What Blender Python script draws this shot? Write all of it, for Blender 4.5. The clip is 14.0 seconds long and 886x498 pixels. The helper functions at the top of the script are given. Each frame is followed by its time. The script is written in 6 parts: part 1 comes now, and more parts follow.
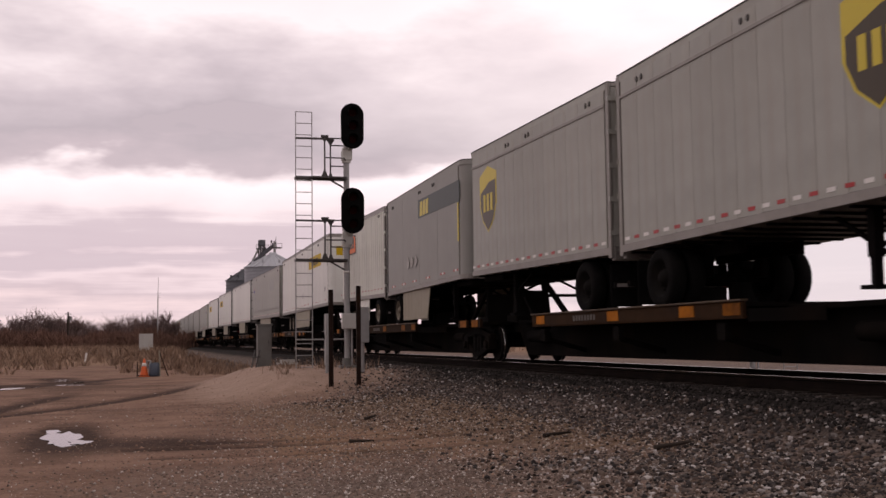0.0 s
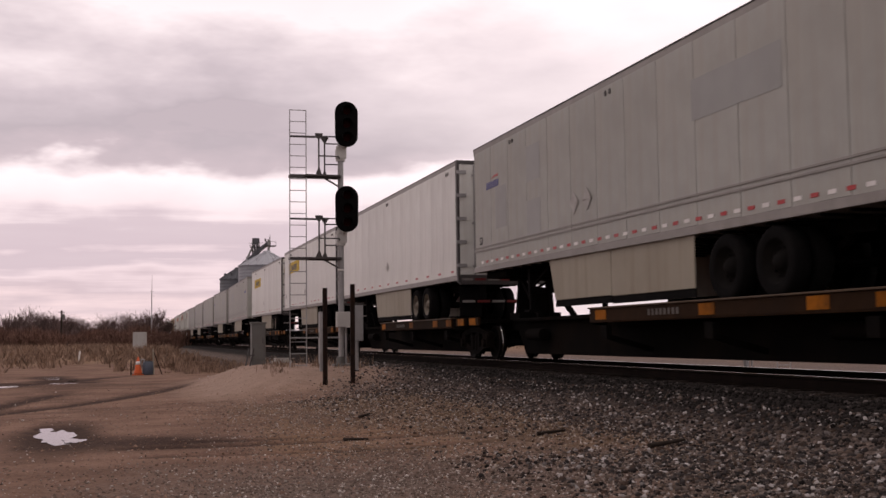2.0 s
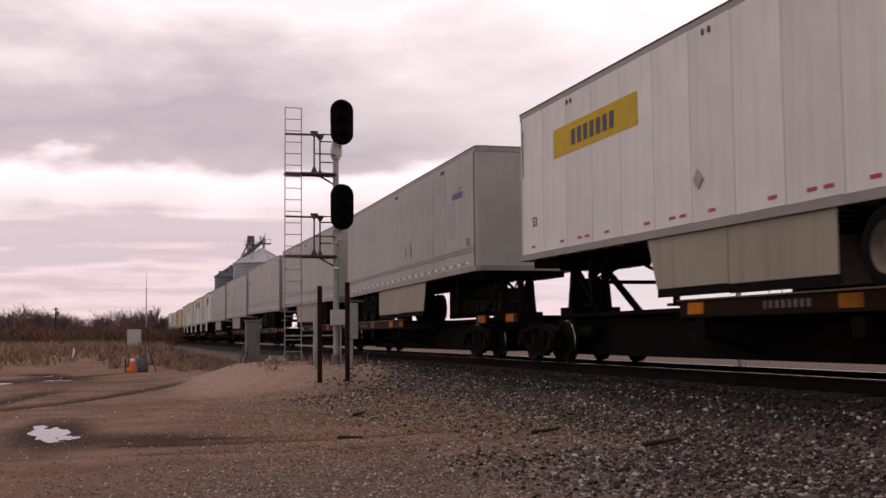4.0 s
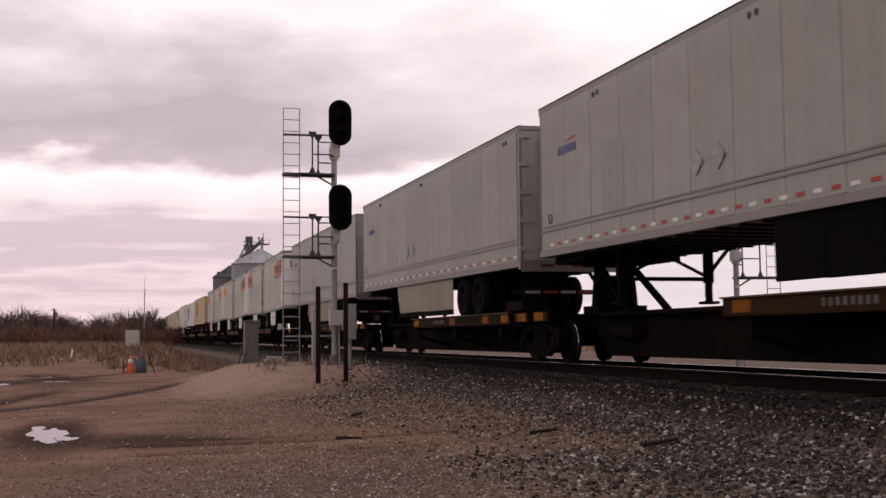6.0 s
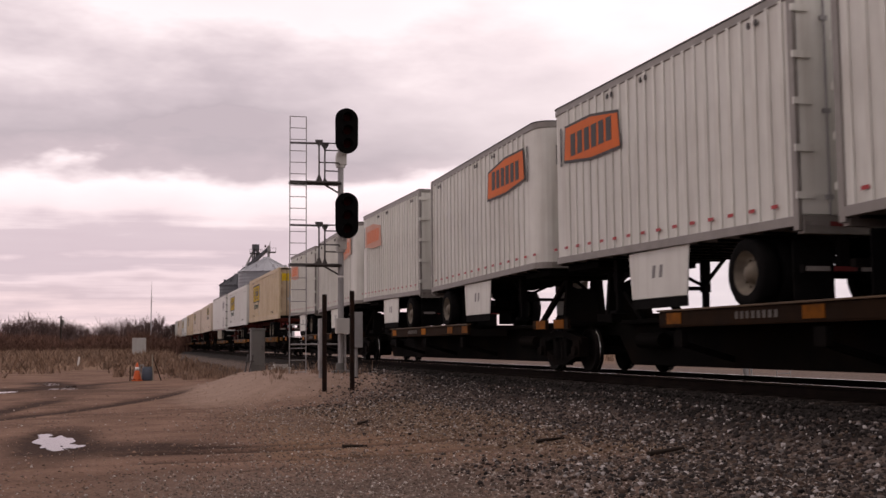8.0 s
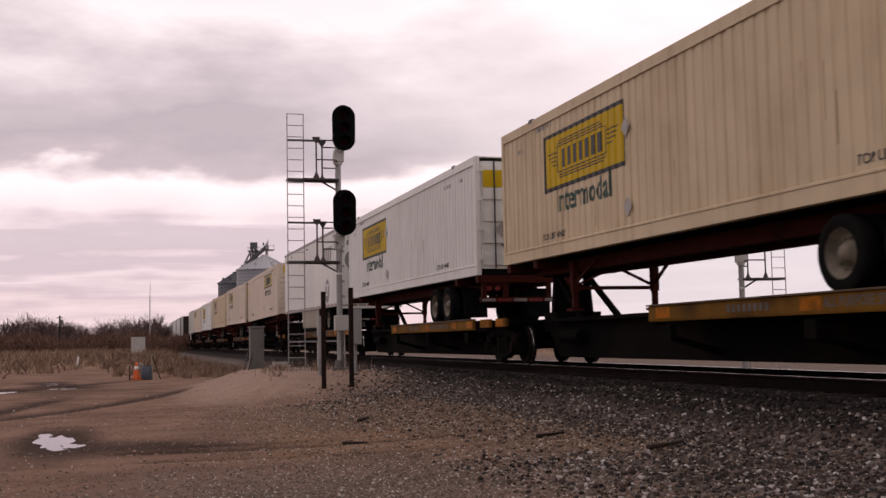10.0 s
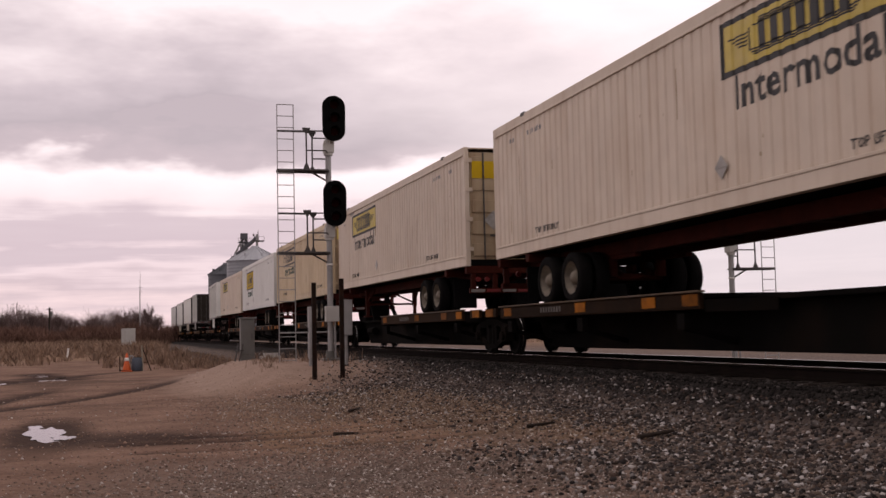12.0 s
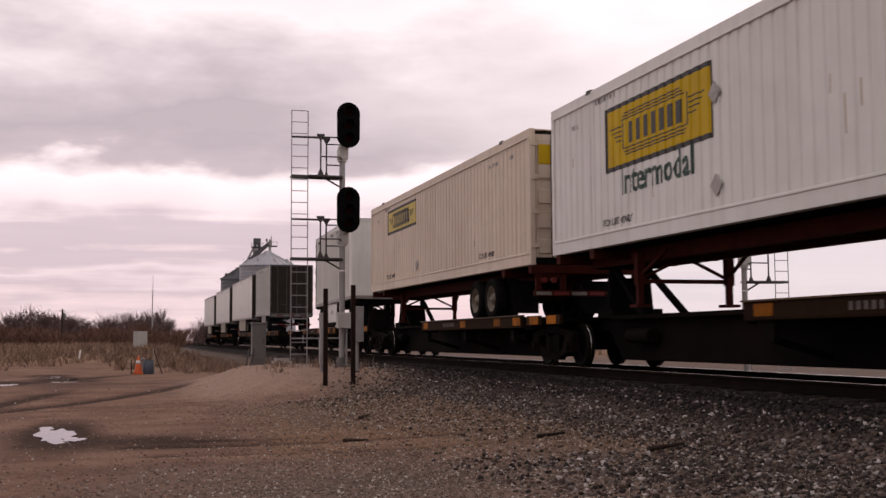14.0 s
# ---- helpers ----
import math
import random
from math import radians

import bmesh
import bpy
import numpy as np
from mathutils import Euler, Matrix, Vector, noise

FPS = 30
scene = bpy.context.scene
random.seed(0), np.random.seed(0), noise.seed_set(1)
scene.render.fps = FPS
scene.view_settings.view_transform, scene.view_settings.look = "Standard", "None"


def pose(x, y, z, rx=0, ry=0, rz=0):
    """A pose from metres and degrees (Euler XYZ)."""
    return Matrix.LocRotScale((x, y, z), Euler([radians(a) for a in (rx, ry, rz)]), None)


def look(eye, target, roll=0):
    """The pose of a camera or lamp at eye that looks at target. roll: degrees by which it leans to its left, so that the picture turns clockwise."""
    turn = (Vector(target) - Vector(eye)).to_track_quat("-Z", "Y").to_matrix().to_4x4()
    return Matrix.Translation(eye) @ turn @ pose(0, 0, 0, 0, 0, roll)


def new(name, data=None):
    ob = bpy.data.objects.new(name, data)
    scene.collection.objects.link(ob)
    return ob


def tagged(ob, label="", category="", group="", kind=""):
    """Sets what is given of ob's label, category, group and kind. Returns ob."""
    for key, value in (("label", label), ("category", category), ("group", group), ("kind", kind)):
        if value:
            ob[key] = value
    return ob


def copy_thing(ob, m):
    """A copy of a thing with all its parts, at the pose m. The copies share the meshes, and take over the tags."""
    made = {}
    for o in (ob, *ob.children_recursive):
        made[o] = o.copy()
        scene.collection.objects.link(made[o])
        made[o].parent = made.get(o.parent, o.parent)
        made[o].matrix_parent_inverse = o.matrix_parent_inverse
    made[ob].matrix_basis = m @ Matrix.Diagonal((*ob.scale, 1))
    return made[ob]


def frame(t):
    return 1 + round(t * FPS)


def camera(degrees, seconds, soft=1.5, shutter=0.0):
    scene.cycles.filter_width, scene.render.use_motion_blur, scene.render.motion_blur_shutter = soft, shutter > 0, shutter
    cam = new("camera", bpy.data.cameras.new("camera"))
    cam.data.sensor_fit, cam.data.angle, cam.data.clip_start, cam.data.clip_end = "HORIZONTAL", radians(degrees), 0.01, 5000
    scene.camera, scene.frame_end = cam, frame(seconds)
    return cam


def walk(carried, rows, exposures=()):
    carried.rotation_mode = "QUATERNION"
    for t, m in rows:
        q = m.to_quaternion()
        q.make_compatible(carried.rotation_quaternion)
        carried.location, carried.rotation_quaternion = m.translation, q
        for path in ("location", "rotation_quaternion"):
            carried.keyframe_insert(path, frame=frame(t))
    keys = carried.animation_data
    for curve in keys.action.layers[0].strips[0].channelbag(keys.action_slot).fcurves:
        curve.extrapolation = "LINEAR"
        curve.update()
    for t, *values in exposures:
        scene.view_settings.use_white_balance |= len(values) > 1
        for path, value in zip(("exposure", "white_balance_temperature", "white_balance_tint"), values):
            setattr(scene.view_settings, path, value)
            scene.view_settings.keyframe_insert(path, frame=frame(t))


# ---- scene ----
cam = camera(43.5, 14.0, soft=1.5, shutter=0.06)
EYE = Vector((0.0, 0.0, 0.566))
# seconds, yaw to the right of the track, tilt upwards, roll, in degrees
AIM = [
    (0, 15.364, 4.629, -0.721),
    (0.5, 15.500, 4.543, -0.699),
    (1, 15.562, 4.590, -0.671),
    (1.5, 15.601, 4.615, -0.592),
    (2, 15.664, 4.539, -0.724),
    (2.5, 15.772, 4.496, -0.745),
    (3, 15.810, 4.477, -0.603),
    (5.5, 15.996, 4.437, -0.558),
    (6, 16.005, 4.476, -0.570),
    (6.5, 15.911, 4.560, -0.564),
    (7, 15.791, 4.728, -0.236),
    (7.5, 15.742, 4.870, -0.576),
    (8, 15.676, 4.897, -0.493),
    (10.5, 15.808, 4.610, -1.177),
    (11, 15.888, 4.507, -1.149),
    (11.5, 16.136, 4.330, -1.085),
    (12, 16.249, 4.196, -1.251),
    (12.5, 16.309, 4.144, -1.112),
    (13, 16.250, 4.257, -0.961),
    (13.5, 15.948, 4.408, -0.573),
    (14, 15.605, 4.621, -0.268),
]


def aimed(yaw, tilt, roll):
    a, b = radians(yaw), radians(tilt)
    way = Vector((math.sin(a) * math.cos(b), math.cos(a) * math.cos(b), math.sin(b)))
    return look(EYE, EYE + way * 10, roll)


walk(cam, [(t, aimed(a, b, c)) for t, a, b, c in AIM], exposures=[(0, 0.0, 7050, 26.0), (14, 0.0, 7050, 26.0)])

# ---- sky and light ----
world = bpy.data.worlds.new("overcast_sky")
scene.world = world
world.use_nodes = True


def build_sky():
    nt = world.node_tree
    N, L = nt.nodes, nt.links
    for n in list(N):
        N.remove(n)

    def node(kind, **values):
        n = N.new(kind)
        for k, v in values.items():
            n.inputs[k].default_value = v
        return n

    def calc(op, a, b=None, c=None):
        n = N.new("ShaderNodeMath")
        n.operation = op
        for i, v in enumerate((a, b, c)):
            if v is None:
                continue
            if isinstance(v, (int, float)):
                n.inputs[i].default_value = v
            else:
                L.new(v, n.inputs[i])
        return n.outputs[0]

    coord = N.new("ShaderNodeTexCoord")
    xyz = N.new("ShaderNodeSeparateXYZ")
    L.new(coord.outputs["Generated"], xyz.inputs[0])
    x, y, z = xyz.outputs
    up = calc("MAXIMUM", z, 0.0)
    deep = calc("ADD", up, 0.07)
    plane = N.new("ShaderNodeCombineXYZ")
    L.new(calc("DIVIDE", x, deep), plane.inputs[0])
    L.new(calc("DIVIDE", y, deep), plane.inputs[1])

    def cloud(scale, detail, rough, offset):
        mp = N.new("ShaderNodeMapping")
        mp.inputs["Location"].default_value = offset
        L.new(plane.outputs[0], mp.inputs[0])
        n = node("ShaderNodeTexNoise", Scale=scale, Detail=detail, Roughness=rough)
        L.new(mp.outputs[0], n.inputs["Vector"])
        return n.outputs["Fac"]

    big = cloud(0.55, 5, 0.55, (3.1, 1.7, 0))
    # height above the horizon and bearing, in degrees
    high = calc("MULTIPLY", calc("ARCSINE", up), 57.2958)
    side = calc("MULTIPLY", calc("ARCTAN2", x, y), 57.2958)

    def heap(wide, tall, detail, rough, seed):
        """Cloud masses of about this width and height in degrees."""
        v = N.new("ShaderNodeCombineXYZ")
        L.new(calc("DIVIDE", side, wide), v.inputs[0])
        L.new(calc("DIVIDE", high, tall), v.inputs[1])
        v.inputs[2].default_value = seed
        n = node("ShaderNodeTexNoise", Scale=1.0, Detail=detail, Roughness=rough)
        L.new(v.outputs[0], n.inputs["Vector"])
        return calc("SUBTRACT", n.outputs["Fac"], 0.5)

    def span(value, a, b, lo, hi):
        r = N.new("ShaderNodeMapRange")
        r.interpolation_type = "SMOOTHSTEP"
        for i, q in ((1, a), (2, b), (3, lo), (4, hi)):
            r.inputs[i].default_value = q
        L.new(value, r.inputs[0])
        return r.outputs[0]

    masses, wisps, streaks = heap(11.0, 4.0, 5, 0.55, 2.3), heap(5.0, 2.2, 4, 0.5, 7.7), heap(14.0, 0.9, 5, 0.55, 5.1)
    # the cover's underside is a sharp edge; above it heaped masses, below it level streaks
    stir = calc("ADD", calc("MULTIPLY", masses, span(high, 7.5, 12.5, 3.2, 17.0)), calc("MULTIPLY", wisps, span(high, 7.0, 12.0, 2.2, 3.6)))
    stir = calc("ADD", stir, calc("MULTIPLY", streaks, span(high, 7.5, 5.5, 0.0, 5.0)))
    band = calc("MAXIMUM", calc("ADD", high, stir), span(high, 8.6, 10.6, -8.0, 9.9))
    ramp = N.new("ShaderNodeValToRGB")
    L.new(calc("DIVIDE", band, 40.0), ramp.inputs[0])
    stops = [(0.0, (0.82, 0.70, 0.72)), (0.03, (0.94, 0.83, 0.84)), (0.06, (0.68, 0.61, 0.65)), (0.085, (0.90, 0.82, 0.85)), (0.105, (0.68, 0.62, 0.67)), (0.14, (0.71, 0.655, 0.70)), (0.165, (0.98, 0.93, 0.95)),
             (0.205, (1.13, 1.10, 1.11)), (0.225, (0.62, 0.58, 0.615)), (0.255, (0.53, 0.51, 0.545)), (0.32, (0.66, 0.635, 0.67)), (0.37, (0.80, 0.775, 0.80)), (0.45, (1.06, 1.05, 1.06)), (0.62, (0.95, 0.95, 0.97)), (1.0, (0.42, 0.42, 0.44))]
    el = ramp.color_ramp.elements
    while len(el) < len(stops):
        el.new(0.5)
    for e, (p, c) in zip(el, stops):
        e.position, e.color = p, (*c, 1)
    # thin cloud towards the right, where the cover is brighter
    thin = N.new("ShaderNodeMapRange")
    thin.inputs[1].default_value, thin.inputs[2].default_value = 7, 25
    L.new(calc("ADD", side, calc("MULTIPLY", calc("SUBTRACT", big, 0.5), 30.0)), thin.inputs[0])
    rise = N.new("ShaderNodeMapRange")
    rise.inputs[1].default_value, rise.inputs[2].default_value = 2, 9
    L.new(band, rise.inputs[0])
    veil = N.new("ShaderNodeMixRGB")
    veil.inputs[2].default_value = (1.16, 1.15, 1.15, 1)
    L.new(calc("MULTIPLY", calc("MULTIPLY", thin.outputs[0], rise.outputs[0]), 0.75), veil.inputs[0])
    L.new(ramp.outputs[0], veil.inputs[1])
    # towards the right the low sky is a plain pale grey
    far = N.new("ShaderNodeMixRGB")
    far.inputs[2].default_value = (0.80, 0.81, 0.84, 1)
    L.new(calc("MULTIPLY", span(side, 17.0, 27.0, 0.0, 0.8), span(high, 9.0, 4.0, 0.0, 1.0)), far.inputs[0])
    L.new(veil.outputs[0], far.inputs[1])
    # clear sky above the cover
    sky = N.new("ShaderNodeTexSky")
    sky.sky_type, sky.sun_disc = "NISHITA", False
    sky.sun_elevation, sky.sun_rotation = radians(60), radians(283)
    dim = N.new("ShaderNodeMixRGB")
    dim.blend_type = "MULTIPLY"
    dim.inputs[0].default_value, dim.inputs[2].default_value = 1.0, (0.05, 0.05, 0.05, 1)
    L.new(sky.outputs[0], dim.inputs[1])
    mix = N.new("ShaderNodeMixRGB")
    mix.inputs[0].default_value = 0.93
    L.new(dim.outputs[0], mix.inputs[1])
    L.new(far.outputs[0], mix.inputs[2])
    back, out = N.new("ShaderNodeBackground"), N.new("ShaderNodeOutputWorld")
    back.inputs[1].default_value = 1.0
    L.new(mix.outputs[0], back.inputs[0])
    L.new(back.outputs[0], out.inputs[0])


build_sky()
sun = new("sun", bpy.data.lights.new("sun", "SUN"))
sun.data.energy, sun.data.angle, sun.data.color = 0.45, radians(30), (1, 0.95, 0.9)
sun.matrix_world = look((-34, 8, 60), (0, 0, 0))


# ---- materials ----
def mat(name, base, rough=0.6, metal=0.0, vary=0.12, grain=6.0, dirt=0.0, dirt_colour=(0.10, 0.075, 0.055), streak=0.0, bump=0.0, by_object=0.0, by_island=0.0, stretch=(1, 1, 1), gloss=None):
    """A surface: base colour varied at two scales, with dirt patches, vertical streaks and fine relief."""
    m = bpy.data.materials.new(name)
    m.use_nodes = True
    nt = m.node_tree
    N, L = nt.nodes, nt.links
    bsdf = N["Principled BSDF"]
    bsdf.inputs["Roughness"].default_value, bsdf.inputs["Metallic"].default_value = rough, metal
    bsdf.inputs["Specular IOR Level"].default_value = gloss if gloss is not None else 0.08 if rough > 0.6 else 0.3
    coord = N.new("ShaderNodeTexCoord")
    mp = N.new("ShaderNodeMapping")
    mp.inputs["Scale"].default_value = stretch
    L.new(coord.outputs["Object"], mp.inputs[0])

    def noise_at(scale, detail=5, vec=None):
        n = N.new("ShaderNodeTexNoise")
        n.inputs["Scale"].default_value, n.inputs["Detail"].default_value = scale, detail
        L.new(vec or mp.outputs[0], n.inputs["Vector"])
        return n.outputs["Fac"]

    def shade(fac, low, high, colour, amount):
        r = N.new("ShaderNodeMapRange")
        r.inputs[1].default_value, r.inputs[2].default_value, r.inputs[4].default_value = low, high, amount
        L.new(fac, r.inputs[0])
        mx = N.new("ShaderNodeMixRGB")
        L.new(r.outputs[0], mx.inputs[0])
        L.new(colour, mx.inputs[1])
        return mx

    rgb = N.new("ShaderNodeRGB")
    rgb.outputs[0].default_value = (*base, 1)
    col = rgb.outputs[0]
    small = noise_at(grain)
    for fac, k in ((small, 1.0), (noise_at(grain * 0.13, 3), 0.8)):
        mx = shade(fac, 0.35, 0.7, col, vary * k)
        mx.inputs[2].default_value = (*[c * 0.35 for c in base], 1)
        col = mx.outputs[0]
    if dirt:
        mx = shade(noise_at(grain * 0.3, 8), 0.48, 0.72, col, dirt)
        mx.inputs[2].default_value = (*dirt_colour, 1)
        col = mx.outputs[0]
    if streak:
        m2 = N.new("ShaderNodeMapping")
        m2.inputs["Scale"].default_value = (5.0, 5.0, 0.35)
        L.new(coord.outputs["Object"], m2.inputs[0])
        mx = shade(noise_at(1.0, 6, m2.outputs[0]), 0.5, 0.78, col, streak)
        mx.inputs[2].default_value = (*dirt_colour, 1)
        col = mx.outputs[0]
    for amount, source in ((by_object, "ShaderNodeObjectInfo"), (by_island, "ShaderNodeNewGeometry")):
        if amount:
            r = N.new("ShaderNodeMapRange")
            r.inputs[3].default_value, r.inputs[4].default_value = 1 - amount, 1 + amount
            L.new(N.new(source).outputs["Random" if source.endswith("Info") else "Random Per Island"], r.inputs[0])
            mx = N.new("ShaderNodeVectorMath")
            mx.operation = "SCALE"
            L.new(col, mx.inputs[0])
            L.new(r.outputs[0], mx.inputs["Scale"])
            col = mx.outputs[0]
    L.new(col, bsdf.inputs["Base Color"])
    if bump:
        b = N.new("ShaderNodeBump")
        b.inputs["Strength"].default_value, b.inputs["Distance"].default_value = bump, 0.02
        L.new(small, b.inputs["Height"])
        L.new(b.outputs[0], bsdf.inputs["Normal"])
    return m


WHITE = mat("white_trailer_paint", (0.62, 0.625, 0.585), 0.42, vary=0.14, grain=1.4, dirt=0.20, dirt_colour=(0.36, 0.33, 0.29), streak=0.32, by_object=0.05)
GREY = mat("dull_grey_white_paint", (0.335, 0.34, 0.308), 0.5, vary=0.20, grain=2.0, dirt=0.3, dirt_colour=(0.26, 0.235, 0.19), streak=0.5, by_object=0.05)
SEAM = mat("dirty_panel_joint", (0.20, 0.19, 0.17), 0.7, vary=0.2, grain=3)
PATCH = mat("darker_unfaded_grey_paint", (0.265, 0.27, 0.255), 0.45, vary=0.15, grain=2.0, streak=0.3, dirt_colour=(0.22, 0.2, 0.17))
SILVER = mat("silver_grey_paint", (0.25, 0.25, 0.23), 0.5, vary=0.1, grain=2.0, dirt=0.2, dirt_colour=(0.19, 0.17, 0.15), streak=0.15)
# rear doors of the last trailers, much darker than their sides
DARKGREY = mat("dark_brown_grey_doors", (0.030, 0.025, 0.021), 0.7, vary=0.25, grain=2.0, dirt=0.3, dirt_colour=(0.018, 0.013, 0.010), streak=0.2, gloss=0.04)
PUP = mat("chalky_white_ribbed_paint", (0.66, 0.665, 0.61), 0.5, vary=0.12, grain=2.4, dirt=0.18, dirt_colour=(0.30, 0.265, 0.22), streak=0.40, by_object=0.06)
CWHITE = mat("white_container_paint", (0.65, 0.657, 0.625), 0.5, vary=0.1, grain=2.2, dirt=0.12, dirt_colour=(0.33, 0.29, 0.25), streak=0.22, by_object=0.04)
CREAM = mat("cream_container_paint", (0.58, 0.495, 0.40), 0.5, vary=0.12, grain=2.2, dirt=0.25, dirt_colour=(0.36, 0.25, 0.16), streak=0.4, by_object=0.05)
TAN = mat("tan_container_paint", (0.55, 0.44, 0.29), 0.55, vary=0.12, grain=2.2, dirt=0.28, dirt_colour=(0.25, 0.15, 0.07), streak=0.4, by_object=0.05)
RUSTY = mat("rust_stained_cream_steel", (0.40, 0.31, 0.2), 0.6, vary=0.2, grain=3, dirt=0.5, dirt_colour=(0.14, 0.065, 0.025), streak=0.5)
SKIRT = mat("off_white_fairing_panel", (0.29, 0.26, 0.20), 0.6, vary=0.15, grain=2, dirt=0.3, dirt_colour=(0.15, 0.115, 0.075), streak=0.4)
ALUM = mat("dull_aluminium_rail", (0.24, 0.225, 0.205), 0.45, 0.4, vary=0.2, grain=5, dirt=0.3, dirt_colour=(0.12, 0.1, 0.08))
POST = mat("dark_grey_frame_steel", (0.065, 0.06, 0.058), 0.55, 0.2, vary=0.2, grain=6, dirt=0.2)
# near-black base colours carry the shade beneath the train, besides the grime
UNDER = mat("shaded_grimy_underframe_steel", (0.006, 0.0055, 0.0055), 0.8, vary=0.3, grain=6, dirt=0.35, dirt_colour=(0.010, 0.007, 0.005), bump=0.3, gloss=0.02)
SPINE = mat("shaded_black_rail_car_steel", (0.006, 0.0053, 0.0048), 0.8, vary=0.35, grain=3, dirt=0.5, dirt_colour=(0.016, 0.010, 0.007), bump=0.2, gloss=0.02)
SILL = mat("grimy_brown_sill_paint", (0.030, 0.015, 0.007), 0.7, vary=0.35, grain=5, dirt=0.85, dirt_colour=(0.016, 0.010, 0.007), by_object=0.4, gloss=0.04)
SILLY = mat("worn_yellow_sill_paint", (0.17, 0.080, 0.012), 0.65, vary=0.45, grain=3, dirt=0.95, dirt_colour=(0.022, 0.012, 0.006), by_object=0.35, gloss=0.05)
FLANGE = mat("scuffed_sill_flange", (0.085, 0.052, 0.026), 0.6, vary=0.4, grain=5, dirt=0.6, dirt_colour=(0.03, 0.018, 0.010), by_object=0.3)
ORANGE = mat("orange_reflector_plate", (0.32, 0.105, 0.008), 0.55, vary=0.35, grain=9, dirt=0.65, dirt_colour=(0.04, 0.02, 0.008), by_object=0.45, gloss=0.04)
CHASSIS = mat("red_oxide_chassis_paint", (0.055, 0.012, 0.008), 0.7, vary=0.35, grain=5, dirt=0.6, dirt_colour=(0.010, 0.006, 0.005), gloss=0.04)
# tyres, dark rims and rail wheels: under-train shade is put into the colour
TYRE = mat("shaded_dusty_tyre_rubber", (0.0075, 0.0072, 0.0072), 0.88, vary=0.3, grain=12, dirt=0.25, dirt_colour=(0.018, 0.016, 0.014), bump=0.3, gloss=0.03)
DULLRIM = mat("shaded_grimy_rim", (0.010, 0.0092, 0.0085), 0.8, vary=0.3, grain=10, dirt=0.4, dirt_colour=(0.02, 0.016, 0.013), gloss=0.03)
RIM = mat("dull_cream_steel_rim", (0.16, 0.135, 0.10), 0.6, 0.1, vary=0.35, grain=10, dirt=0.6, dirt_colour=(0.03, 0.024, 0.018))
RAILWHEEL = mat("shaded_worn_wheel_steel", (0.008, 0.007, 0.0065), 0.75, 0.1, vary=0.3, grain=8, dirt=0.4, dirt_colour=(0.014, 0.009, 0.007), gloss=0.04)
TREAD = mat("polished_steel_tread", (0.62, 0.6, 0.58), 0.22, 1.0, vary=0.1, grain=20)
YELLOW = mat("faded_yellow_decal", (0.52, 0.345, 0.012), 0.5, vary=0.15, grain=4, dirt=0.18, dirt_colour=(0.3, 0.2, 0.04), gloss=0.1)
FADED = mat("sun_bleached_yellow_decal", (0.55, 0.43, 0.10), 0.5, vary=0.2, grain=5, dirt=0.35, dirt_colour=(0.40, 0.33, 0.2))
INK = mat("black_lettering", (0.025, 0.025, 0.025), 0.5, vary=0.2, grain=8)
GREEN = mat("dark_green_lettering", (0.018, 0.055, 0.040), 0.5, vary=0.2, grain=8)
STRIPE = mat("dark_green_stripe", (0.020, 0.035, 0.030), 0.45, vary=0.2, grain=5)
BRANDO = mat("orange_decal", (0.66, 0.135, 0.02), 0.45, vary=0.12, grain=4, dirt=0.12, gloss=0.1)
FADEDO = mat("faded_orange_decal", (0.56, 0.25, 0.155), 0.5, vary=0.25, grain=3, dirt=0.35, dirt_colour=(0.5, 0.38, 0.31))
GOLD = mat("gold_decal", (0.55, 0.43, 0.03), 0.4, vary=0.1, grain=4)
BROWN = mat("dark_brown_decal", (0.045, 0.03, 0.012), 0.4, vary=0.2, grain=5)
BLUE = mat("blue_decal", (0.07, 0.075, 0.22), 0.5, vary=0.2, grain=5)
RED = mat("red_reflective_tape", (0.38, 0.02, 0.02), 0.35, vary=0.15, grain=10, dirt=0.15)
# duller tape colours for bumpers and rear sills; the red also on tail lamps
DULLTAPE = mat("dull_white_tape", (0.22, 0.20, 0.185), 0.5, vary=0.3, grain=10, dirt=0.5, dirt_colour=(0.05, 0.04, 0.035))
DULLRED = mat("dull_red_finish", (0.16, 0.014, 0.014), 0.5, vary=0.3, grain=10, dirt=0.5, dirt_colour=(0.03, 0.015, 0.012))
STENCIL = mat("worn_white_stencil", (0.10, 0.09, 0.078), 0.6, vary=0.4, grain=14, dirt=0.5, dirt_colour=(0.03, 0.02, 0.015))
TAPE = mat("white_reflective_tape", (0.68, 0.66, 0.63), 0.35, vary=0.1, grain=10, dirt=0.15)
GHOST = mat("grey_lettering", (0.20, 0.195, 0.19), 0.5, vary=0.2, grain=5)
DIAMOND = mat("placard_holder", (0.38, 0.365, 0.34), 0.5, 0.1, vary=0.35, grain=8, dirt=0.35, dirt_colour=(0.12, 0.10, 0.085))
GALV = mat("galvanised_steel", (0.30, 0.295, 0.29), 0.55, 0.15, vary=0.25, grain=8, dirt=0.2)
BLACK = mat("flat_black_signal_paint", (0.0045, 0.0045, 0.0045), 0.8, vary=0.2, grain=8, gloss=0.03)
LENS = mat("dark_red_lens", (0.014, 0.0015, 0.0015), 0.7, gloss=0.03)
CASE = mat("grey_equipment_paint", (0.12, 0.118, 0.11), 0.55, vary=0.15, grain=5, dirt=0.2, streak=0.2)
PALECASE = mat("pale_equipment_paint", (0.42, 0.41, 0.38), 0.55, vary=0.12, grain=3, dirt=0.15, streak=0.15)
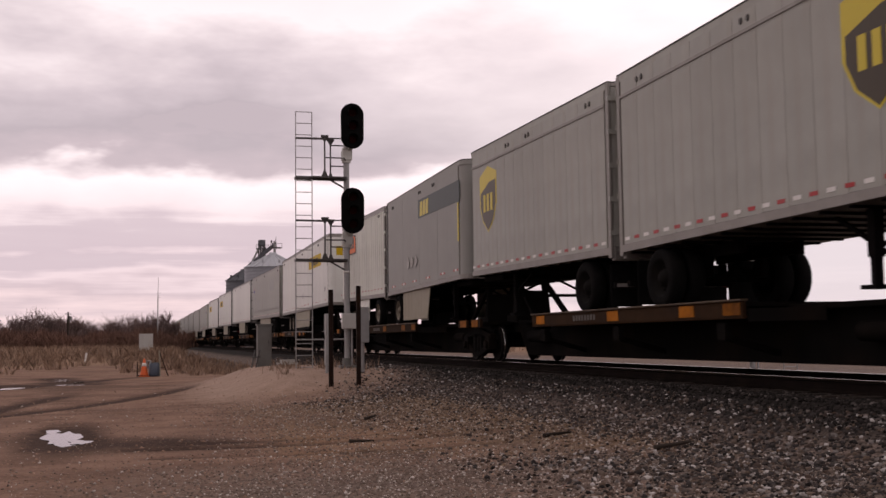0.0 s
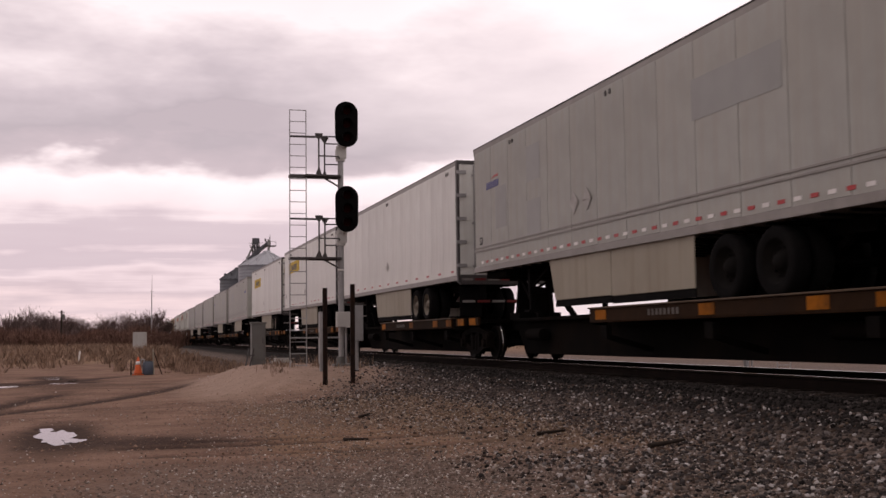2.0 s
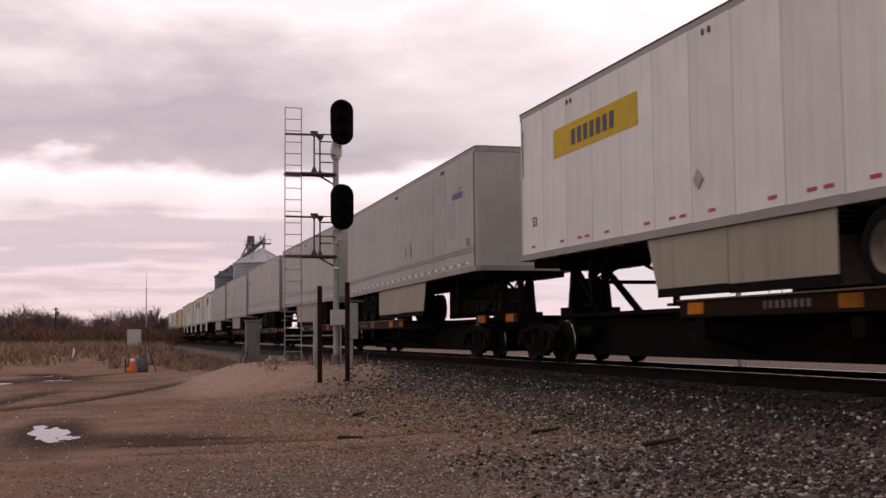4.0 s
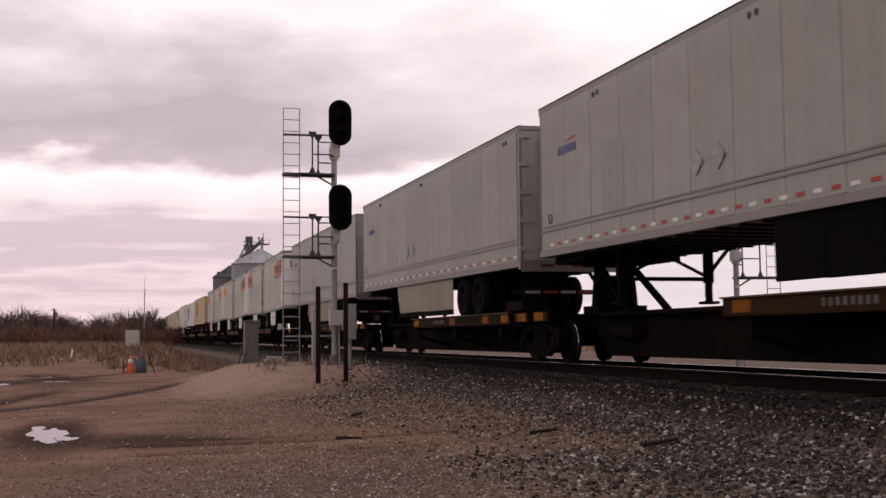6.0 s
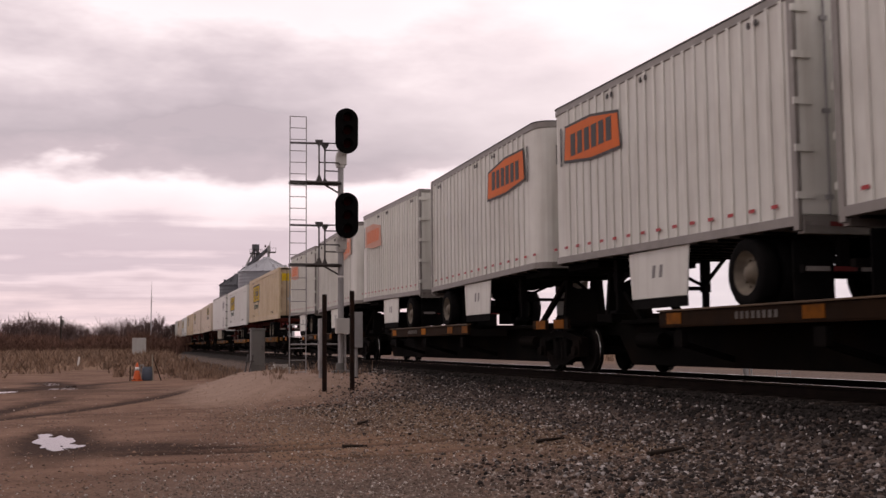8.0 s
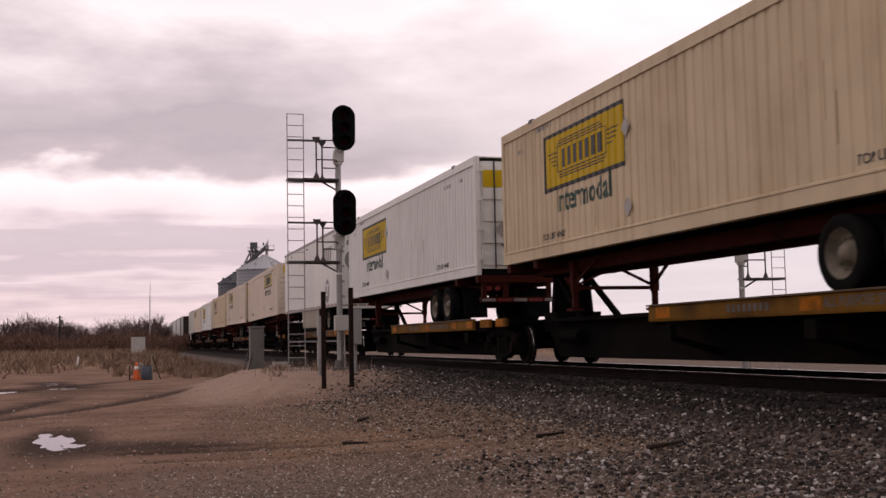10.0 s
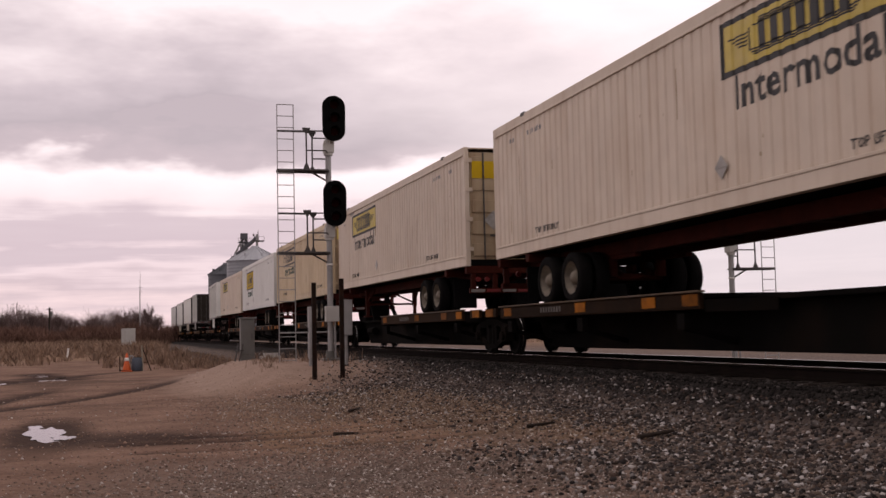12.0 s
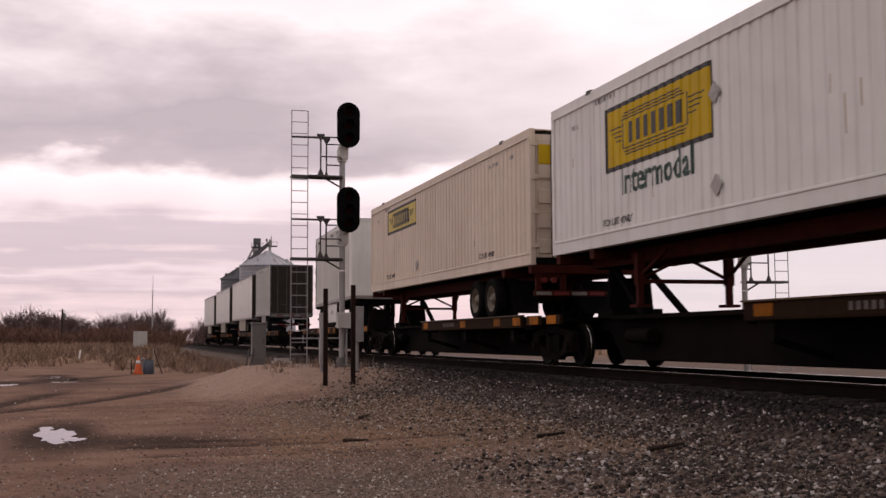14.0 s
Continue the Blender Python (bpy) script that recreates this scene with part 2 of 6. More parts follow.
RUST = mat("rusty_steel_post", (0.024, 0.015, 0.012), 0.8, vary=0.3, grain=10, dirt=0.4, dirt_colour=(0.07, 0.03, 0.015), bump=0.3)
CLOD = mat("dry_dirt_clods", (0.27, 0.175, 0.13), 0.95, vary=0.3, grain=8, by_island=0.4, gloss=0.03)
RAIL = mat("rusty_rail_web", (0.009, 0.0065, 0.0055), 0.8, vary=0.3, grain=9, dirt=0.3, dirt_colour=(0.02, 0.013, 0.009), gloss=0.02)
WOOD = mat("creosoted_tie_wood", (0.035, 0.027, 0.022), 0.9, vary=0.35, grain=7, dirt=0.3, dirt_colour=(0.08, 0.065, 0.055), by_object=0.3, stretch=(0.3, 3, 3), bump=0.5)
CONE = mat("orange_plastic", (0.55, 0.09, 0.015), 0.5, vary=0.12, grain=8, dirt=0.15)
PLASTIC = mat("blue_grey_plastic", (0.07, 0.09, 0.12), 0.5, vary=0.15, grain=8, dirt=0.2)
BIN = mat("corrugated_galvanised_bin", (0.20, 0.205, 0.22), 0.5, 0.35, vary=0.2, grain=0.6, streak=0.15)
BINDARK = mat("weathered_bin_steel", (0.10, 0.105, 0.115), 0.6, 0.3, vary=0.25, grain=0.6, streak=0.2)
BINROOF = mat("pale_bin_roof", (0.42, 0.43, 0.45), 0.45, 0.4, vary=0.15, grain=0.5)
TWIG = mat("bare_brown_twigs", (0.12, 0.084, 0.077), 0.9, vary=0.3, grain=0.3, by_island=0.4)
BRUSH = mat("brown_bare_brush", (0.145, 0.082, 0.062), 0.9, vary=0.35, grain=0.25, by_island=0.45)
STRAW = mat("dry_straw_grass", (0.25, 0.168, 0.12), 0.9, vary=0.35, grain=0.4, by_island=0.45)


def stone_material(name, *stops):
    """Mixed stones: each takes its own colour out of a range."""
    m = mat(name, stops[0][1], 0.85, vary=0.3, grain=30)
    nt = m.node_tree
    r = nt.nodes.new("ShaderNodeValToRGB")
    while len(r.color_ramp.elements) < len(stops):
        r.color_ramp.elements.new(0.5)
    for e, (p, c) in zip(r.color_ramp.elements, stops):
        e.position, e.color = p, (*c, 1)
    nt.links.new(nt.nodes.new("ShaderNodeNewGeometry").outputs["Random Per Island"], r.inputs[0])
    for n in nt.nodes:
        if n.type == "RGB":
            for link in list(n.outputs[0].links):
                nt.links.new(r.outputs[0], link.to_socket)
    return m


TANSTONE = stone_material("brown_stained_gravel", (0.0, (0.065, 0.040, 0.027)), (0.35, (0.165, 0.106, 0.072)), (0.6, (0.24, 0.165, 0.108)), (0.85, (0.31, 0.23, 0.168)), (1.0, (0.54, 0.47, 0.40)))
STONE = stone_material("mixed_grey_ballast_stone", (0.0, (0.012, 0.010, 0.009)), (0.25, (0.05, 0.043, 0.041)), (0.4, (0.085, 0.056, 0.042)), (0.52, (0.038, 0.033, 0.032)), (0.68, (0.105, 0.089, 0.081)), (0.8, (0.14, 0.098, 0.072)), (0.9, (0.20, 0.182, 0.172)), (1.0, (0.58, 0.54, 0.51)))
DARKSTONE = stone_material("dark_trackside_ballast", (0.0, (0.010, 0.009, 0.008)), (0.7, (0.032, 0.027, 0.024)), (0.95, (0.07, 0.06, 0.055)), (1.0, (0.16, 0.14, 0.13)))
PALE = stone_material("pale_crushed_limestone", (0.0, (0.11, 0.080, 0.064)), (0.5, (0.20, 0.152, 0.125)), (0.8, (0.33, 0.27, 0.23)), (1.0, (0.64, 0.58, 0.53)))


def water_material():
    m = bpy.data.materials.new("muddy_puddle_water")
    m.use_nodes = True
    b = m.node_tree.nodes["Principled BSDF"]
    b.inputs["Base Color"].default_value = (0.05, 0.04, 0.035, 1)
    b.inputs["Roughness"].default_value, b.inputs["IOR"].default_value = 0.03, 1.33
    n = m.node_tree.nodes.new("ShaderNodeTexNoise")
    n.inputs["Scale"].default_value = 7.0
    w = m.node_tree.nodes.new("ShaderNodeBump")
    w.inputs["Strength"].default_value, w.inputs["Distance"].default_value = 0.08, 0.01
    m.node_tree.links.new(n.outputs["Fac"], w.inputs["Height"])
    m.node_tree.links.new(w.outputs[0], b.inputs["Normal"])
    return m


WATER = water_material()


def ground_material():
    """Bare dirt with gravel, pale sand, wet mud and dry grass, each by its own mask on the sheet."""
    m = bpy.data.materials.new("dirt_and_gravel_ground")
    m.use_nodes = True
    nt = m.node_tree
    N, L = nt.nodes, nt.links
    bsdf = N["Principled BSDF"]
    coord = N.new("ShaderNodeTexCoord")

    def tex(scale, detail=8, rough=0.6):
        n = N.new("ShaderNodeTexNoise")
        n.inputs["Scale"].default_value, n.inputs["Detail"].default_value, n.inputs["Roughness"].default_value = scale, detail, rough
        L.new(coord.outputs["Object"], n.inputs["Vector"])
        return n.outputs["Fac"]

    def ramp(fac, *stops):
        r = N.new("ShaderNodeValToRGB")
        while len(r.color_ramp.elements) < len(stops):
            r.color_ramp.elements.new(0.5)
        for e, (p, c) in zip(r.color_ramp.elements, stops):
            e.position, e.color = p, (*c, 1)
        L.new(fac, r.inputs[0])
        return r.outputs[0]

    broad, mid, fine = tex(0.35), tex(2.2), tex(18)
    smear = N.new("ShaderNodeTexNoise")
    smear.inputs["Scale"].default_value, smear.inputs["Detail"].default_value = 1.0, 7
    along = N.new("ShaderNodeMapping")
    along.inputs["Scale"].default_value, along.inputs["Rotation"].default_value = (0.6, 1.0, 1), (0, 0, radians(-20))
    L.new(coord.outputs["Object"], along.inputs[0])
    L.new(along.outputs[0], smear.inputs["Vector"])
    pebbles = N.new("ShaderNodeTexVoronoi")
    pebbles.inputs["Scale"].default_value = 22
    L.new(coord.outputs["Object"], pebbles.inputs["Vector"])

    def mixed(fac, a, b, kind="MIX"):
        x = N.new("ShaderNodeMixRGB")
        x.blend_type = kind
        if isinstance(fac, float):
            x.inputs[0].default_value = fac
        else:
            L.new(fac, x.inputs[0])
        L.new(a, x.inputs[1])
        L.new(b, x.inputs[2])
        return x.outputs[0]

    def masked(name, spread):
        a = N.new("ShaderNodeAttribute")
        a.attribute_name = name
        s = N.new("ShaderNodeMath")
        s.operation = "MULTIPLY_ADD"
        L.new(mid, s.inputs[0])
        s.inputs[1].default_value, s.inputs[2].default_value = spread, -spread / 2
        t = N.new("ShaderNodeMath")
        t.use_clamp = True
        L.new(a.outputs["Fac"], t.inputs[0])
        L.new(s.outputs[0], t.inputs[1])
        r = N.new("ShaderNodeMapRange")
        r.inputs[1].default_value, r.inputs[2].default_value = 0.15, 0.85
        L.new(t.outputs[0], r.inputs[0])
        return r.outputs[0]

    dirt = mixed(0.5, ramp(mid, (0.35, (0.115, 0.066, 0.046)), (0.68, (0.28, 0.175, 0.127))), ramp(fine, (0.38, (0.06, 0.035, 0.025)), (0.66, (0.31, 0.20, 0.146))))
    dirt = mixed(0.35, dirt, ramp(broad, (0.38, (0.095, 0.054, 0.039)), (0.62, (0.27, 0.163, 0.117))))
    dirt = mixed(0.25, dirt, ramp(smear.outputs["Fac"], (0.40, (0.065, 0.037, 0.027)), (0.60, (0.29, 0.178, 0.13))))
    stone = mixed(0.5, ramp(pebbles.outputs["Color"], (0.0, (0.030, 0.024, 0.021)), (1.0, (0.24, 0.187, 0.158))), ramp(fine, (0.36, (0.028, 0.022, 0.019)), (0.66, (0.21, 0.157, 0.13))))
    sand = mixed(0.4, ramp(mid, (0.3, (0.26, 0.178, 0.135)), (0.7, (0.38, 0.265, 0.207))), ramp(fine, (0.3, (0.15, 0.105, 0.08)), (0.7, (0.30, 0.22, 0.175))))
    mud = ramp(fine, (0.3, (0.030, 0.018, 0.014)), (0.75, (0.085, 0.052, 0.039)))
    grass = ramp(fine, (0.3, (0.14, 0.085, 0.055)), (0.7, (0.30, 0.19, 0.128)))
    ochre = ramp(fine, (0.3, (0.15, 0.085, 0.03)), (0.7, (0.33, 0.20, 0.08)))
    col = mixed(masked("grassy", 0.5), dirt, grass)
    col = mixed(masked("sandy", 0.5), col, sand)
    col = mixed(masked("stony", 0.7), col, stone)
    col = mixed(masked("ochre", 0.6), col, ochre)
    col = mixed(masked("muddy", 1.0), col, mud)
    # near-black ground colour for the strip along the track
    dark_bed = ramp(fine, (0.3, (0.010, 0.009, 0.0085)), (0.7, (0.034, 0.029, 0.026)))
    col = mixed(masked("dark_strip", 0.5), col, dark_bed)
    L.new(col, bsdf.inputs["Base Color"])
    bsdf.inputs["Roughness"].default_value, bsdf.inputs["Specular IOR Level"].default_value = 0.95, 0.05
    b = N.new("ShaderNodeBump")
    b.inputs["Strength"].default_value, b.inputs["Distance"].default_value = 0.7, 0.03
    L.new(mixed(0.5, fine, pebbles.outputs["Distance"]), b.inputs["Height"])
    L.new(b.outputs[0], bsdf.inputs["Normal"])
    return m


GROUND = ground_material()


# ---- mesh tools ----
class Shape:
    """Collects corners and faces of one part."""

    def __init__(self):
        self.v, self.f, self.smooth = [], [], []

    def add(self, verts, faces, smooth=False):
        n = len(self.v)
        self.v += [tuple(p) for p in verts]
        self.f += [tuple(i + n for i in f) for f in faces]
        self.smooth += [smooth] * len(faces)
        return self

    def box(self, x0, x1, y0, y1, z0, z1):
        v = [(x, y, z) for x in (x0, x1) for y in (y0, y1) for z in (z0, z1)]
        return self.add(v, [(0, 1, 3, 2), (4, 6, 7, 5), (0, 4, 5, 1), (2, 3, 7, 6), (0, 2, 6, 4), (1, 5, 7, 3)])

    def beam(self, a, b, w, h=None):
        """A square bar from a to b."""
        a, b = Vector(a), Vector(b)
        d = (b - a).normalized()
        s = d.cross(Vector((0, 0, 1)))
        s = Vector((1, 0, 0)) if s.length < 1e-3 else s.normalized()
        u = s.cross(d)
        h = h or w
        v = [p + s * i * w / 2 + u * j * h / 2 for p in (a, b) for i, j in ((-1, -1), (1, -1), (1, 1), (-1, 1))]
        return self.add(v, [(3, 2, 1, 0), (4, 5, 6, 7), (0, 1, 5, 4), (1, 2, 6, 5), (2, 3, 7, 6), (3, 0, 4, 7)])

    def rod(self, a, b, r, n=8, r2=None):
        a, b = Vector(a), Vector(b)
        d = (b - a).normalized()
        s = d.orthogonal().normalized()
        u = d.cross(s)
        r2 = r if r2 is None else r2
        ring = [(math.cos(2 * math.pi * i / n), math.sin(2 * math.pi * i / n)) for i in range(n)]
        v = [a + (s * c + u * k) * r for c, k in ring] + [b + (s * c + u * k) * r2 for c, k in ring]
        self.add(v, [(i, (i + 1) % n, n + (i + 1) % n, n + i) for i in range(n)], True)
        return self.add(v, [tuple(range(n - 1, -1, -1)), tuple(range(n, 2 * n))])

    def lathe(self, profile, centre=(0, 0, 0), axis="x", n=24):
        """Profile of (along, radius) turned round the axis."""
        c = Vector(centre)
        v = []
        for along, r in profile:
            for i in range(n):
                p, q = r * math.cos(2 * math.pi * i / n), r * math.sin(2 * math.pi * i / n)
                v.append(c + Vector((along, p, q) if axis == "x" else (p, q, along)))
        f = [(k * n + i, k * n + (i + 1) % n, (k + 1) * n + (i + 1) % n, (k + 1) * n + i) for k in range(len(profile) - 1) for i in range(n)]
        return self.add(v, f, True)

    def slab(self, outline, thick, m):
        """A flat outline (u, v) with thickness, set by the matrix m, its back on the plane."""
        n = len(outline)
        v = [m @ Vector((a, b, 0)) for a, b in outline] + [m @ Vector((a, b, thick)) for a, b in outline]
        return self.add(v, [tuple(range(n - 1, -1, -1)), tuple(range(n, 2 * n))] + [(i, (i + 1) % n, n + (i + 1) % n, n + i) for i in range(n)])

    def prism(self, plan, z0, z1, smooth=False):
        n = len(plan)
        v = [(x, y, z0) for x, y in plan] + [(x, y, z1) for x, y in plan]
        return self.add(v, [tuple(range(n - 1, -1, -1)), tuple(range(n, 2 * n))] + [(i, (i + 1) % n, n + (i + 1) % n, n + i) for i in range(n)])

    def lean(self, k, y0=0.0):
        self.v = [(x, y, z + k * (y - y0)) for x, y, z in self.v]
        return self

    def mesh(self, name, material):
        me = bpy.data.meshes.new(name)
        me.from_pydata(self.v, [], self.f)
        me.polygons.foreach_set("use_smooth", self.smooth)
        me.materials.append(material)
        bm = bmesh.new()
        bm.from_mesh(me)
        bmesh.ops.recalc_face_normals(bm, faces=bm.faces)
        bm.to_mesh(me)
        bm.free()
        return me


def part(name, shape, material, parent, label="", at=None, bevel=0.0):
    """One mesh object under a thing or a part; shape is a Shape or a mesh made before."""
    me = shape.mesh(name, material) if isinstance(shape, Shape) else shape
    ob = new(name, me)
    ob.parent = parent
    if at is not None:
        ob.matrix_basis = at
    if bevel:
        b = ob.modifiers.new("edge", "BEVEL")
        b.width, b.segments, b.limit_method = bevel, 2, "ANGLE"
    return tagged(ob, label)


def thing(name, label, category, group="", at=None):
    ob = tagged(new(name), label, category, group)
    ob.empty_display_size = 0.2
    if at is not None:
        ob.matrix_basis = at
    return ob


def solo(name, shape, material, label, category, group="", kind="", at=None, bevel=0.0):
    ob = part(name, shape, material, None, label, at, bevel)
    return tagged(ob, label, category, group, kind)


def on_side(side, y, z, out=1.30):
    """The plane of a side wall: u runs to the reader's right, v up, at y, z."""
    m = Matrix(((0, 0, side, side * out), (0, side, 0, 0), (0, 0, 0, 0), (0, 0, 0, 1)))
    m[1][1] = 0
    m[1][0] = side
    m[2][1] = 1
    m[1][3], m[2][3] = y, z
    return m


def on_end(front, x, z, y):
    """The plane of an end wall, facing +y (front) or -y."""
    s = 1 if front else -1
    m = Matrix(((-s, 0, 0, x), (0, 0, s, y), (0, 1, 0, z), (0, 0, 0, 1)))
    return m


def rect(w, h, x=0.0, y=0.0):
    return [(x - w / 2, y - h / 2), (x + w / 2, y - h / 2), (x + w / 2, y + h / 2), (x - w / 2, y + h / 2)]


def oval(w, h, n=24):
    """A plate with half-round top and bottom."""
    r, pts = w / 2, []
    for i in range(n):
        a = 2 * math.pi * i / n
        pts.append((r * math.cos(a), r * math.sin(a) + (h / 2 - r) * (1 if math.sin(a) >= 0 else -1)))
    return pts


WORDS = {}


def lettering(words, high, m, thick=0.004, wide=1.0, slant=0.0):
    """Words in the built-in font as a flat raised shape, centred, on the plane m."""
    if words not in WORDS:
        curve = bpy.data.curves.new("words", "FONT")
        curve.body, curve.size, curve.align_x, curve.align_y = words, 1.38, "CENTER", "CENTER"
        curve.extrude, curve.resolution_u, curve.offset = 0.5, 2, 0.022
        ob = bpy.data.objects.new("words", curve)
        scene.collection.objects.link(ob)
        bpy.context.view_layer.update()
        made = ob.evaluated_get(bpy.context.evaluated_depsgraph_get()).to_mesh()
        WORDS[words] = ([v.co.copy() for v in made.vertices], [tuple(p.vertices) for p in made.polygons])
        bpy.data.objects.remove(ob)
        bpy.data.curves.remove(curve)
    points, faces = WORDS[words]
    return Shape().add([m @ Vector(((p.x * wide + p.y * slant) * high, p.y * high, (p.z + 0.5) * thick)) for p in points], faces)


def bars(count, w, h, m, slant=0.0, gap=0.28, thick=0.004):
    """A row of plain upright bars that stands for a word."""
    s = Shape()
    step = w / count
    for i in range(count):
        x = -w / 2 + step * (i + 0.5)
        b = step * (1 - gap) / 2
        s.slab([(x - b - slant * h / 2, -h / 2), (x + b - slant * h / 2, -h / 2), (x + b + slant * h / 2, h / 2), (x - b + slant * h / 2, h / 2)], thick, m)
    return s


# ---- ground and track ----
TRACK = 9.28


def smooth_step(a, b, x):
    t = np.clip((x - a) / (b - a), 0, 1)
    return t * t * (3 - 2 * t)


PUDDLES = [(-1.05, 17.4, 0.30, 1.5), (-0.78, 16.6, 0.16, 0.45), (-1.3, 18.9, 0.14, 0.5), (-3.9, 38.2, 0.45, 1.1), (-3.3, 39.6, 0.16, 0.4), (-3.1, 45.6, 0.45, 0.7), (-2.75, 43.8, 0.35, 0.5), (-2.35, 41.6, 0.62, 0.8), (-2.15, 39.3, 0.55, 0.45), (-2.1, 43.0, 0.2, 0.4)]
# wheel ruts: start, end, sideways bow, half width
RUTS = [(-0.5, 14.7, 5.6, 14.3, -0.25, 0.15), (-0.3, 13.6, 4.8, 13.1, -0.15, 0.11), (0.2, 15.4, 4.4, 15.6, 0.1, 0.08), (-4.5, 20.0, 2.0, 36.0, 0.8, 0.35), (-3.3, 17.5, -1.4, 33.0, -0.5, 0.4), (-6.5, 27.0, 1.0, 48.0, -1.0, 0.5)]


def waves(x, y, seed):
    r = np.random.RandomState(seed)
    out = 0
    for k in range(10):
        a, f = r.uniform(0, 6.283), 0.25 * 1.6 ** k
        out = out + np.sin(f * (x * np.cos(a) + y * np.sin(a)) + r.uniform(0, 6.283)) / (1.45 ** k)
    return out / 3.2


def rut_mask(x, y):
    out = np.zeros_like(x)
    for x0, y0, x1, y1, bow, half in RUTS:
        dx, dy = x1 - x0, y1 - y0
        n = math.hypot(dx, dy)
        t = np.clip(((x - x0) * dx + (y - y0) * dy) / n ** 2, 0, 1)
        off = ((x - x0) * dy - (y - y0) * dx) / n - bow * np.sin(math.pi * t)
        far = np.hypot(x - (x0 + t * dx), y - (y0 + t * dy))
        live = smooth_step(0, 0.12, t) * smooth_step(1, 0.8, t)
        out = np.maximum(out, np.exp(-(off / half) ** 2) * live * (far < abs(bow) + half * 3))
    return out


def puddle_mask(x, y, grow=1.0):
    out = np.zeros_like(x)
    for px, py, a, b in PUDDLES:
        q = ((x - px) / (a * grow)) ** 2 + ((y - py) / (b * grow)) ** 2
        out = np.maximum(out, np.exp(-q ** 1.5))
    return out


def height(x, y):
    x, y = np.asarray(x, float), np.asarray(y, float)
    near = np.exp(-(np.hypot(x, y - 15) / 90) ** 2)
    z = -0.80 + 0.05 * waves(x * 0.8, y * 0.8, 3) * near + 0.35 * smooth_step(70, 240, y) * smooth_step(6, -4, x)
    z = z + 0.15 * smooth_step(2.0, 6.5, x) * smooth_step(60, 20, y)
    crest = -0.16 + 0.02 * waves(x * 2, y * 2, 5)
    hill = np.exp(-(np.maximum(np.abs(x - 5.2) - 1.6, 0) / 1.25) ** 2 - (np.maximum(np.abs(y - 30.5) - 2.6, 0) / np.where(y < 30.5, 1.9, 6.0)) ** 2)
    z = z + (crest - z) * hill
    out = np.abs(x - TRACK)
    bed = np.maximum(-0.20 - np.maximum(out - 1.75, 0) / 2.1 + 0.03 * waves(x * 3, y * 3, 8) * (out > 1.3), -4)
    z = np.logaddexp(z * 18, np.where(bed < z - 0.6, z - 0.6, bed) * 18) / 18
    z = z - 0.05 * rut_mask(x, y) - 0.05 * puddle_mask(x, y, 1.25)
    return z


def steps(*spans):
    out = []
    for a, b, d in spans:
        out += list(np.arange(a, b - 1e-6, d))
    return np.array(out + [spans[-1][1]])


def ochre_mask(x, y):
    return np.exp(-((x - 4.8 + 0.56 * (y - 12.0)) / 0.9) ** 2 - ((y - 13.2) / 2.4) ** 2)


def tan_mask(x, y):
    """Gravel stained brown between the dirt lot and the toe of the ballast."""
    return smooth_step(10.2, 12.8, y + 0.35 * x - 1.4) * smooth_step(6.7, 5.4, x + 0.35 * waves(x * 1.3, y * 1.3, 17)) * smooth_step(27, 21, y) * smooth_step(0.6, 2.4, x)


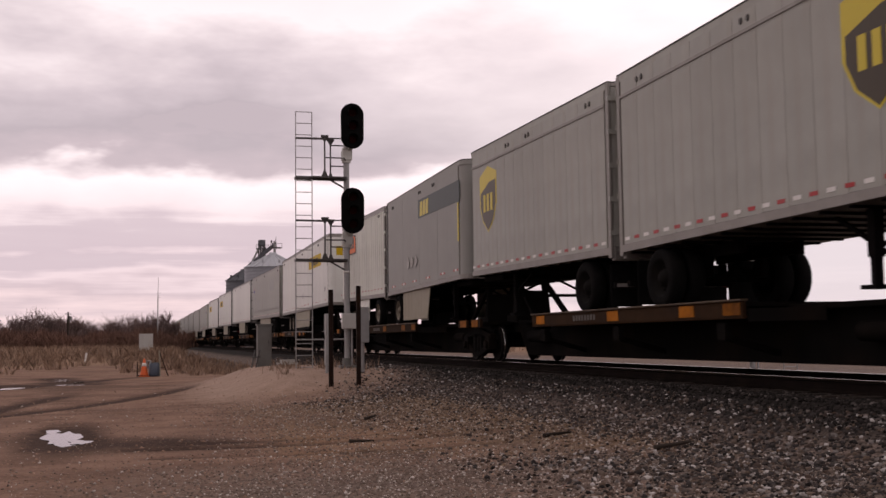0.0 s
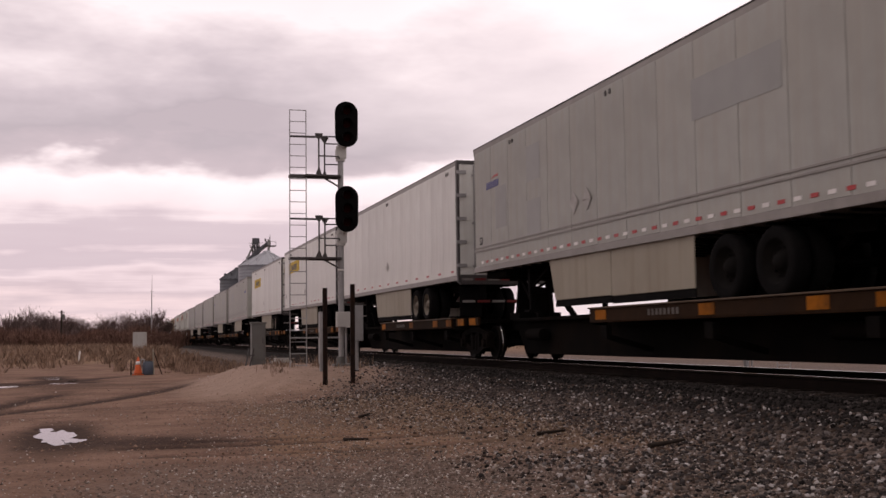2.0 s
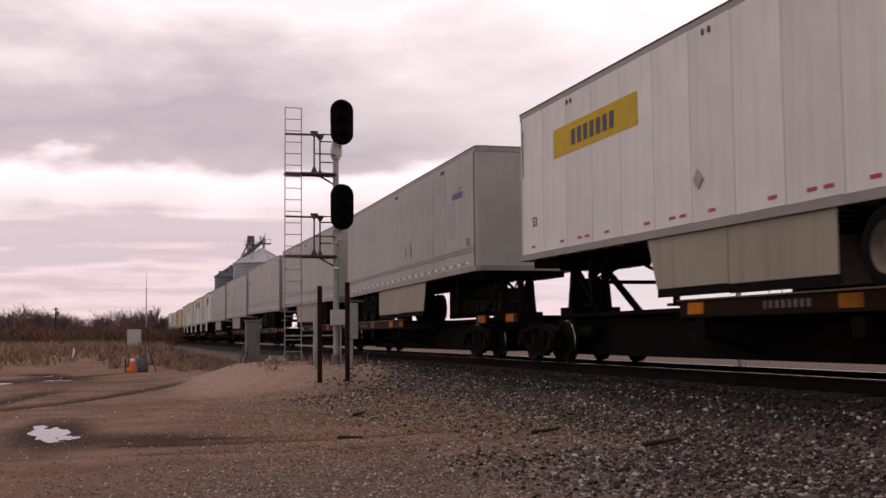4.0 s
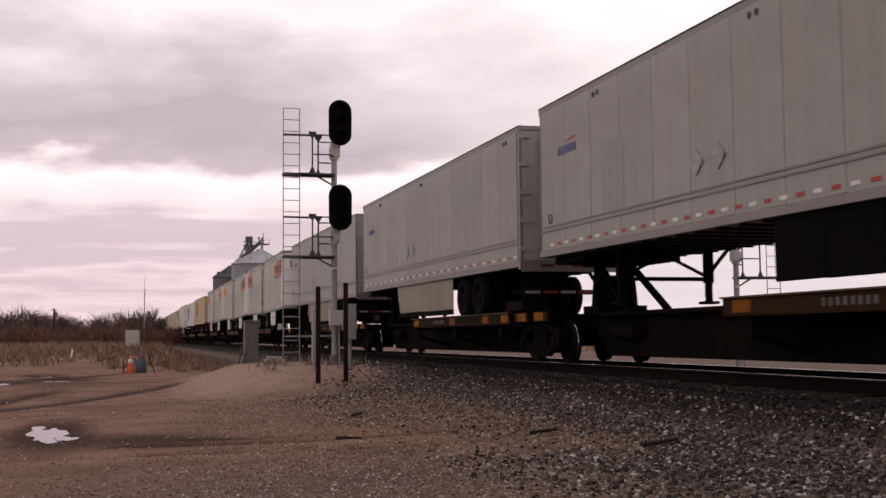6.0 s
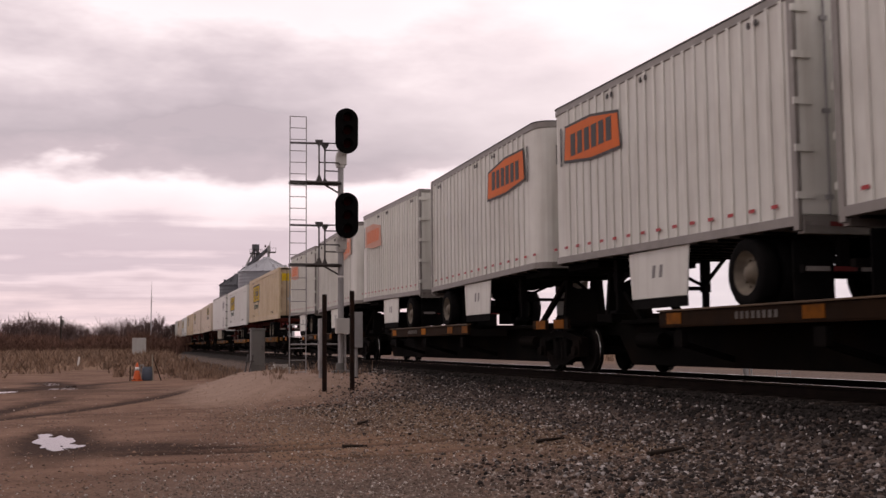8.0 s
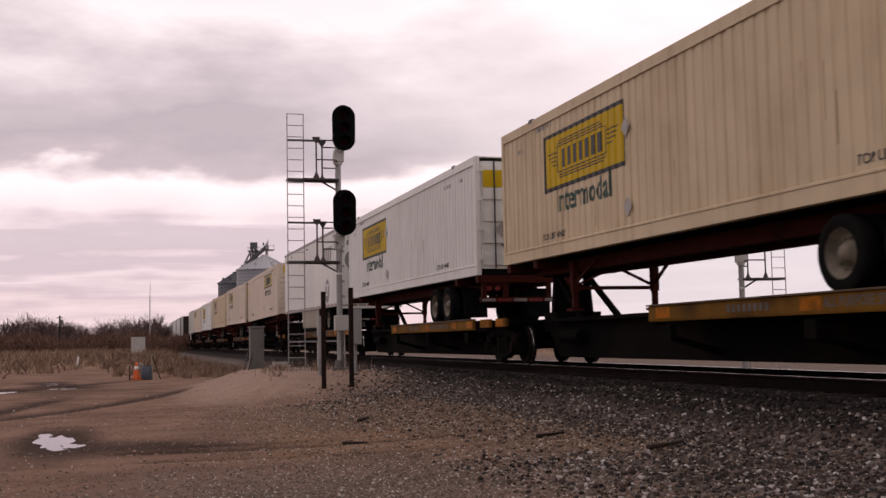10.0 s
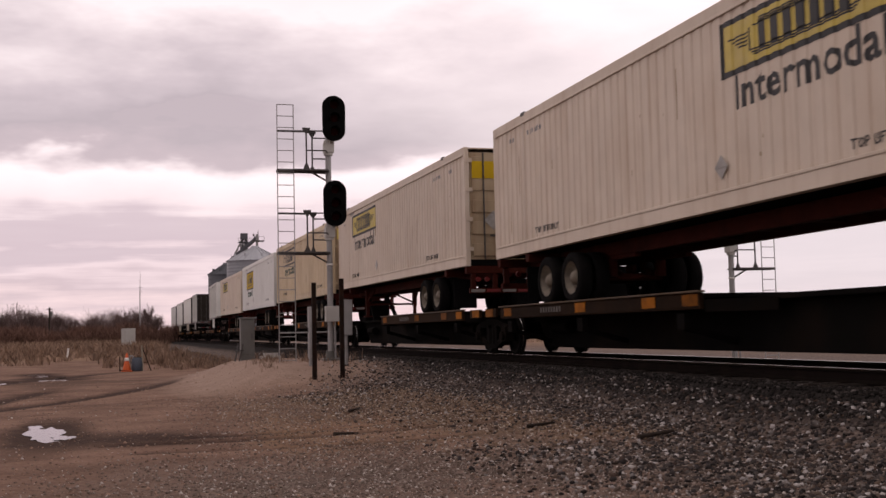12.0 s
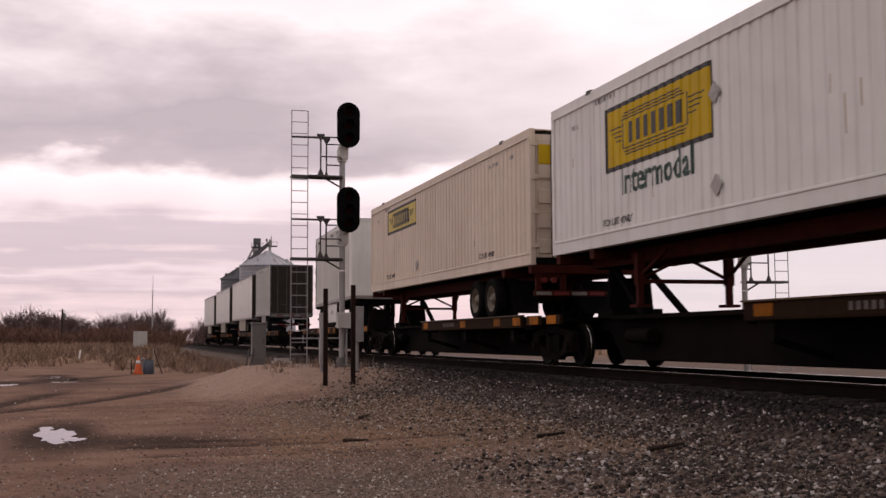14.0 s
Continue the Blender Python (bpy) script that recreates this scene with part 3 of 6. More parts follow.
def build_ground():
    xs = steps((-1500, -300, 300), (-300, -60, 40), (-60, -12, 4), (-12, -5, 0.7), (-5, 8, 0.16), (8, 13, 0.35), (13, 30, 2.5), (30, 100, 14), (100, 400, 60), (400, 1600, 300))
    ys = steps((-300, -60, 60), (-60, -4, 7), (-4, 6, 1.5), (6, 24, 0.16), (24, 42, 0.25), (42, 70, 0.8), (70, 150, 4), (150, 400, 20), (400, 1000, 100), (1000, 2600, 400))
    X, Y = np.meshgrid(xs, ys)
    x, y = X.ravel(), Y.ravel()
    z = height(x, y)
    nx, ny = len(xs), len(ys)
    i = (np.arange(ny - 1)[:, None] * nx + np.arange(nx - 1)[None, :]).ravel()
    me = bpy.data.meshes.new("ground")
    me.from_pydata(np.stack([x, y, z], 1).tolist(), [], np.stack([i, i + 1, i + nx + 1, i + nx], 1).tolist())
    me.polygons.foreach_set("use_smooth", [True] * len(me.polygons))
    w1, w2 = waves(x, y, 11), waves(x * 1.7, y * 1.7, 12)
    edge = 4.2 - 0.055 * (y - 8) * (y < 24) + 0.5 * w1
    stony = smooth_step(-0.9, 1.0, x - edge) * smooth_step(20, 14, x)
    stony = np.maximum(stony, 0.62 * np.exp(-((y - 10) / 3.0) ** 2) * smooth_step(-2.5, 1.5, x))
    stony = np.maximum(stony, 0.5 * smooth_step(0.6, 2.6, x + 0.5 * w2) * smooth_step(27, 23, y))
    sandy = np.exp(-(np.maximum(np.abs(x - 4.4) - 1.7, 0) / 1.6) ** 2 - (np.maximum(np.abs(y - 30) - 2.6, 0) / np.where(y < 30, 2.2, 5)) ** 2) * smooth_step(6.9, 5.6, x)
    stony = np.where(x > 12, 0.8 * smooth_step(40, 24, x), stony)
    tan = tan_mask(x, y) * (0.75 + 0.4 * w2)
    stony = stony * (1 - 0.9 * sandy * (x < 10)) * (1 - 0.8 * np.clip(tan, 0, 1))
    wide = np.maximum(puddle_mask(x, y, 2.2), 1.0 * rut_mask(x, y))
    blob = np.exp(-((x - 0.45) / 1.15) ** 2 - ((y - 15.6) / 1.3) ** 2) + 0.7 * np.exp(-((x + 2.2) / 1.6) ** 2 - ((y - 37) / 3.5) ** 2) + 0.5 * np.exp(-((x - 0.2) / 1.3) ** 2 - ((y - 36) / 1.2) ** 2)
    muddy = np.clip(wide * 1.0 + blob * (0.95 + 0.5 * w2), 0, 1)
    grassy = smooth_step(62, 80, y + 6 * w1) * smooth_step(5.2, 3.8, x) + smooth_step(60, 95, y) * smooth_step(-7, -12, x)
    grassy = np.maximum(grassy, smooth_step(24, 40, x) + 0.8 * np.exp(-((x - 4.2) / 1.6) ** 2 - ((y - 60) / 16) ** 2))
    ochre = np.maximum(ochre_mask(x, y) * (0.5 + 0.9 * w2), 0.42 * tan)
    # full within two metres of the track's centre, fading out by 2.75
    dark_strip = smooth_step(2.75, 1.95, np.abs(x - TRACK) + 0.12 * w2)
    for name, values in (("stony", stony), ("sandy", sandy), ("muddy", muddy), ("grassy", grassy), ("ochre", ochre), ("dark_strip", dark_strip)):
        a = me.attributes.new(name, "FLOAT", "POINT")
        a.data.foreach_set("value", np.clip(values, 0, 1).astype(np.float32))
    me.materials.append(GROUND)
    return tagged(new("ground", me), "bare brown dirt and gravel beside the railway", "ground", kind="structure")


build_ground()


def build_puddles():
    for k, (px, py, a, b) in enumerate(PUDDLES):
        r = random.Random(40 + k)
        n, pts = 72, []
        ph = [r.uniform(0, 6.28) for _ in range(5)]
        for i in range(n):
            t = 2 * math.pi * i / n
            q = 0.9 + 0.16 * math.sin(2 * t + ph[0]) + 0.13 * math.sin(3 * t + ph[1]) + 0.12 * math.sin(5 * t + ph[2]) + 0.06 * math.sin(8 * t + ph[3]) + 0.025 * math.sin(13 * t + ph[4])
            pts.append((px + a * 0.95 * q * math.cos(t), py + b * 0.95 * q * math.sin(t)))
        zz = float(max(height([px], [py])[0], -0.9)) + 0.028
        s = Shape().prism(pts, zz - 0.05, zz)
        solo("puddle", s, WATER, "shallow rain puddle in the muddy dirt track", "puddle", "puddles on the dirt track")


build_puddles()


def build_track():
    track = tagged(new("railway_track"), "single railway track on dark ballast", "railway track", kind="structure")
    profile = [(-0.07, -0.178), (0.07, -0.178), (0.07, -0.165), (0.012, -0.14), (0.012, -0.045), (0.036, -0.035), (0.036, -0.004), (-0.036, -0.004), (-0.036, -0.035), (-0.012, -0.045), (-0.012, -0.14), (-0.07, -0.165)]
    for side in (-1, 1):
        s = Shape()
        x = TRACK + side * 0.7525
        n = len(profile)
        v = [(x + a, yy, b) for yy in (-120, 1500) for a, b in profile]
        s.add(v, [(i, (i + 1) % n, n + (i + 1) % n, n + i) for i in range(n)])
        rail = part("rail", s, RAIL, track, "rusty steel rail")
        part("rail_head", Shape().box(x - 0.034, x + 0.034, -120, 1500, -0.006, 0.0), TREAD, rail, "polished running surface")
    return track


track = build_track()


# ---- the train: road trailers, containers and flat cars ----
# Each is built with its rear at y = 0 and its nose at y = length, over the track's centre, rail top at z = 0.
FLOOR, ROOF = 2.02, 5.10


def plan(w, y0, y1, r, n=6):
    """Outline from above with a rounded nose."""
    pts = [(-w, y0), (w, y0)]
    for i in range(n + 1):
        a = math.pi / 2 * i / n
        pts.append((w - r + r * math.cos(a), y1 - r + r * math.sin(a)))
    for i in range(n + 1):
        a = math.pi / 2 + math.pi / 2 * i / n
        pts.append((-w + r + r * math.cos(a), y1 - r + r * math.sin(a)))
    return pts


TYRE_PROFILE = [(-0.12, 0.30), (-0.135, 0.36), (-0.13, 0.44), (-0.10, 0.475), (0.10, 0.475), (0.13, 0.44), (0.135, 0.36), (0.12, 0.30)]
RIM_PROFILE = [(0.125, 0.31), (0.10, 0.285), (0.02, 0.25), (-0.01, 0.16), (0.05, 0.13), (0.09, 0.10), (0.12, 0.06), (0.12, 0.0)]
MESHES = {}


def shared(key, build, material):
    if key not in MESHES:
        MESHES[key] = build().mesh(key, material)
    return MESHES[key]


def tyre_shape():
    s = Shape().lathe(TYRE_PROFILE, (0, 0, 0), "x", 28)
    s.lathe(TYRE_PROFILE, (-0.33, 0, 0), "x", 28)
    return s.rod((-0.5, 0, 0), (-0.1, 0, 0), 0.14, 10)


def rim_shape():
    s = Shape().lathe(RIM_PROFILE, (0, 0, 0), "x", 24)
    for i in range(10):
        a = 2 * math.pi * i / 10
        y, z = 0.19 * math.cos(a), 0.19 * math.sin(a)
        s.rod((-0.01, y, z), (0.035, y, z), 0.016, 6)
    return s


def road_wheels(parent, ys, dark=False):
    rim = DULLRIM if dark else RIM
    for y in ys:
        for side in (-1, 1):
            m = pose(side * 1.12, y, 1.02 + 0.475, 0, 0, 0 if side > 0 else 180)
            w = part("wheel", shared("dull_rim" if dark else "rim", rim_shape, rim), rim, parent, "grimy disc wheel, coloured darker for shade" if dark else "pale steel disc wheel", m)
            part("tyre", shared("tyre", tyre_shape, TYRE), TYRE, w)


def axle_frame(parent, ys, material=UNDER):
    s = Shape()
    for side in (-1, 1):
        s.box(side * 0.5 - 0.06, side * 0.5 + 0.06, min(ys) - 1.2, max(ys) + 1.3, FLOOR - 0.22, FLOOR - 0.02)
        for y in ys:
            s.beam((side * 0.5, y - 0.55, 1.72), (side * 0.5, y, 1.52), 0.09)
            s.beam((side * 0.5, y - 0.55, 1.72), (side * 0.5, y - 0.55, FLOOR - 0.2), 0.1)
            s.rod((side * 0.5, y + 0.2, 1.5), (side * 0.5, y + 0.2, FLOOR - 0.2), 0.11, 10)
    for y in ys:
        s.rod((-1.0, y, 1.495), (1.0, y, 1.495), 0.07, 10)
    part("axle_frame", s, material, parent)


def landing_gear(parent, y, material=UNDER, foot=1.12):
    s = Shape()
    for side in (-1, 1):
        x = side * 0.86
        s.box(x - 0.07, x + 0.07, y - 0.07, y + 0.07, foot + 0.35, FLOOR + 0.02)
        s.box(x - 0.05, x + 0.05, y - 0.05, y + 0.05, foot, foot + 0.4)
        s.box(x - 0.13, x + 0.13, y - 0.15, y + 0.15, foot - 0.03, foot + 0.02)
        s.beam((x, y, foot + 0.5), (x * 0.9, y - 0.85, FLOOR), 0.05)
    s.beam((-0.86, y, foot + 0.42), (0.86, y, foot + 0.42), 0.07)
    s.beam((-0.86, y, foot + 0.45), (0.0, y, FLOOR - 0.05), 0.05)
    s.beam((0.86, y, foot + 0.45), (0.0, y, FLOOR - 0.05), 0.05)
    part("landing_gear", s, material, parent)


def rear_bumper(parent, tape=True, material=UNDER):
    s = Shape().box(-1.2, 1.2, 0.04, 0.14, 1.42, 1.52)
    for x in (-0.6, 0.6):
        s.box(x - 0.07, x + 0.07, 0.05, 0.13, 1.5, FLOOR)
        s.beam((x, 0.1, 1.5), (x, 0.9, FLOOR), 0.06)
    b = part("rear_bumper", s, material, parent)
    if tape:
        for i in range(6):
            x = -1.0 + i * 0.4
            part("reflective_tape", Shape().box(x - 0.17, x + 0.17, 0.032, 0.04, 1.44, 1.50), DULLRED if i % 2 else DULLTAPE, b)
    for x in (-0.85, 0.85):
        part("mud_flap", Shape().box(x - 0.3, x + 0.3, 0.35, 0.37, 1.1, 1.85), TYRE, parent)


def door_set(parent, skin, k, frame_mat, roof_z):
    """Rear frame with two door leaves, hinges and lock rods."""
    top, low = roof_z - 0.03, FLOOR + 0.02
    s = Shape()
    for side in (-1, 1):
        s.box(side * 1.295 - (0.06 if side > 0 else 0), side * 1.295 + (0 if side > 0 else 0.06), -0.02, 0.1, low - 0.1, top)
    s.box(-1.23, 1.23, -0.02, 0.1, top - 0.07, top)
    s.box(-1.23, 1.23, -0.03, 0.1, low - 0.14, low + 0.1)
    part("rear_frame", s.lean(k), frame_mat, parent, bevel=0.01)
    for side in (-1, 1):
        d = Shape()
        x0, x1 = (0.01, 1.225) if side > 0 else (-1.225, -0.01)
        d.box(x0, x1, 0.0, 0.06, low + 0.11, top - 0.075)
        door = part("door", d.lean(k), skin, parent, "rear door leaf with lock rods", bevel=0.008)
        for i in range(5):
            z = low + 0.3 + i * 0.6
            part("hinge", Shape().box(side * 1.18 - 0.13, side * 1.18 + 0.13, -0.035, -0.003, z, z + 0.09).lean(k), GALV if skin is WHITE else skin, door)
        for xr in (0.3, 0.85):
            s = Shape().rod((side * xr, -0.045, low + 0.1), (side * xr, -0.045, top - 0.1), 0.018, 6)
            for z in (low + 0.3, low + 1.4, top - 0.4):
                s.box(side * xr - 0.05, side * xr + 0.05, -0.06, -0.02, z, z + 0.06)
            part("lock_rod", s.lean(k), GALV if skin is not DARKGREY else POST, door)
        part("handle", Shape().box(side * 0.3 - 0.02, side * 0.3 + 0.32 * side + 0.02, -0.07, -0.045, low + 0.62, low + 0.66).lean(k), POST, door)
    for i in range(7):
        x = -1.05 + i * 0.35
        part("reflective_tape", Shape().box(x - 0.15, x + 0.15, -0.037, -0.031, low - 0.04, low + 0.02).lean(k), DULLRED if i % 2 else DULLTAPE, parent)


SIDES = (-1, 1)


def placard(parent, side, y, z, k, size=0.3):
    s = Shape().slab([(-size / 2, 0), (0, -size / 2), (size / 2, 0), (0, size / 2)], 0.006, on_side(side, y, z + k * y, 1.304))
    s.slab(rect(size * 0.9, 0.02), 0.012, on_side(side, y, z + k * y, 1.304))
    part("placard_holder", s, DIAMOND, parent)


def van(style, length, skin, label, group="", doors=None, patches=(), skirts=True, faded=False):
    """A box trailer in one of the seen liveries."""
    k = 0.10 / length
    roof_z = ROOF + {"grey": -0.085, "orange": -0.03, "xlease": 0.045, "yellow": 0.03}.get(style, 0.0)
    t = thing("road_trailer", label, "trailer", group)
    ribbed = style in ("orange", "plain_ribbed")
    nose = {"orange": 0.38, "stripe": 0.3, "yellow": 0.2}.get(style, 0.12)
    body = Shape().prism(plan(1.265, 0.06, length - (0.01 if ribbed else 0.03), nose), FLOOR + 0.1, roof_z - 0.12).lean(k)
    box = part("body", body, skin if ribbed else SEAM, t)
    if not ribbed:
        cap = [p for p in plan(1.272, 0.06, length - 0.011, nose) if p[1] > length - nose - 0.016]
        part("nose_skin", Shape().prism(cap, FLOOR + 0.112, roof_z - 0.132).lean(k), skin, t)
    roof = Shape().prism(plan(1.285, 0.02, length, nose), roof_z - 0.15, roof_z - 0.02)
    roof.prism(plan(1.20, 0.1, length - 0.1, nose), roof_z - 0.02, roof_z)
    part("top_rail", roof.lean(k), ALUM if style not in ("shield", "stripe", "plain_ribbed") else skin, t, bevel=0.012)
    low = Shape().prism(plan(1.292, 0.02, length, nose), FLOOR - 0.02, FLOOR + 0.11)
    part("bottom_rail", low.lean(k), ALUM, t, bevel=0.008)
    part("roof_edge", Shape().prism(plan(1.296, 0.0, length + 0.004, nose), roof_z - 0.022, roof_z - 0.004).lean(k), POST, t)
    # side walls
    z0, z1 = FLOOR + 0.112, roof_z - 0.132
    if ribbed:
        for side in SIDES:
            n = int((length - nose - 0.25) / 0.33)
            for i in range(n):
                y = 0.25 + i * 0.33
                m = shared("rib%s" % style, lambda: Shape().slab([(-0.04, z0), (0.04, z0), (0.04, z1), (-0.04, z1)], 0.026, on_side(1, 0, 0, 1.264)), skin)
                part("side_rib", m, skin, box, at=pose(0, y, k * y, 0, 0, 0 if side > 0 else 180))
    else:
        wide = {"shield": 0.61, "stripe": 2.0}.get(style, 1.215)
        n = max(1, round((length - 0.3 - nose) / wide))
        wide = (length - 0.25 - nose) / n
        key = "panel%s%.2f" % (style, length)
        m = shared(key, lambda: Shape().slab(rect(wide - (0.014 if style != "shield" else 0.008), z1 - z0, 0, (z0 + z1) / 2), 0.022, on_side(1, 0, 0, 1.266)), skin)
        for side in SIDES:
            for i in range(n):
                y = 0.16 + wide * (i + 0.5)
                part("side_panel", m, skin, box, at=pose(0, y, k * y, 0, 0, 0 if side > 0 else 180))
    door_set(t, doors or skin, k, WHITE if style == "xlease" else POST if style not in ("grey", "orange", "shield") else ALUM, roof_z)
    # marks on both sides
    for side in SIDES:
        for yy in (0.9, length * 0.5, length - 2.9):
            for dy in (-0.09, 0.09):
                part("marker_lamp", Shape().slab([(0.035 * math.cos(i * 0.785), 0.05 * math.sin(i * 0.785)) for i in range(8)], 0.02, on_side(side, yy + dy, roof_z - 0.26 + k * yy, 1.288)), POST, t)
        out = 1.296 if ribbed else 1.291
        at = lambda y, z, o=0.0: on_side(side, y, z + k * y, out + o)
        if style == "orange":
            y = length - 2.05
            w, h = 1.25, 0.38
            hexa = lambda g: [(-w - g, -h * 0.62 - g), (-w * 0.0, -h * 0.98 - g), (w + g, -h * 0.98 - g), (w * 0.94 + g, h * 0.55 + g), (0, h * 0.98 + g), (-w * 0.94 - g, h * 0.98 + g)]
            if side < 0:
                hexa_side = lambda g: [(a, b) for a, b in hexa(g)]
            else:
                hexa_side = lambda g: [(-a, b) for a, b in reversed(hexa(g))]
            sign = part("logo_panel", Shape().slab(hexa_side(0.05), 0.004, at(y, 4.22)), FADEDO if faded else INK, t, "bleached orange logo panel" if faded else "orange logo panel with a dark border")
            part("logo_field", Shape().slab(hexa_side(0.0), 0.004, at(y, 4.22, 0.004)), FADEDO if faded else BRANDO, sign)
            part("logo_mark", bars(6, 1.95, 0.42, at(y, 4.22, 0.008), 0.0, 0.3), BRANDO if faded else INK, sign)
            for i in range(int(length / 0.55)):
                part("red_reflector", Shape().slab(rect(0.15, 0.05), 0.005, at(0.5 + i * 0.55, FLOOR + 0.27)), RED, t)
            part("unit_mark", bars(1, 0.08, 0.75, at(length - 0.5 - nose * 0.3, 4.25), 0, 0.2), INK, t)
        elif style == "yellow":
            y = length - 3.95
            sign = part("logo_panel", Shape().slab(rect(3.72, 0.56), 0.004, at(y, 4.18)), YELLOW, t, "yellow logo panel")
            part("logo_mark", bars(7, 2.0, 0.30, at(y, 4.17, 0.004), 0, 0.35), INK, sign)
            part("unit_mark", bars(1, 0.09, 1.0, at(length - 0.35, 4.25), 0, 0.2), GHOST, t)
            part("length_mark", lettering("53", 0.2, at(length - 1.0, 2.75)), INK, t)
            for i in range(int(length / 1.2)):
                for dy in (0, 0.34):
                    if (i + int(dy > 0)) % 3:
                        part("red_reflector", Shape().slab(rect(0.2, 0.05), 0.005, at(0.5 + i * 1.2 + dy, FLOOR + 0.24)), RED, t)
            placard(t, side, length * 0.52, 2.75, k)
        elif style in ("grey", "plain"):
            if style == "grey":
                for z in (FLOOR + 0.48, FLOOR + 0.56):
                    part("rub_rail", Shape().slab(rect(length - 0.3, 0.03), 0.014, at(length / 2, z - 0.0) @ pose(0, 0, 0, 0, 0, math.degrees(math.atan(k)) * side)), ALUM, t)
                mark = part("logo_mark", bars(6, 0.92, 0.16, at(length - 1.55, 3.98), 0.15, 0.25), BLUE, t)
                part("logo_arc", Shape().slab([(-0.1, 0.12), (0.15, 0.20), (0.42, 0.20), (0.42, 0.15), (0.15, 0.15)], 0.004, at(length - 1.55, 3.98)), RED, mark)
                part("length_mark", lettering("53", 0.19, at(length - 0.65, 2.72)), INK, t)
                placard(t, side, length * 0.6, 3.0, k, 0.42)
                placard(t, side, length * 0.6 - 0.62, 3.0, k, 0.42)
                for yy, zz, w, h in patches:
                    part("removed_decal_patch", Shape().slab(rect(w, h), 0.002, at(yy, zz)), PATCH, t, "darker patch where a decal was removed")
                for i in range(int((length - 0.4) / 0.36)):
                    part("reflective_tape", Shape().slab(rect(0.17, 0.055), 0.005, at(0.3 + i * 0.36, FLOOR + 0.2)), RED if i % 2 else TAPE, t)
            else:
                for i in range(int((length - 0.4) / 1.25)):
                    part("red_reflector", Shape().slab(rect(0.26, 0.055), 0.005, at(0.5 + i * 1.25, FLOOR + 0.22)), RED, t)
                placard(t, side, length * 0.5, 2.8, k)
        elif style == "shield":
            y = length - 1.45
            pts = [(a * 1.2, b * 1.2) for a, b in ((-0.54, -0.1), (-0.36, -0.42), (0, -0.66), (0.36, -0.42), (0.54, -0.1), (0.54, 0.50), (0, 0.66), (-0.54, 0.50))]
            sign = part("logo_shield", Shape().slab(pts, 0.004, at(y, 3.78)), GOLD, t, "gold and brown shield logo")
            part("logo_field", Shape().slab([(a * 1.06, b * 1.08 - 0.036) for a, b in ((-0.54, 0.20), (-0.54, -0.1), (-0.36, -0.42), (0, -0.66), (0.36, -0.42), (0.54, -0.1), (0.54, 0.42), (0.1, 0.40))], 0.003, at(y, 3.78, 0.004)), BROWN, sign)
            part("logo_mark", bars(3, 0.80, 0.42, at(y, 3.70, 0.007), 0, 0.4), GOLD, sign)
            part("rub_rail", Shape().slab(rect(length - 0.3, 0.05), 0.016, at(length / 2, roof_z - 0.42) @ pose(0, 0, 0, 0, 0, math.degrees(math.atan(k)) * side)), ALUM, t)
            for i in range(int(length / 0.36)):
                part("reflective_tape", Shape().slab(rect(0.18, 0.055), 0.005, at(0.3 + i * 0.36, FLOOR + 0.2)), RED if i % 2 else TAPE, t)
        elif style == "stripe":
            part("green_stripe", Shape().slab(rect(4.4, 0.55), 0.004, at(length - 2.45, 4.33)), STRIPE, t, "dark green stripe round the nose")
            part("logo_mark", bars(3, 1.0, 0.42, at(length - 3.95, 4.33, 0.004), 0.15, 0.2), GOLD, t)
            part("unit_panel", Shape().slab(rect(0.13, 1.0), 0.004, at(length - 0.42, 3.5)), GOLD, t)
            for i in range(3):
                placard(t, side, 3.0 + 0.5 * i, 2.85, k, 0.4)
            for y0 in (0.8, 2.2, 3.6, 5.2, 6.8, 8.1):
                for i in range(3):
                    part("reflective_tape", Shape().slab(rect(0.14, 0.055), 0.005, at(y0 + i * 0.16, FLOOR + 0.24)), TAPE if i % 2 else RED, t)
        elif style == "xlease":
            y = 2.55
            part("logo_mark", bars(4, 2.1, 0.58, at(y, 4.24), 0.25, 0.3), GHOST, t)
            part("logo_word", bars(5, 1.7, 0.13, at(y, 3.82), 0, 0.5), GHOST, t)
            disc = part("logo_disc", Shape().slab([(0.5 * math.cos(i * math.pi / 16), 0.5 * math.sin(i * math.pi / 16)) for i in range(32)], 0.004, at(2.65, 2.7)), GHOST, t)
            part("number_mark", lettering("25", 0.50, at(2.65, 2.72, 0.004), slant=0.25), TAPE, disc)
            for i in range(int(length / 0.4)):
                part("reflective_tape", Shape().slab(rect(0.2, 0.055), 0.005, on_side(side, 0.3 + i * 0.4, FLOOR + 0.05 + k * i * 0.4, 1.294)), RED if i % 2 else TAPE, t)
            placard(t, side, length * 0.55, 2.8, k)
    # marks on the ends
    front = lambda x, z, o=0.0: on_end(True, x, z + k * length, length - 0.01 + o)
    rear = lambda x, z, o=0.0: on_end(False, x, z, 0.0 - o)
    if style == "orange":
        sign = part("nose_logo_panel", Shape().slab(rect(1.75, 0.42), 0.004, front(0, 4.35)), INK, t)
        part("logo_field", Shape().slab([(-0.83, -0.13), (-0.75, -0.17), (0.75, -0.17), (0.83, -0.13), (0.83, 0.16), (-0.83, 0.16)], 0.004, front(0, 4.35, 0.004)), BRANDO, sign)
        part("logo_mark", bars(6, 1.4, 0.22, front(0, 4.35, 0.008), 0, 0.3), INK, sign)
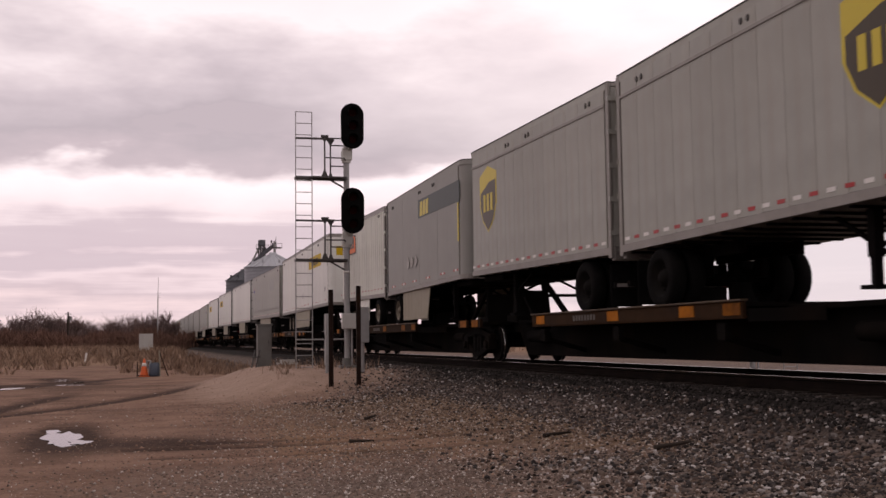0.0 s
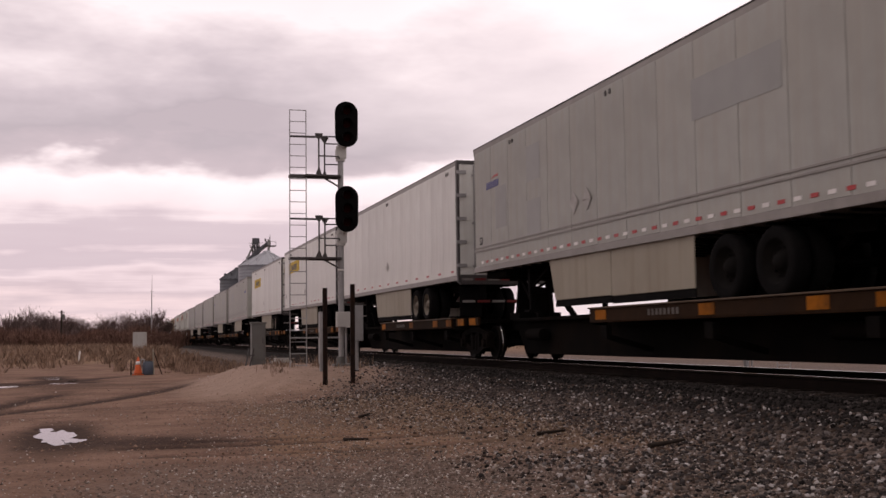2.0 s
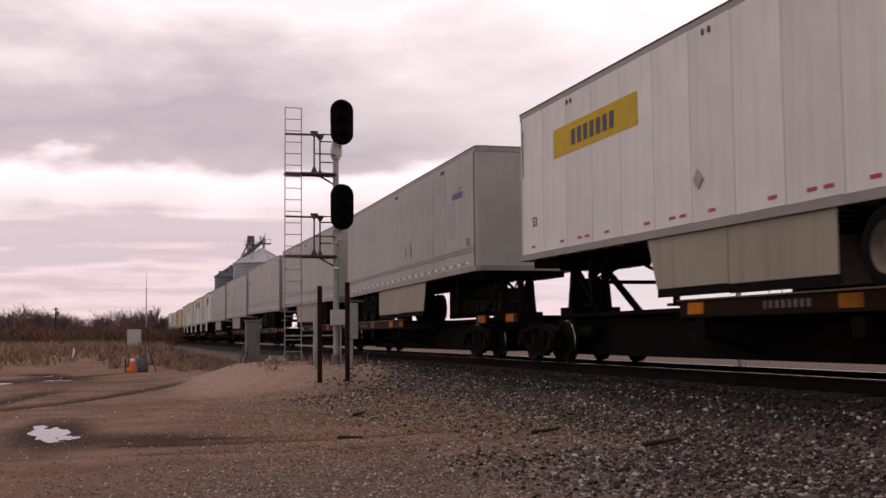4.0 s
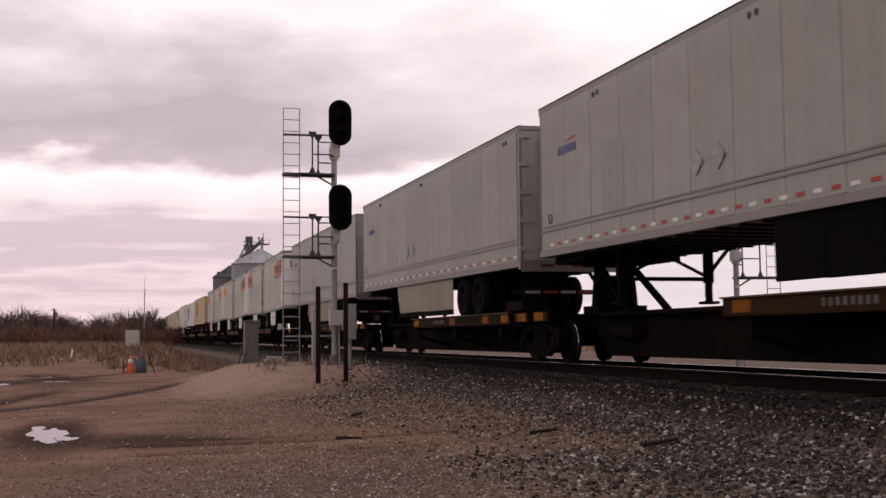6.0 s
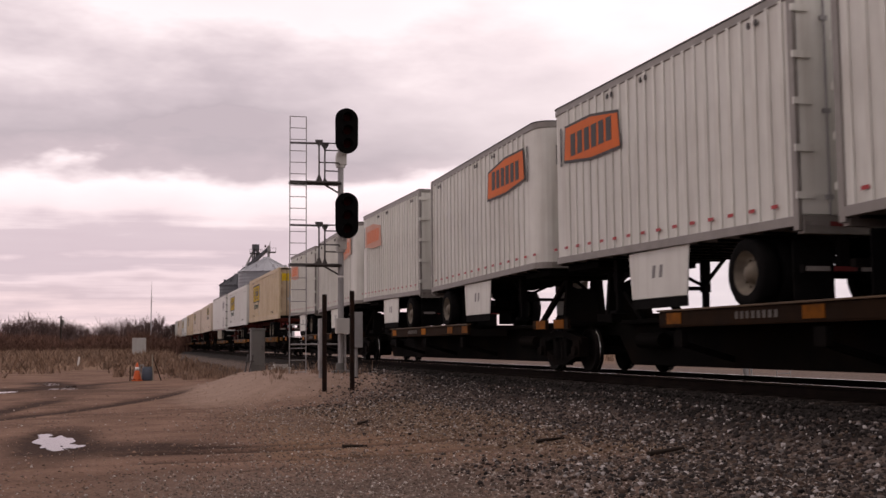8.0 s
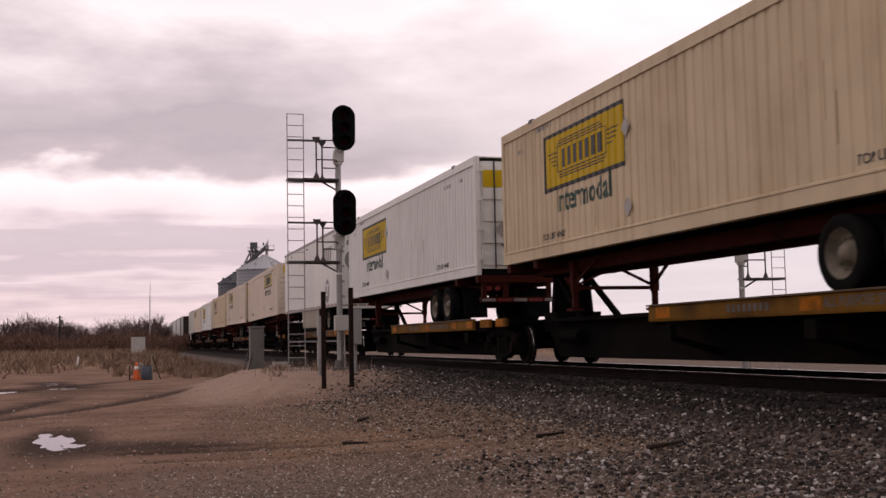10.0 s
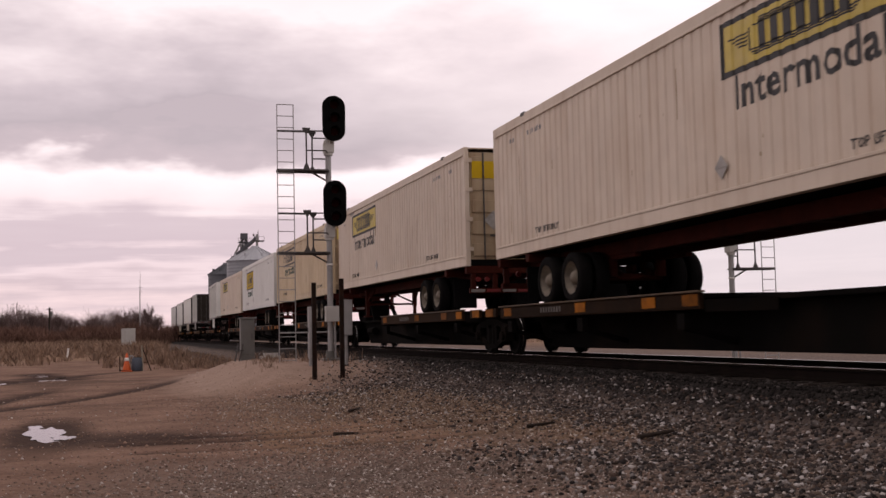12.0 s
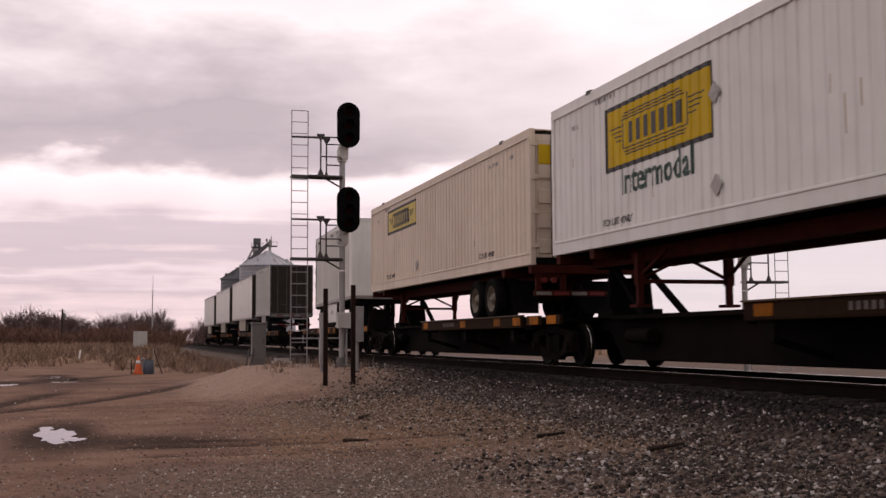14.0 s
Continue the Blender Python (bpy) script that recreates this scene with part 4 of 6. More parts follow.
        for x in (-0.3, 0.35):
            part("hose_ring", Shape().slab([(x + 0.2 * math.cos(i * 0.3927), 0.2 * math.sin(i * 0.3927)) for i in range(16)], 0.02, front(0, 2.75)), DIAMOND, t)
    if style == "yellow":
        for m, zz in ((front, 4.38), (rear, 4.3)):
            sign = part("end_logo_panel", Shape().slab(rect(1.9 if m is front else 1.1, 0.4), 0.004, m(0 if m is front else -0.58, zz, 0.0)), YELLOW, t)
            part("logo_mark", bars(6, 1.0 if m is front else 0.6, 0.2, m(0 if m is front else -0.6, zz, 0.004), 0, 0.35), INK, sign)
        part("connector_box", Shape().box(-0.25, 0.25, length, length + 0.06, 2.5, 2.9), ALUM, t)
    if style == "xlease":
        for x in (-0.58, 0.58):
            part("door_disc", Shape().slab([(x + 0.45 * math.cos(i * math.pi / 14), 0.45 * math.sin(i * math.pi / 14)) for i in range(28)], 0.003, rear(0, 3.85)), GHOST, t)
            part("number_mark", lettering("25", 0.42, rear(x, 3.86, 0.003), slant=0.25), TAPE, t)
            part("logo_mark", bars(4, 0.8, 0.2, rear(x, 4.55), 0.2, 0.3), GHOST, t)
    if style == "stripe":
        part("nose_stripe", Shape().slab(rect(1.9, 0.55), 0.004, front(0, 4.33)), STRIPE, t)
        for x, z in ((-0.5, 3.2), (-0.05, 3.0), (0.4, 3.2)):
            part("placard_holder", Shape().slab([(x - 0.2, 0), (x, -0.2), (x + 0.2, 0), (x, 0.2)], 0.008, front(0, z)), DIAMOND, t)
    # underside
    pup = length < 10
    wheels = [1.35] if pup else {"xlease": [2.65, 3.95], "plain": [3.35, 4.6]}.get(style, [3.1, 4.35])
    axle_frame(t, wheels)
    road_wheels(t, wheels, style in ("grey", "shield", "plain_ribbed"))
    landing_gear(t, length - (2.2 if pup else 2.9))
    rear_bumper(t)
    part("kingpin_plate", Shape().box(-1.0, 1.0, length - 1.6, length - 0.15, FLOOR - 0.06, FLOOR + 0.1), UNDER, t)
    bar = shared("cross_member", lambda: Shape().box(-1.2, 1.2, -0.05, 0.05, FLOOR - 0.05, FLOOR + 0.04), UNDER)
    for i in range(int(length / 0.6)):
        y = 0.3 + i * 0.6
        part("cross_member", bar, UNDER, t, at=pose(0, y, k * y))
    if pup and style in ("orange", "plain_ribbed"):
        for side in SIDES:
            part("side_skirt", Shape().slab([(-0.95, -0.75), (0.95, -0.75), (1.05, 0.02), (-1.05, 0.02)], 0.03, on_side(side, 4.0, FLOOR, 1.2)), skin, t, "white skirt panel with scuff marks", bevel=0.01)
            part("scuff_mark", bars(2, 0.5, 0.2, on_side(side, 4.0, FLOOR - 0.33, 1.232), 0.2, 0.6, 0.003), GHOST, t)
            part("skirt_flap", Shape().slab(rect(1.9, 0.16, 0, -0.83), 0.02, on_side(side, 4.0, FLOOR, 1.2)), TYRE, t)
    elif style == "stripe":
        for side in SIDES:
            part("side_skirt", Shape().slab([(-1.5, -0.86), (1.5, -0.86), (1.85, 0.02), (-1.5, 0.02)] if side > 0 else [(-1.5, -0.86), (1.5, -0.86), (1.5, 0.02), (-1.85, 0.02)], 0.03, on_side(side, 3.5, FLOOR, 1.2)), SKIRT, t, bevel=0.01)
    elif not pup and skirts:
        for side in SIDES:
            n = 3 if style in ("plain", "xlease") else 2
            for i in range(n):
                w = (6.0 if style == "grey" else 5.0) / n
                y = 5.25 + w * (i + 0.5)
                cut = 0.32 if i == n - 1 else 0.0
                a, b = (-w / 2 + 0.01, w / 2 - 0.01)
                edge = [(a, -0.82), (b - cut, -0.82), (b, 0.02), (a, 0.02)] if side > 0 else [(-b + cut, -0.82), (-a, -0.82), (-a, 0.02), (-b, 0.02)]
                part("side_skirt", Shape().slab(edge, 0.03, on_side(side, y, FLOOR + k * y, 1.2)), SKIRT, t, "white aerodynamic skirt panel", bevel=0.01)
                part("skirt_flap", Shape().slab(rect(w - 0.02 - cut, 0.14, -side * cut / 2, -0.88), 0.02, on_side(side, y, FLOOR + k * y, 1.2)), TYRE, t)
    elif not pup:
        # dark panels below the floor, just ahead of the wheels
        for side in SIDES:
            for y in (6.2, 7.3):
                part("side_skirt", Shape().slab(rect(1.08, 0.86, 0, -0.42), 0.03, on_side(side, y, FLOOR + k * y, 1.2)), UNDER, t, "dark panel below the floor", bevel=0.01)
    return t


FOLDS, DEEP = (0.0, 0.56, 0.66, 0.90), 0.022
WALL0, WALL1 = 0.12, 16.03
PITCH = (WALL1 - WALL0) / 57


def fold(y):
    """Depth of the folded side wall at y."""
    u = ((y - WALL0) / PITCH) % 1.0
    if u < 0.56:
        return 0.0
    if u < 0.66:
        return DEEP * (u - 0.56) / 0.10
    return DEEP if u < 0.90 else DEEP * (1 - u) / 0.10


def corrugated(side, z0, z1, k):
    """A folded steel side wall."""
    line = [WALL0 + (i + u) * PITCH for i in range(57) for u in FOLDS] + [WALL1]
    v = [(side * (1.285 - fold(y + 1e-6)), y, z + k * y) for z in (z0, z1) for y in line]
    m = len(line)
    return Shape().add(v, [(i, i + 1, m + i + 1, m + i) for i in range(m - 1)])


def draped(shape, side):
    """Lay a flat mark into the folds of the side wall."""
    me = bpy.data.meshes.new("mark")
    me.from_pydata(shape.v, [], shape.f)
    bm = bmesh.new()
    bm.from_mesh(me)
    bpy.data.meshes.remove(me)
    lo, hi = min(p[1] for p in shape.v), max(p[1] for p in shape.v)
    for i in range(57):
        for u in FOLDS:
            y = WALL0 + (i + u) * PITCH
            if lo < y < hi:
                bmesh.ops.bisect_plane(bm, geom=bm.verts[:] + bm.edges[:] + bm.faces[:], dist=1e-5, plane_co=(0, y, 0), plane_no=(0, 1, 0))
    bm.verts.index_update()
    out = Shape().add([(v.co.x - side * fold(v.co.y), v.co.y, v.co.z) for v in bm.verts], [tuple(v.index for v in f.verts) for f in bm.faces])
    bm.free()
    return out


def container(skin, label, sign="bright", end=None, ribs_end=RUSTY):
    """A 53-foot domestic container, doors at y = 0."""
    L, k = 16.15, 0.085 / 16.15
    lo, hi = 2.10, 4.99
    t = thing("shipping_container", label, "container", "containers on chassis")
    for side in SIDES:
        part("side_wall", corrugated(side, lo + 0.16, hi - 0.12, k), skin, t, "corrugated steel side wall")
    for x in (-1.22, 1.22):
        for name, z0, z1 in (("bottom_rail", lo, lo + 0.27), ("top_rail", hi - 0.21, hi)):
            part(name, Shape().box(x - 0.075, x + 0.075, 0.1, L - 0.1, z0, z1).lean(k), skin, t, bevel=0.01)
            edge = z1 - 0.05 if name == "bottom_rail" else z0
            part("rail_lip", Shape().box(x - 0.09, x + 0.09, 0.14, L - 0.14, edge, edge + 0.045).lean(k), skin, t, bevel=0.01)
    for x in (-1.235, 1.235):
        for y in (0.0, L - 0.14):
            part("corner_post", Shape().box(x - 0.06, x + 0.06, y, y + 0.14, lo, hi).lean(k), skin, t, bevel=0.01)
        for y in (1.83, L - 1.95):
            part("lift_post", Shape().box(x - 0.064, x + 0.064, y, y + 0.12, lo + 0.02, hi).lean(k), skin, t, bevel=0.01)
    part("roof", Shape().box(-1.2, 1.2, 0.05, L - 0.05, hi - 0.03, hi - 0.005).lean(k), skin, t)
    part("floor", Shape().box(-1.2, 1.2, 0.05, L - 0.05, lo + 0.02, lo + 0.16).lean(k), UNDER, t)
    for x in (-1.2, 1.2):
        for y in (1.89, L - 1.89):
            part("lift_casting", Shape().box(x - 0.1, x + 0.1, y - 0.1, y + 0.1, hi - 0.05, hi + 0.03).lean(k), POST, t)
    # nose wall with level ribs
    s = Shape().box(-1.17, 1.17, L - 0.1, L - 0.04, lo + 0.05, hi - 0.05)
    wall = part("nose_wall", s.lean(k), skin, t)
    for i in range(7):
        z = lo + 0.35 + i * 0.29
        part("nose_rib", Shape().box(-1.1, 1.1, L - 0.05, L + 0.0, z, z + 0.14).lean(k), skin, wall, bevel=0.02)
    part("nose_plate", Shape().box(-1.17, 1.17, L - 0.06, L + 0.0, hi - 0.62, hi).lean(k), skin, wall, bevel=0.01)
    # doors
    top, low = hi - 0.12, lo + 0.16
    for side in SIDES:
        d = Shape()
        x0, x1 = (0.01, 1.16) if side > 0 else (-1.16, -0.01)
        d.box(x0, x1, 0.03, 0.09, low, top)
        door = part("door", d.lean(k), ribs_end, t, "ribbed container door leaf")
        for i in range(5):
            z = low + 0.08 + i * 0.53
            part("door_rib", Shape().box(x0 + 0.05, x1 - 0.05, -0.005, 0.03, z, z + 0.3), ribs_end, door, bevel=0.01)
        for i in range(4):
            z = low + 0.2 + i * 0.72
            part("hinge", Shape().box(side * 1.19 - 0.09, side * 1.19 + 0.09, -0.02, 0.0, z, z + 0.1), skin, door)
        for xr in (0.28, 0.82):
            part("lock_rod", Shape().rod((side * xr, -0.03, low), (side * xr, -0.03, top), 0.02, 6), POST, door)
        part("handle", Shape().box(side * 0.28 - 0.02, side * 0.28 + side * 0.4, -0.05, -0.03, low + 0.55, low + 0.6), POST, door)
        part("placard_holder", Shape().slab([(side * 0.58 - 0.24, 0), (side * 0.58, -0.24), (side * 0.58 + 0.24, 0), (side * 0.58, 0.24)], 0.01, on_end(False, 0, low + 0.95, -0.006)), DIAMOND, door)
    part("door_sign", Shape().slab(rect(1.05, 0.42), 0.006, on_end(False, -0.58, hi - 0.55, -0.007)), YELLOW if sign != "bleached" else FADED, t)
    part("nose_sign", Shape().slab(rect(1.9, 0.42), 0.006, on_end(True, 0, hi - 0.33 + 0.085, L + 0.001)), YELLOW if sign != "bleached" else FADED, t)
    part("nose_sign_mark", bars(6, 1.1, 0.2, on_end(True, 0, hi - 0.33 + 0.085, L + 0.007), 0, 0.35), INK, t)
    # side lettering
    for side in SIDES:
        at = lambda y, z, o=0.0: on_side(side, y, z + k * y, 1.287 + o)
        y = L - 4.5 if end != "mid" else L - 5.2
        field = {"bright": YELLOW, "plain": FADED, "bleached": skin}[sign]
        big = sign == "bright"
        zc = 3.95 if big else 4.26
        h = 0.98 if big else 0.62
        if sign != "none":
            p = part("logo_panel", draped(Shape().slab(rect(3.78, h + 0.16), 0.004, at(y, zc)), side), INK, t, "yellow logo panel with a black border" if big else "bleached logo panel")
            part("logo_field", draped(Shape().slab(rect(3.62, h), 0.004, at(y, zc, 0.004)), side), field, p)
            part("logo_mark", draped(bars(7, 2.0, 0.36, at(y, zc, 0.008), 0, 0.4), side), INK, p)
            if end != "small":
                part("word_mark", draped(lettering("Intermodal", 0.47, at(y, (3.14 if big else 3.60)), 0.004, 1.12 if not big else 0.9), side), GREEN if big or sign == "bleached" else INK, t)
            lines = Shape()
            tall = h / 0.98
            for u, dz, w in ((0.0, -0.24, 2.3), (0.0, -0.30, 2.2), (0.0, -0.35, 2.1), (0.1, 0.26, 2.3), (0.1, 0.31, 2.1), (0.1, 0.36, 2.0)):
                lines.slab(rect(w, 0.022, u * side, dz * tall), 0.004, at(y, zc, 0.008))
            for sgn in (-1, 1):
                for j in range(4):
                    lines.slab(rect(0.5 - 0.09 * j, 0.022, sgn * (1.42 - 0.04 * j), (0.16 - 0.08 * j) * tall), 0.004, at(y, zc, 0.008))
                lines.slab(rect(0.03, 0.5 * tall, sgn * 1.14, 0), 0.004, at(y, zc, 0.008))
            part("logo_ruling", draped(lines, side), INK, p)["kind"] = "stuff"
        for yy in (3.05, L - 3.05):
            part("handling_notice", draped(lettering("TOP LIFT ONLY", 0.125, at(yy, 2.50)), side), INK, t)
        for zz in (4.02, 2.68) if big else (2.68,):
            placard(t, side, L * 0.6, zz, k, 0.34)
        print_marks = Shape()
        for yy, zz, n, w in ((1.2, 4.55, 3, 0.3), (2.5, 4.55, 6, 0.8), (L - 1.2, 4.45, 3, 0.3), (L - 2.6, 4.72, 7, 0.9)):
            for b in range(n):
                print_marks.slab(rect(w / n * 0.6, 0.09, -w / 2 + w * (b + 0.5) / n, 0), 0.003, at(yy, zz))
        part("small_print", draped(print_marks, side), GHOST, t)["kind"] = "stuff"
        dents = Shape()
        r = random.Random(len(label) + side)
        for _ in range(12):
            yy, zz = r.uniform(0.6, L - 0.6), r.uniform(2.6, 4.4)
            dents.slab(rect(0.025, 0.05 + 0.75 * r.uniform(0, 1) ** 3), 0.003, at(yy, zz))
        part("rust_scrape", draped(dents, side), RUSTY, t)["kind"] = "stuff"
    return t


def chassis(label):
    """A container chassis: two rails, landing gear, tandem wheels."""
    L, k = 16.15, 0.085 / 16.15
    t = thing("container_chassis", label, "trailer chassis", "chassis under containers")
    for x in (-0.5, 0.5):
        part("main_rail", Shape().box(x - 0.07, x + 0.07, 0.1, L - 0.2, 1.84, 2.1).lean(k), CHASSIS, t, bevel=0.008)
    for y in np.linspace(0.6, L - 0.8, 12):
        part("cross_bar", Shape().box(-0.43, 0.43, y - 0.05, y + 0.05, 1.9, 2.04).lean(k), CHASSIS, t)
    for y in (0.12, 1.89, L - 1.89, L - 0.25):
        part("bolster", Shape().box(-1.27, 1.27, y - 0.1, y + 0.1, 1.92 + k * y, 2.1 + k * y), CHASSIS, t, bevel=0.01)
    s = Shape().box(-1.2, 1.2, 0.03, 0.13, 1.45, 1.57)
    for x in (-1.1, -0.55, 0.55, 1.1):
        s.box(x - 0.06, x + 0.06, 0.05, 0.13, 1.5, 1.95)
    b = part("rear_bumper", s, CHASSIS, t, "red chassis bumper with tape")
    for i in range(6):
        x = -1.0 + i * 0.4
        part("reflective_tape", Shape().box(x - 0.17, x + 0.17, 0.022, 0.03, 1.47, 1.54), DULLRED if i % 2 else DULLTAPE, b)
    for x in (-1.0, -0.78, 0.78, 1.0):
        part("tail_lamp", Shape().rod((x, -0.02, 1.78), (x, 0.05, 1.78), 0.06, 10), DULLRED, t)
    axle_frame(t, [2.85, 4.1], CHASSIS)
    road_wheels(t, [2.85, 4.1])
    landing_gear(t, L - 3.0, CHASSIS)
    for x in (-0.85, 0.85):
        part("mud_flap", Shape().box(x - 0.3, x + 0.3, 1.55, 1.57, 1.12, 1.85), TYRE, t)
    part("kingpin_plate", Shape().box(-0.6, 0.6, L - 1.5, L - 0.2, 1.98, 2.12), CHASSIS, t)
    return t


# ---- flat cars ----
def side_frame_shape():
    s = Shape()
    # frame as bars round the openings
    bars_ = [((-1.1, 0.6), (-0.4, 0.72)), ((-0.4, 0.74), (0.4, 0.74)), ((0.4, 0.72), (1.1, 0.6)), ((-0.95, 0.42), (-0.3, 0.22)), ((0.3, 0.22), (0.95, 0.42)), ((-0.35, 0.2), (0.35, 0.2)), ((-0.3, 0.7), (-0.28, 0.25)), ((0.3, 0.7), (0.28, 0.25))]
    for (y0, z0), (y1, z1) in bars_:
        s.beam((0, y0, z0), (0, y1, z1), 0.14, 0.13)
    for y in (-0.89, 0.89):
        s.box(-0.1, 0.1, y - 0.16, y + 0.16, 0.3, 0.62)
        s.rod((0.08, y, 0.42), (0.16, y, 0.42), 0.1, 10)
    for y in (-0.14, 0.14):
        s.rod((0, y, 0.24), (0, y, 0.6), 0.1, 10)
    return s


def rail_wheel_shape():
    return Shape().lathe([(0.07, 0.0), (0.07, 0.12), (0.03, 0.16), (0.03, 0.33), (0.075, 0.37), (0.075, 0.416), (0.02, 0.418)], (0, 0, 0), "x", 28).lathe([(-0.06, 0.0), (-0.02, 0.2), (-0.06, 0.44), (-0.03, 0.445), (-0.02, 0.42)], (0, 0, 0), "x", 28)


def wheel_tread_shape():
    return Shape().lathe([(0.010, 0.416), (0.010, 0.4205), (-0.006, 0.422), (-0.006, 0.416)], (0, 0, 0), "x", 28)


def truck(car, y):
    s = Shape().box(-1.0, 1.0, -0.2, 0.2, 0.42, 0.66)
    s.box(-0.3, 0.3, -0.3, 0.3, 0.6, 0.78)
    for a in (-0.89, 0.89):
        s.rod((-0.95, a, 0.42), (0.95, a, 0.42), 0.085, 12)
        s.box(-0.8, 0.8, a * 0.45 - 0.05, a * 0.45 + 0.05, 0.38, 0.5)
    if "bolster" not in MESHES:
        MESHES["bolster"] = s.mesh("truck", SPINE)
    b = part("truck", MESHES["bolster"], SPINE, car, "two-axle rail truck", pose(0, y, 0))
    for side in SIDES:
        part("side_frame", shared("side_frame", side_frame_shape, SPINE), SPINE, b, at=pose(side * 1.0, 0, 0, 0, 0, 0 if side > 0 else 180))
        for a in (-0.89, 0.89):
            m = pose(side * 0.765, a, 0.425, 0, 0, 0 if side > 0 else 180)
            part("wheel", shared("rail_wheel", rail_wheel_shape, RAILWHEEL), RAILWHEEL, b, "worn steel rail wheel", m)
            part("wheel_tread", shared("wheel_tread", wheel_tread_shape, TREAD), TREAD, b, "polished tread", m)


def flat_car(length, deck, hitches, near_end, far_end, paint):
    """One platform of a spine car: centre beam, wheel deck, hitches and trucks."""
    t = thing("spine_car", "black spine flat car with worn yellow side sills" if paint is SILLY else "black spine flat car with grimy brown side sills", "rail car", "spine cars of the train")
    s = Shape()
    side = [(0.0, 0.95), (0.0, 0.72), (1.35, 0.70), (1.9, 0.16), (length - 1.9, 0.16), (length - 1.35, 0.70), (length, 0.72), (length, 0.95)]
    s.slab([(a, b) for a, b in side], 0.8, on_side(1, 0, 0, -0.4))
    s.box(-0.62, 0.62, 1.9, length - 1.9, 0.90, 0.98)
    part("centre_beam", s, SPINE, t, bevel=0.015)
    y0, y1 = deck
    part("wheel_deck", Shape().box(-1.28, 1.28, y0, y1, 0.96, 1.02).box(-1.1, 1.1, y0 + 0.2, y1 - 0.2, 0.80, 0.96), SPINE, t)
    for sd in SIDES:
        sill = Shape().box(sd * 1.30 - 0.035, sd * 1.30 + 0.035, y0, y1, 0.81, 1.035)
        sill.box(sd * 1.27 - 0.06, sd * 1.27 + 0.06, y0, y1, 0.79, 0.83)
        sl = part("side_sill", sill, paint, t, "worn yellow side sill" if paint is SILLY else "grimy brown side sill", bevel=0.01)
        part("sill_flange", Shape().box(sd * 1.30 - 0.07, sd * 1.30 + 0.05, y0 - 0.02, y1 + 0.02, 1.035, 1.062), FLANGE, sl, "scuffed paler top flange", bevel=0.006)
        for ya, yb in ((y0, y0 - 0.9), (y1, y1 + 0.9)):
            part("sill_return", Shape().beam((sd * 1.24, ya, 0.84), (sd * 0.62, yb, 0.84), 0.06, 0.18), SPINE, t)
        for i, y in enumerate((y0 + 0.28, y0 + 1.6, y0 + 4.3, y1 - 0.5)):
            part("reflector_plate", Shape().slab(rect(0.46, 0.17), 0.006, on_side(sd, y, 0.925, 1.336)), ORANGE, sl)
        part("car_mark", bars(8, 1.1, 0.10, on_side(sd, (y0 + y1) / 2 + 1.4, 0.925, 1.336), 0, 0.45), STENCIL, sl)["kind"] = "stuff"
        if paint is SILLY:
            part("notice_mark", lettering("ALL PURPOSE SPINE CAR", 0.13, on_side(sd, (y0 + y1) / 2 - 1.2, 0.925, 1.336), 0.004, 0.9), STENCIL, sl)
        br = shared("sill_bracket", lambda: Shape().box(1.23, 1.33, -0.12, 0.12, 0.5, 0.74).beam((1.26, 0, 0.54), (0.4, 0, 0.3), 0.09), SPINE)
        for y in (y0 + 0.6, (y0 + y1) / 2, y1 - 0.6):
            part("sill_bracket", br, SPINE, t, at=pose(0, y, 0, 0, 0, 0 if sd > 0 else 180))
    for y, way in hitches:
        hitch = part("trailer_hitch", Shape().box(-0.5, 0.5, y - 0.4, y + 0.4, 1.9, 1.975), SPINE, t, "folding steel trailer hitch", bevel=0.008)
        for x in (-0.42, 0.42):
            part("hitch_leg", Shape().beam((x, y, 0.95), (x * 0.8, y, 1.92), 0.14, 0.12), SPINE, hitch)
            part("hitch_strut", Shape().beam((x, y - way * 1.5, 0.97), (x * 0.8, y - way * 0.1, 1.9), 0.10), SPINE, hitch)
            part("hitch_foot", Shape().box(x - 0.1, x + 0.1, y - 0.35, y + 0.35, 0.95, 1.12), SPINE, hitch)
        part("hitch_plate", Shape().box(-0.40, 0.40, y - 0.05, y + 0.05, 1.0, 1.72), SPINE, hitch)
        for z in (1.25, 1.55):
            part("hitch_crossbar", Shape().beam((-0.4, y, z), (0.4, y, z), 0.08), SPINE, hitch)
    for end, y, way in ((near_end, 0.0, 1), (far_end, length, -1)):
        plat = Shape().box(-1.2, 1.2, min(y + way * 0.15, y + way * 1.0), max(y + way * 0.15, y + way * 1.0), 0.90, 0.97)
        part("end_platform", plat, SPINE, t)
        for sd in SIDES:
            ys = sorted((y + way * 0.2, y + way * 0.95))
            part("end_sill", Shape().box(sd * 1.25 - 0.03, sd * 1.25 + 0.03, ys[0], ys[1], 0.84, 1.03), paint, t)
            part("reflector_plate", Shape().slab(rect(0.50, 0.165), 0.006, on_side(sd, y + way * 0.5, 0.935, 1.282)), ORANGE, t)
        if end == "coupler":
            truck(t, y + way * 1.6)
            c = Shape().box(-0.12, 0.12, min(y - way * 0.55, y + way * 0.4), max(y - way * 0.55, y + way * 0.4), 0.72, 0.96)
            c.box(-0.2, 0.2, y - way * 0.45 - 0.16, y - way * 0.45 + 0.16, 0.68, 1.0)
            part("coupler", c, RAILWHEEL, t, "knuckle coupler", bevel=0.02)
            w = Shape().rod((-0.95, y + way * 0.35, 0.97), (-0.95, y + way * 0.35, 1.5), 0.03, 8)
            ring = 20
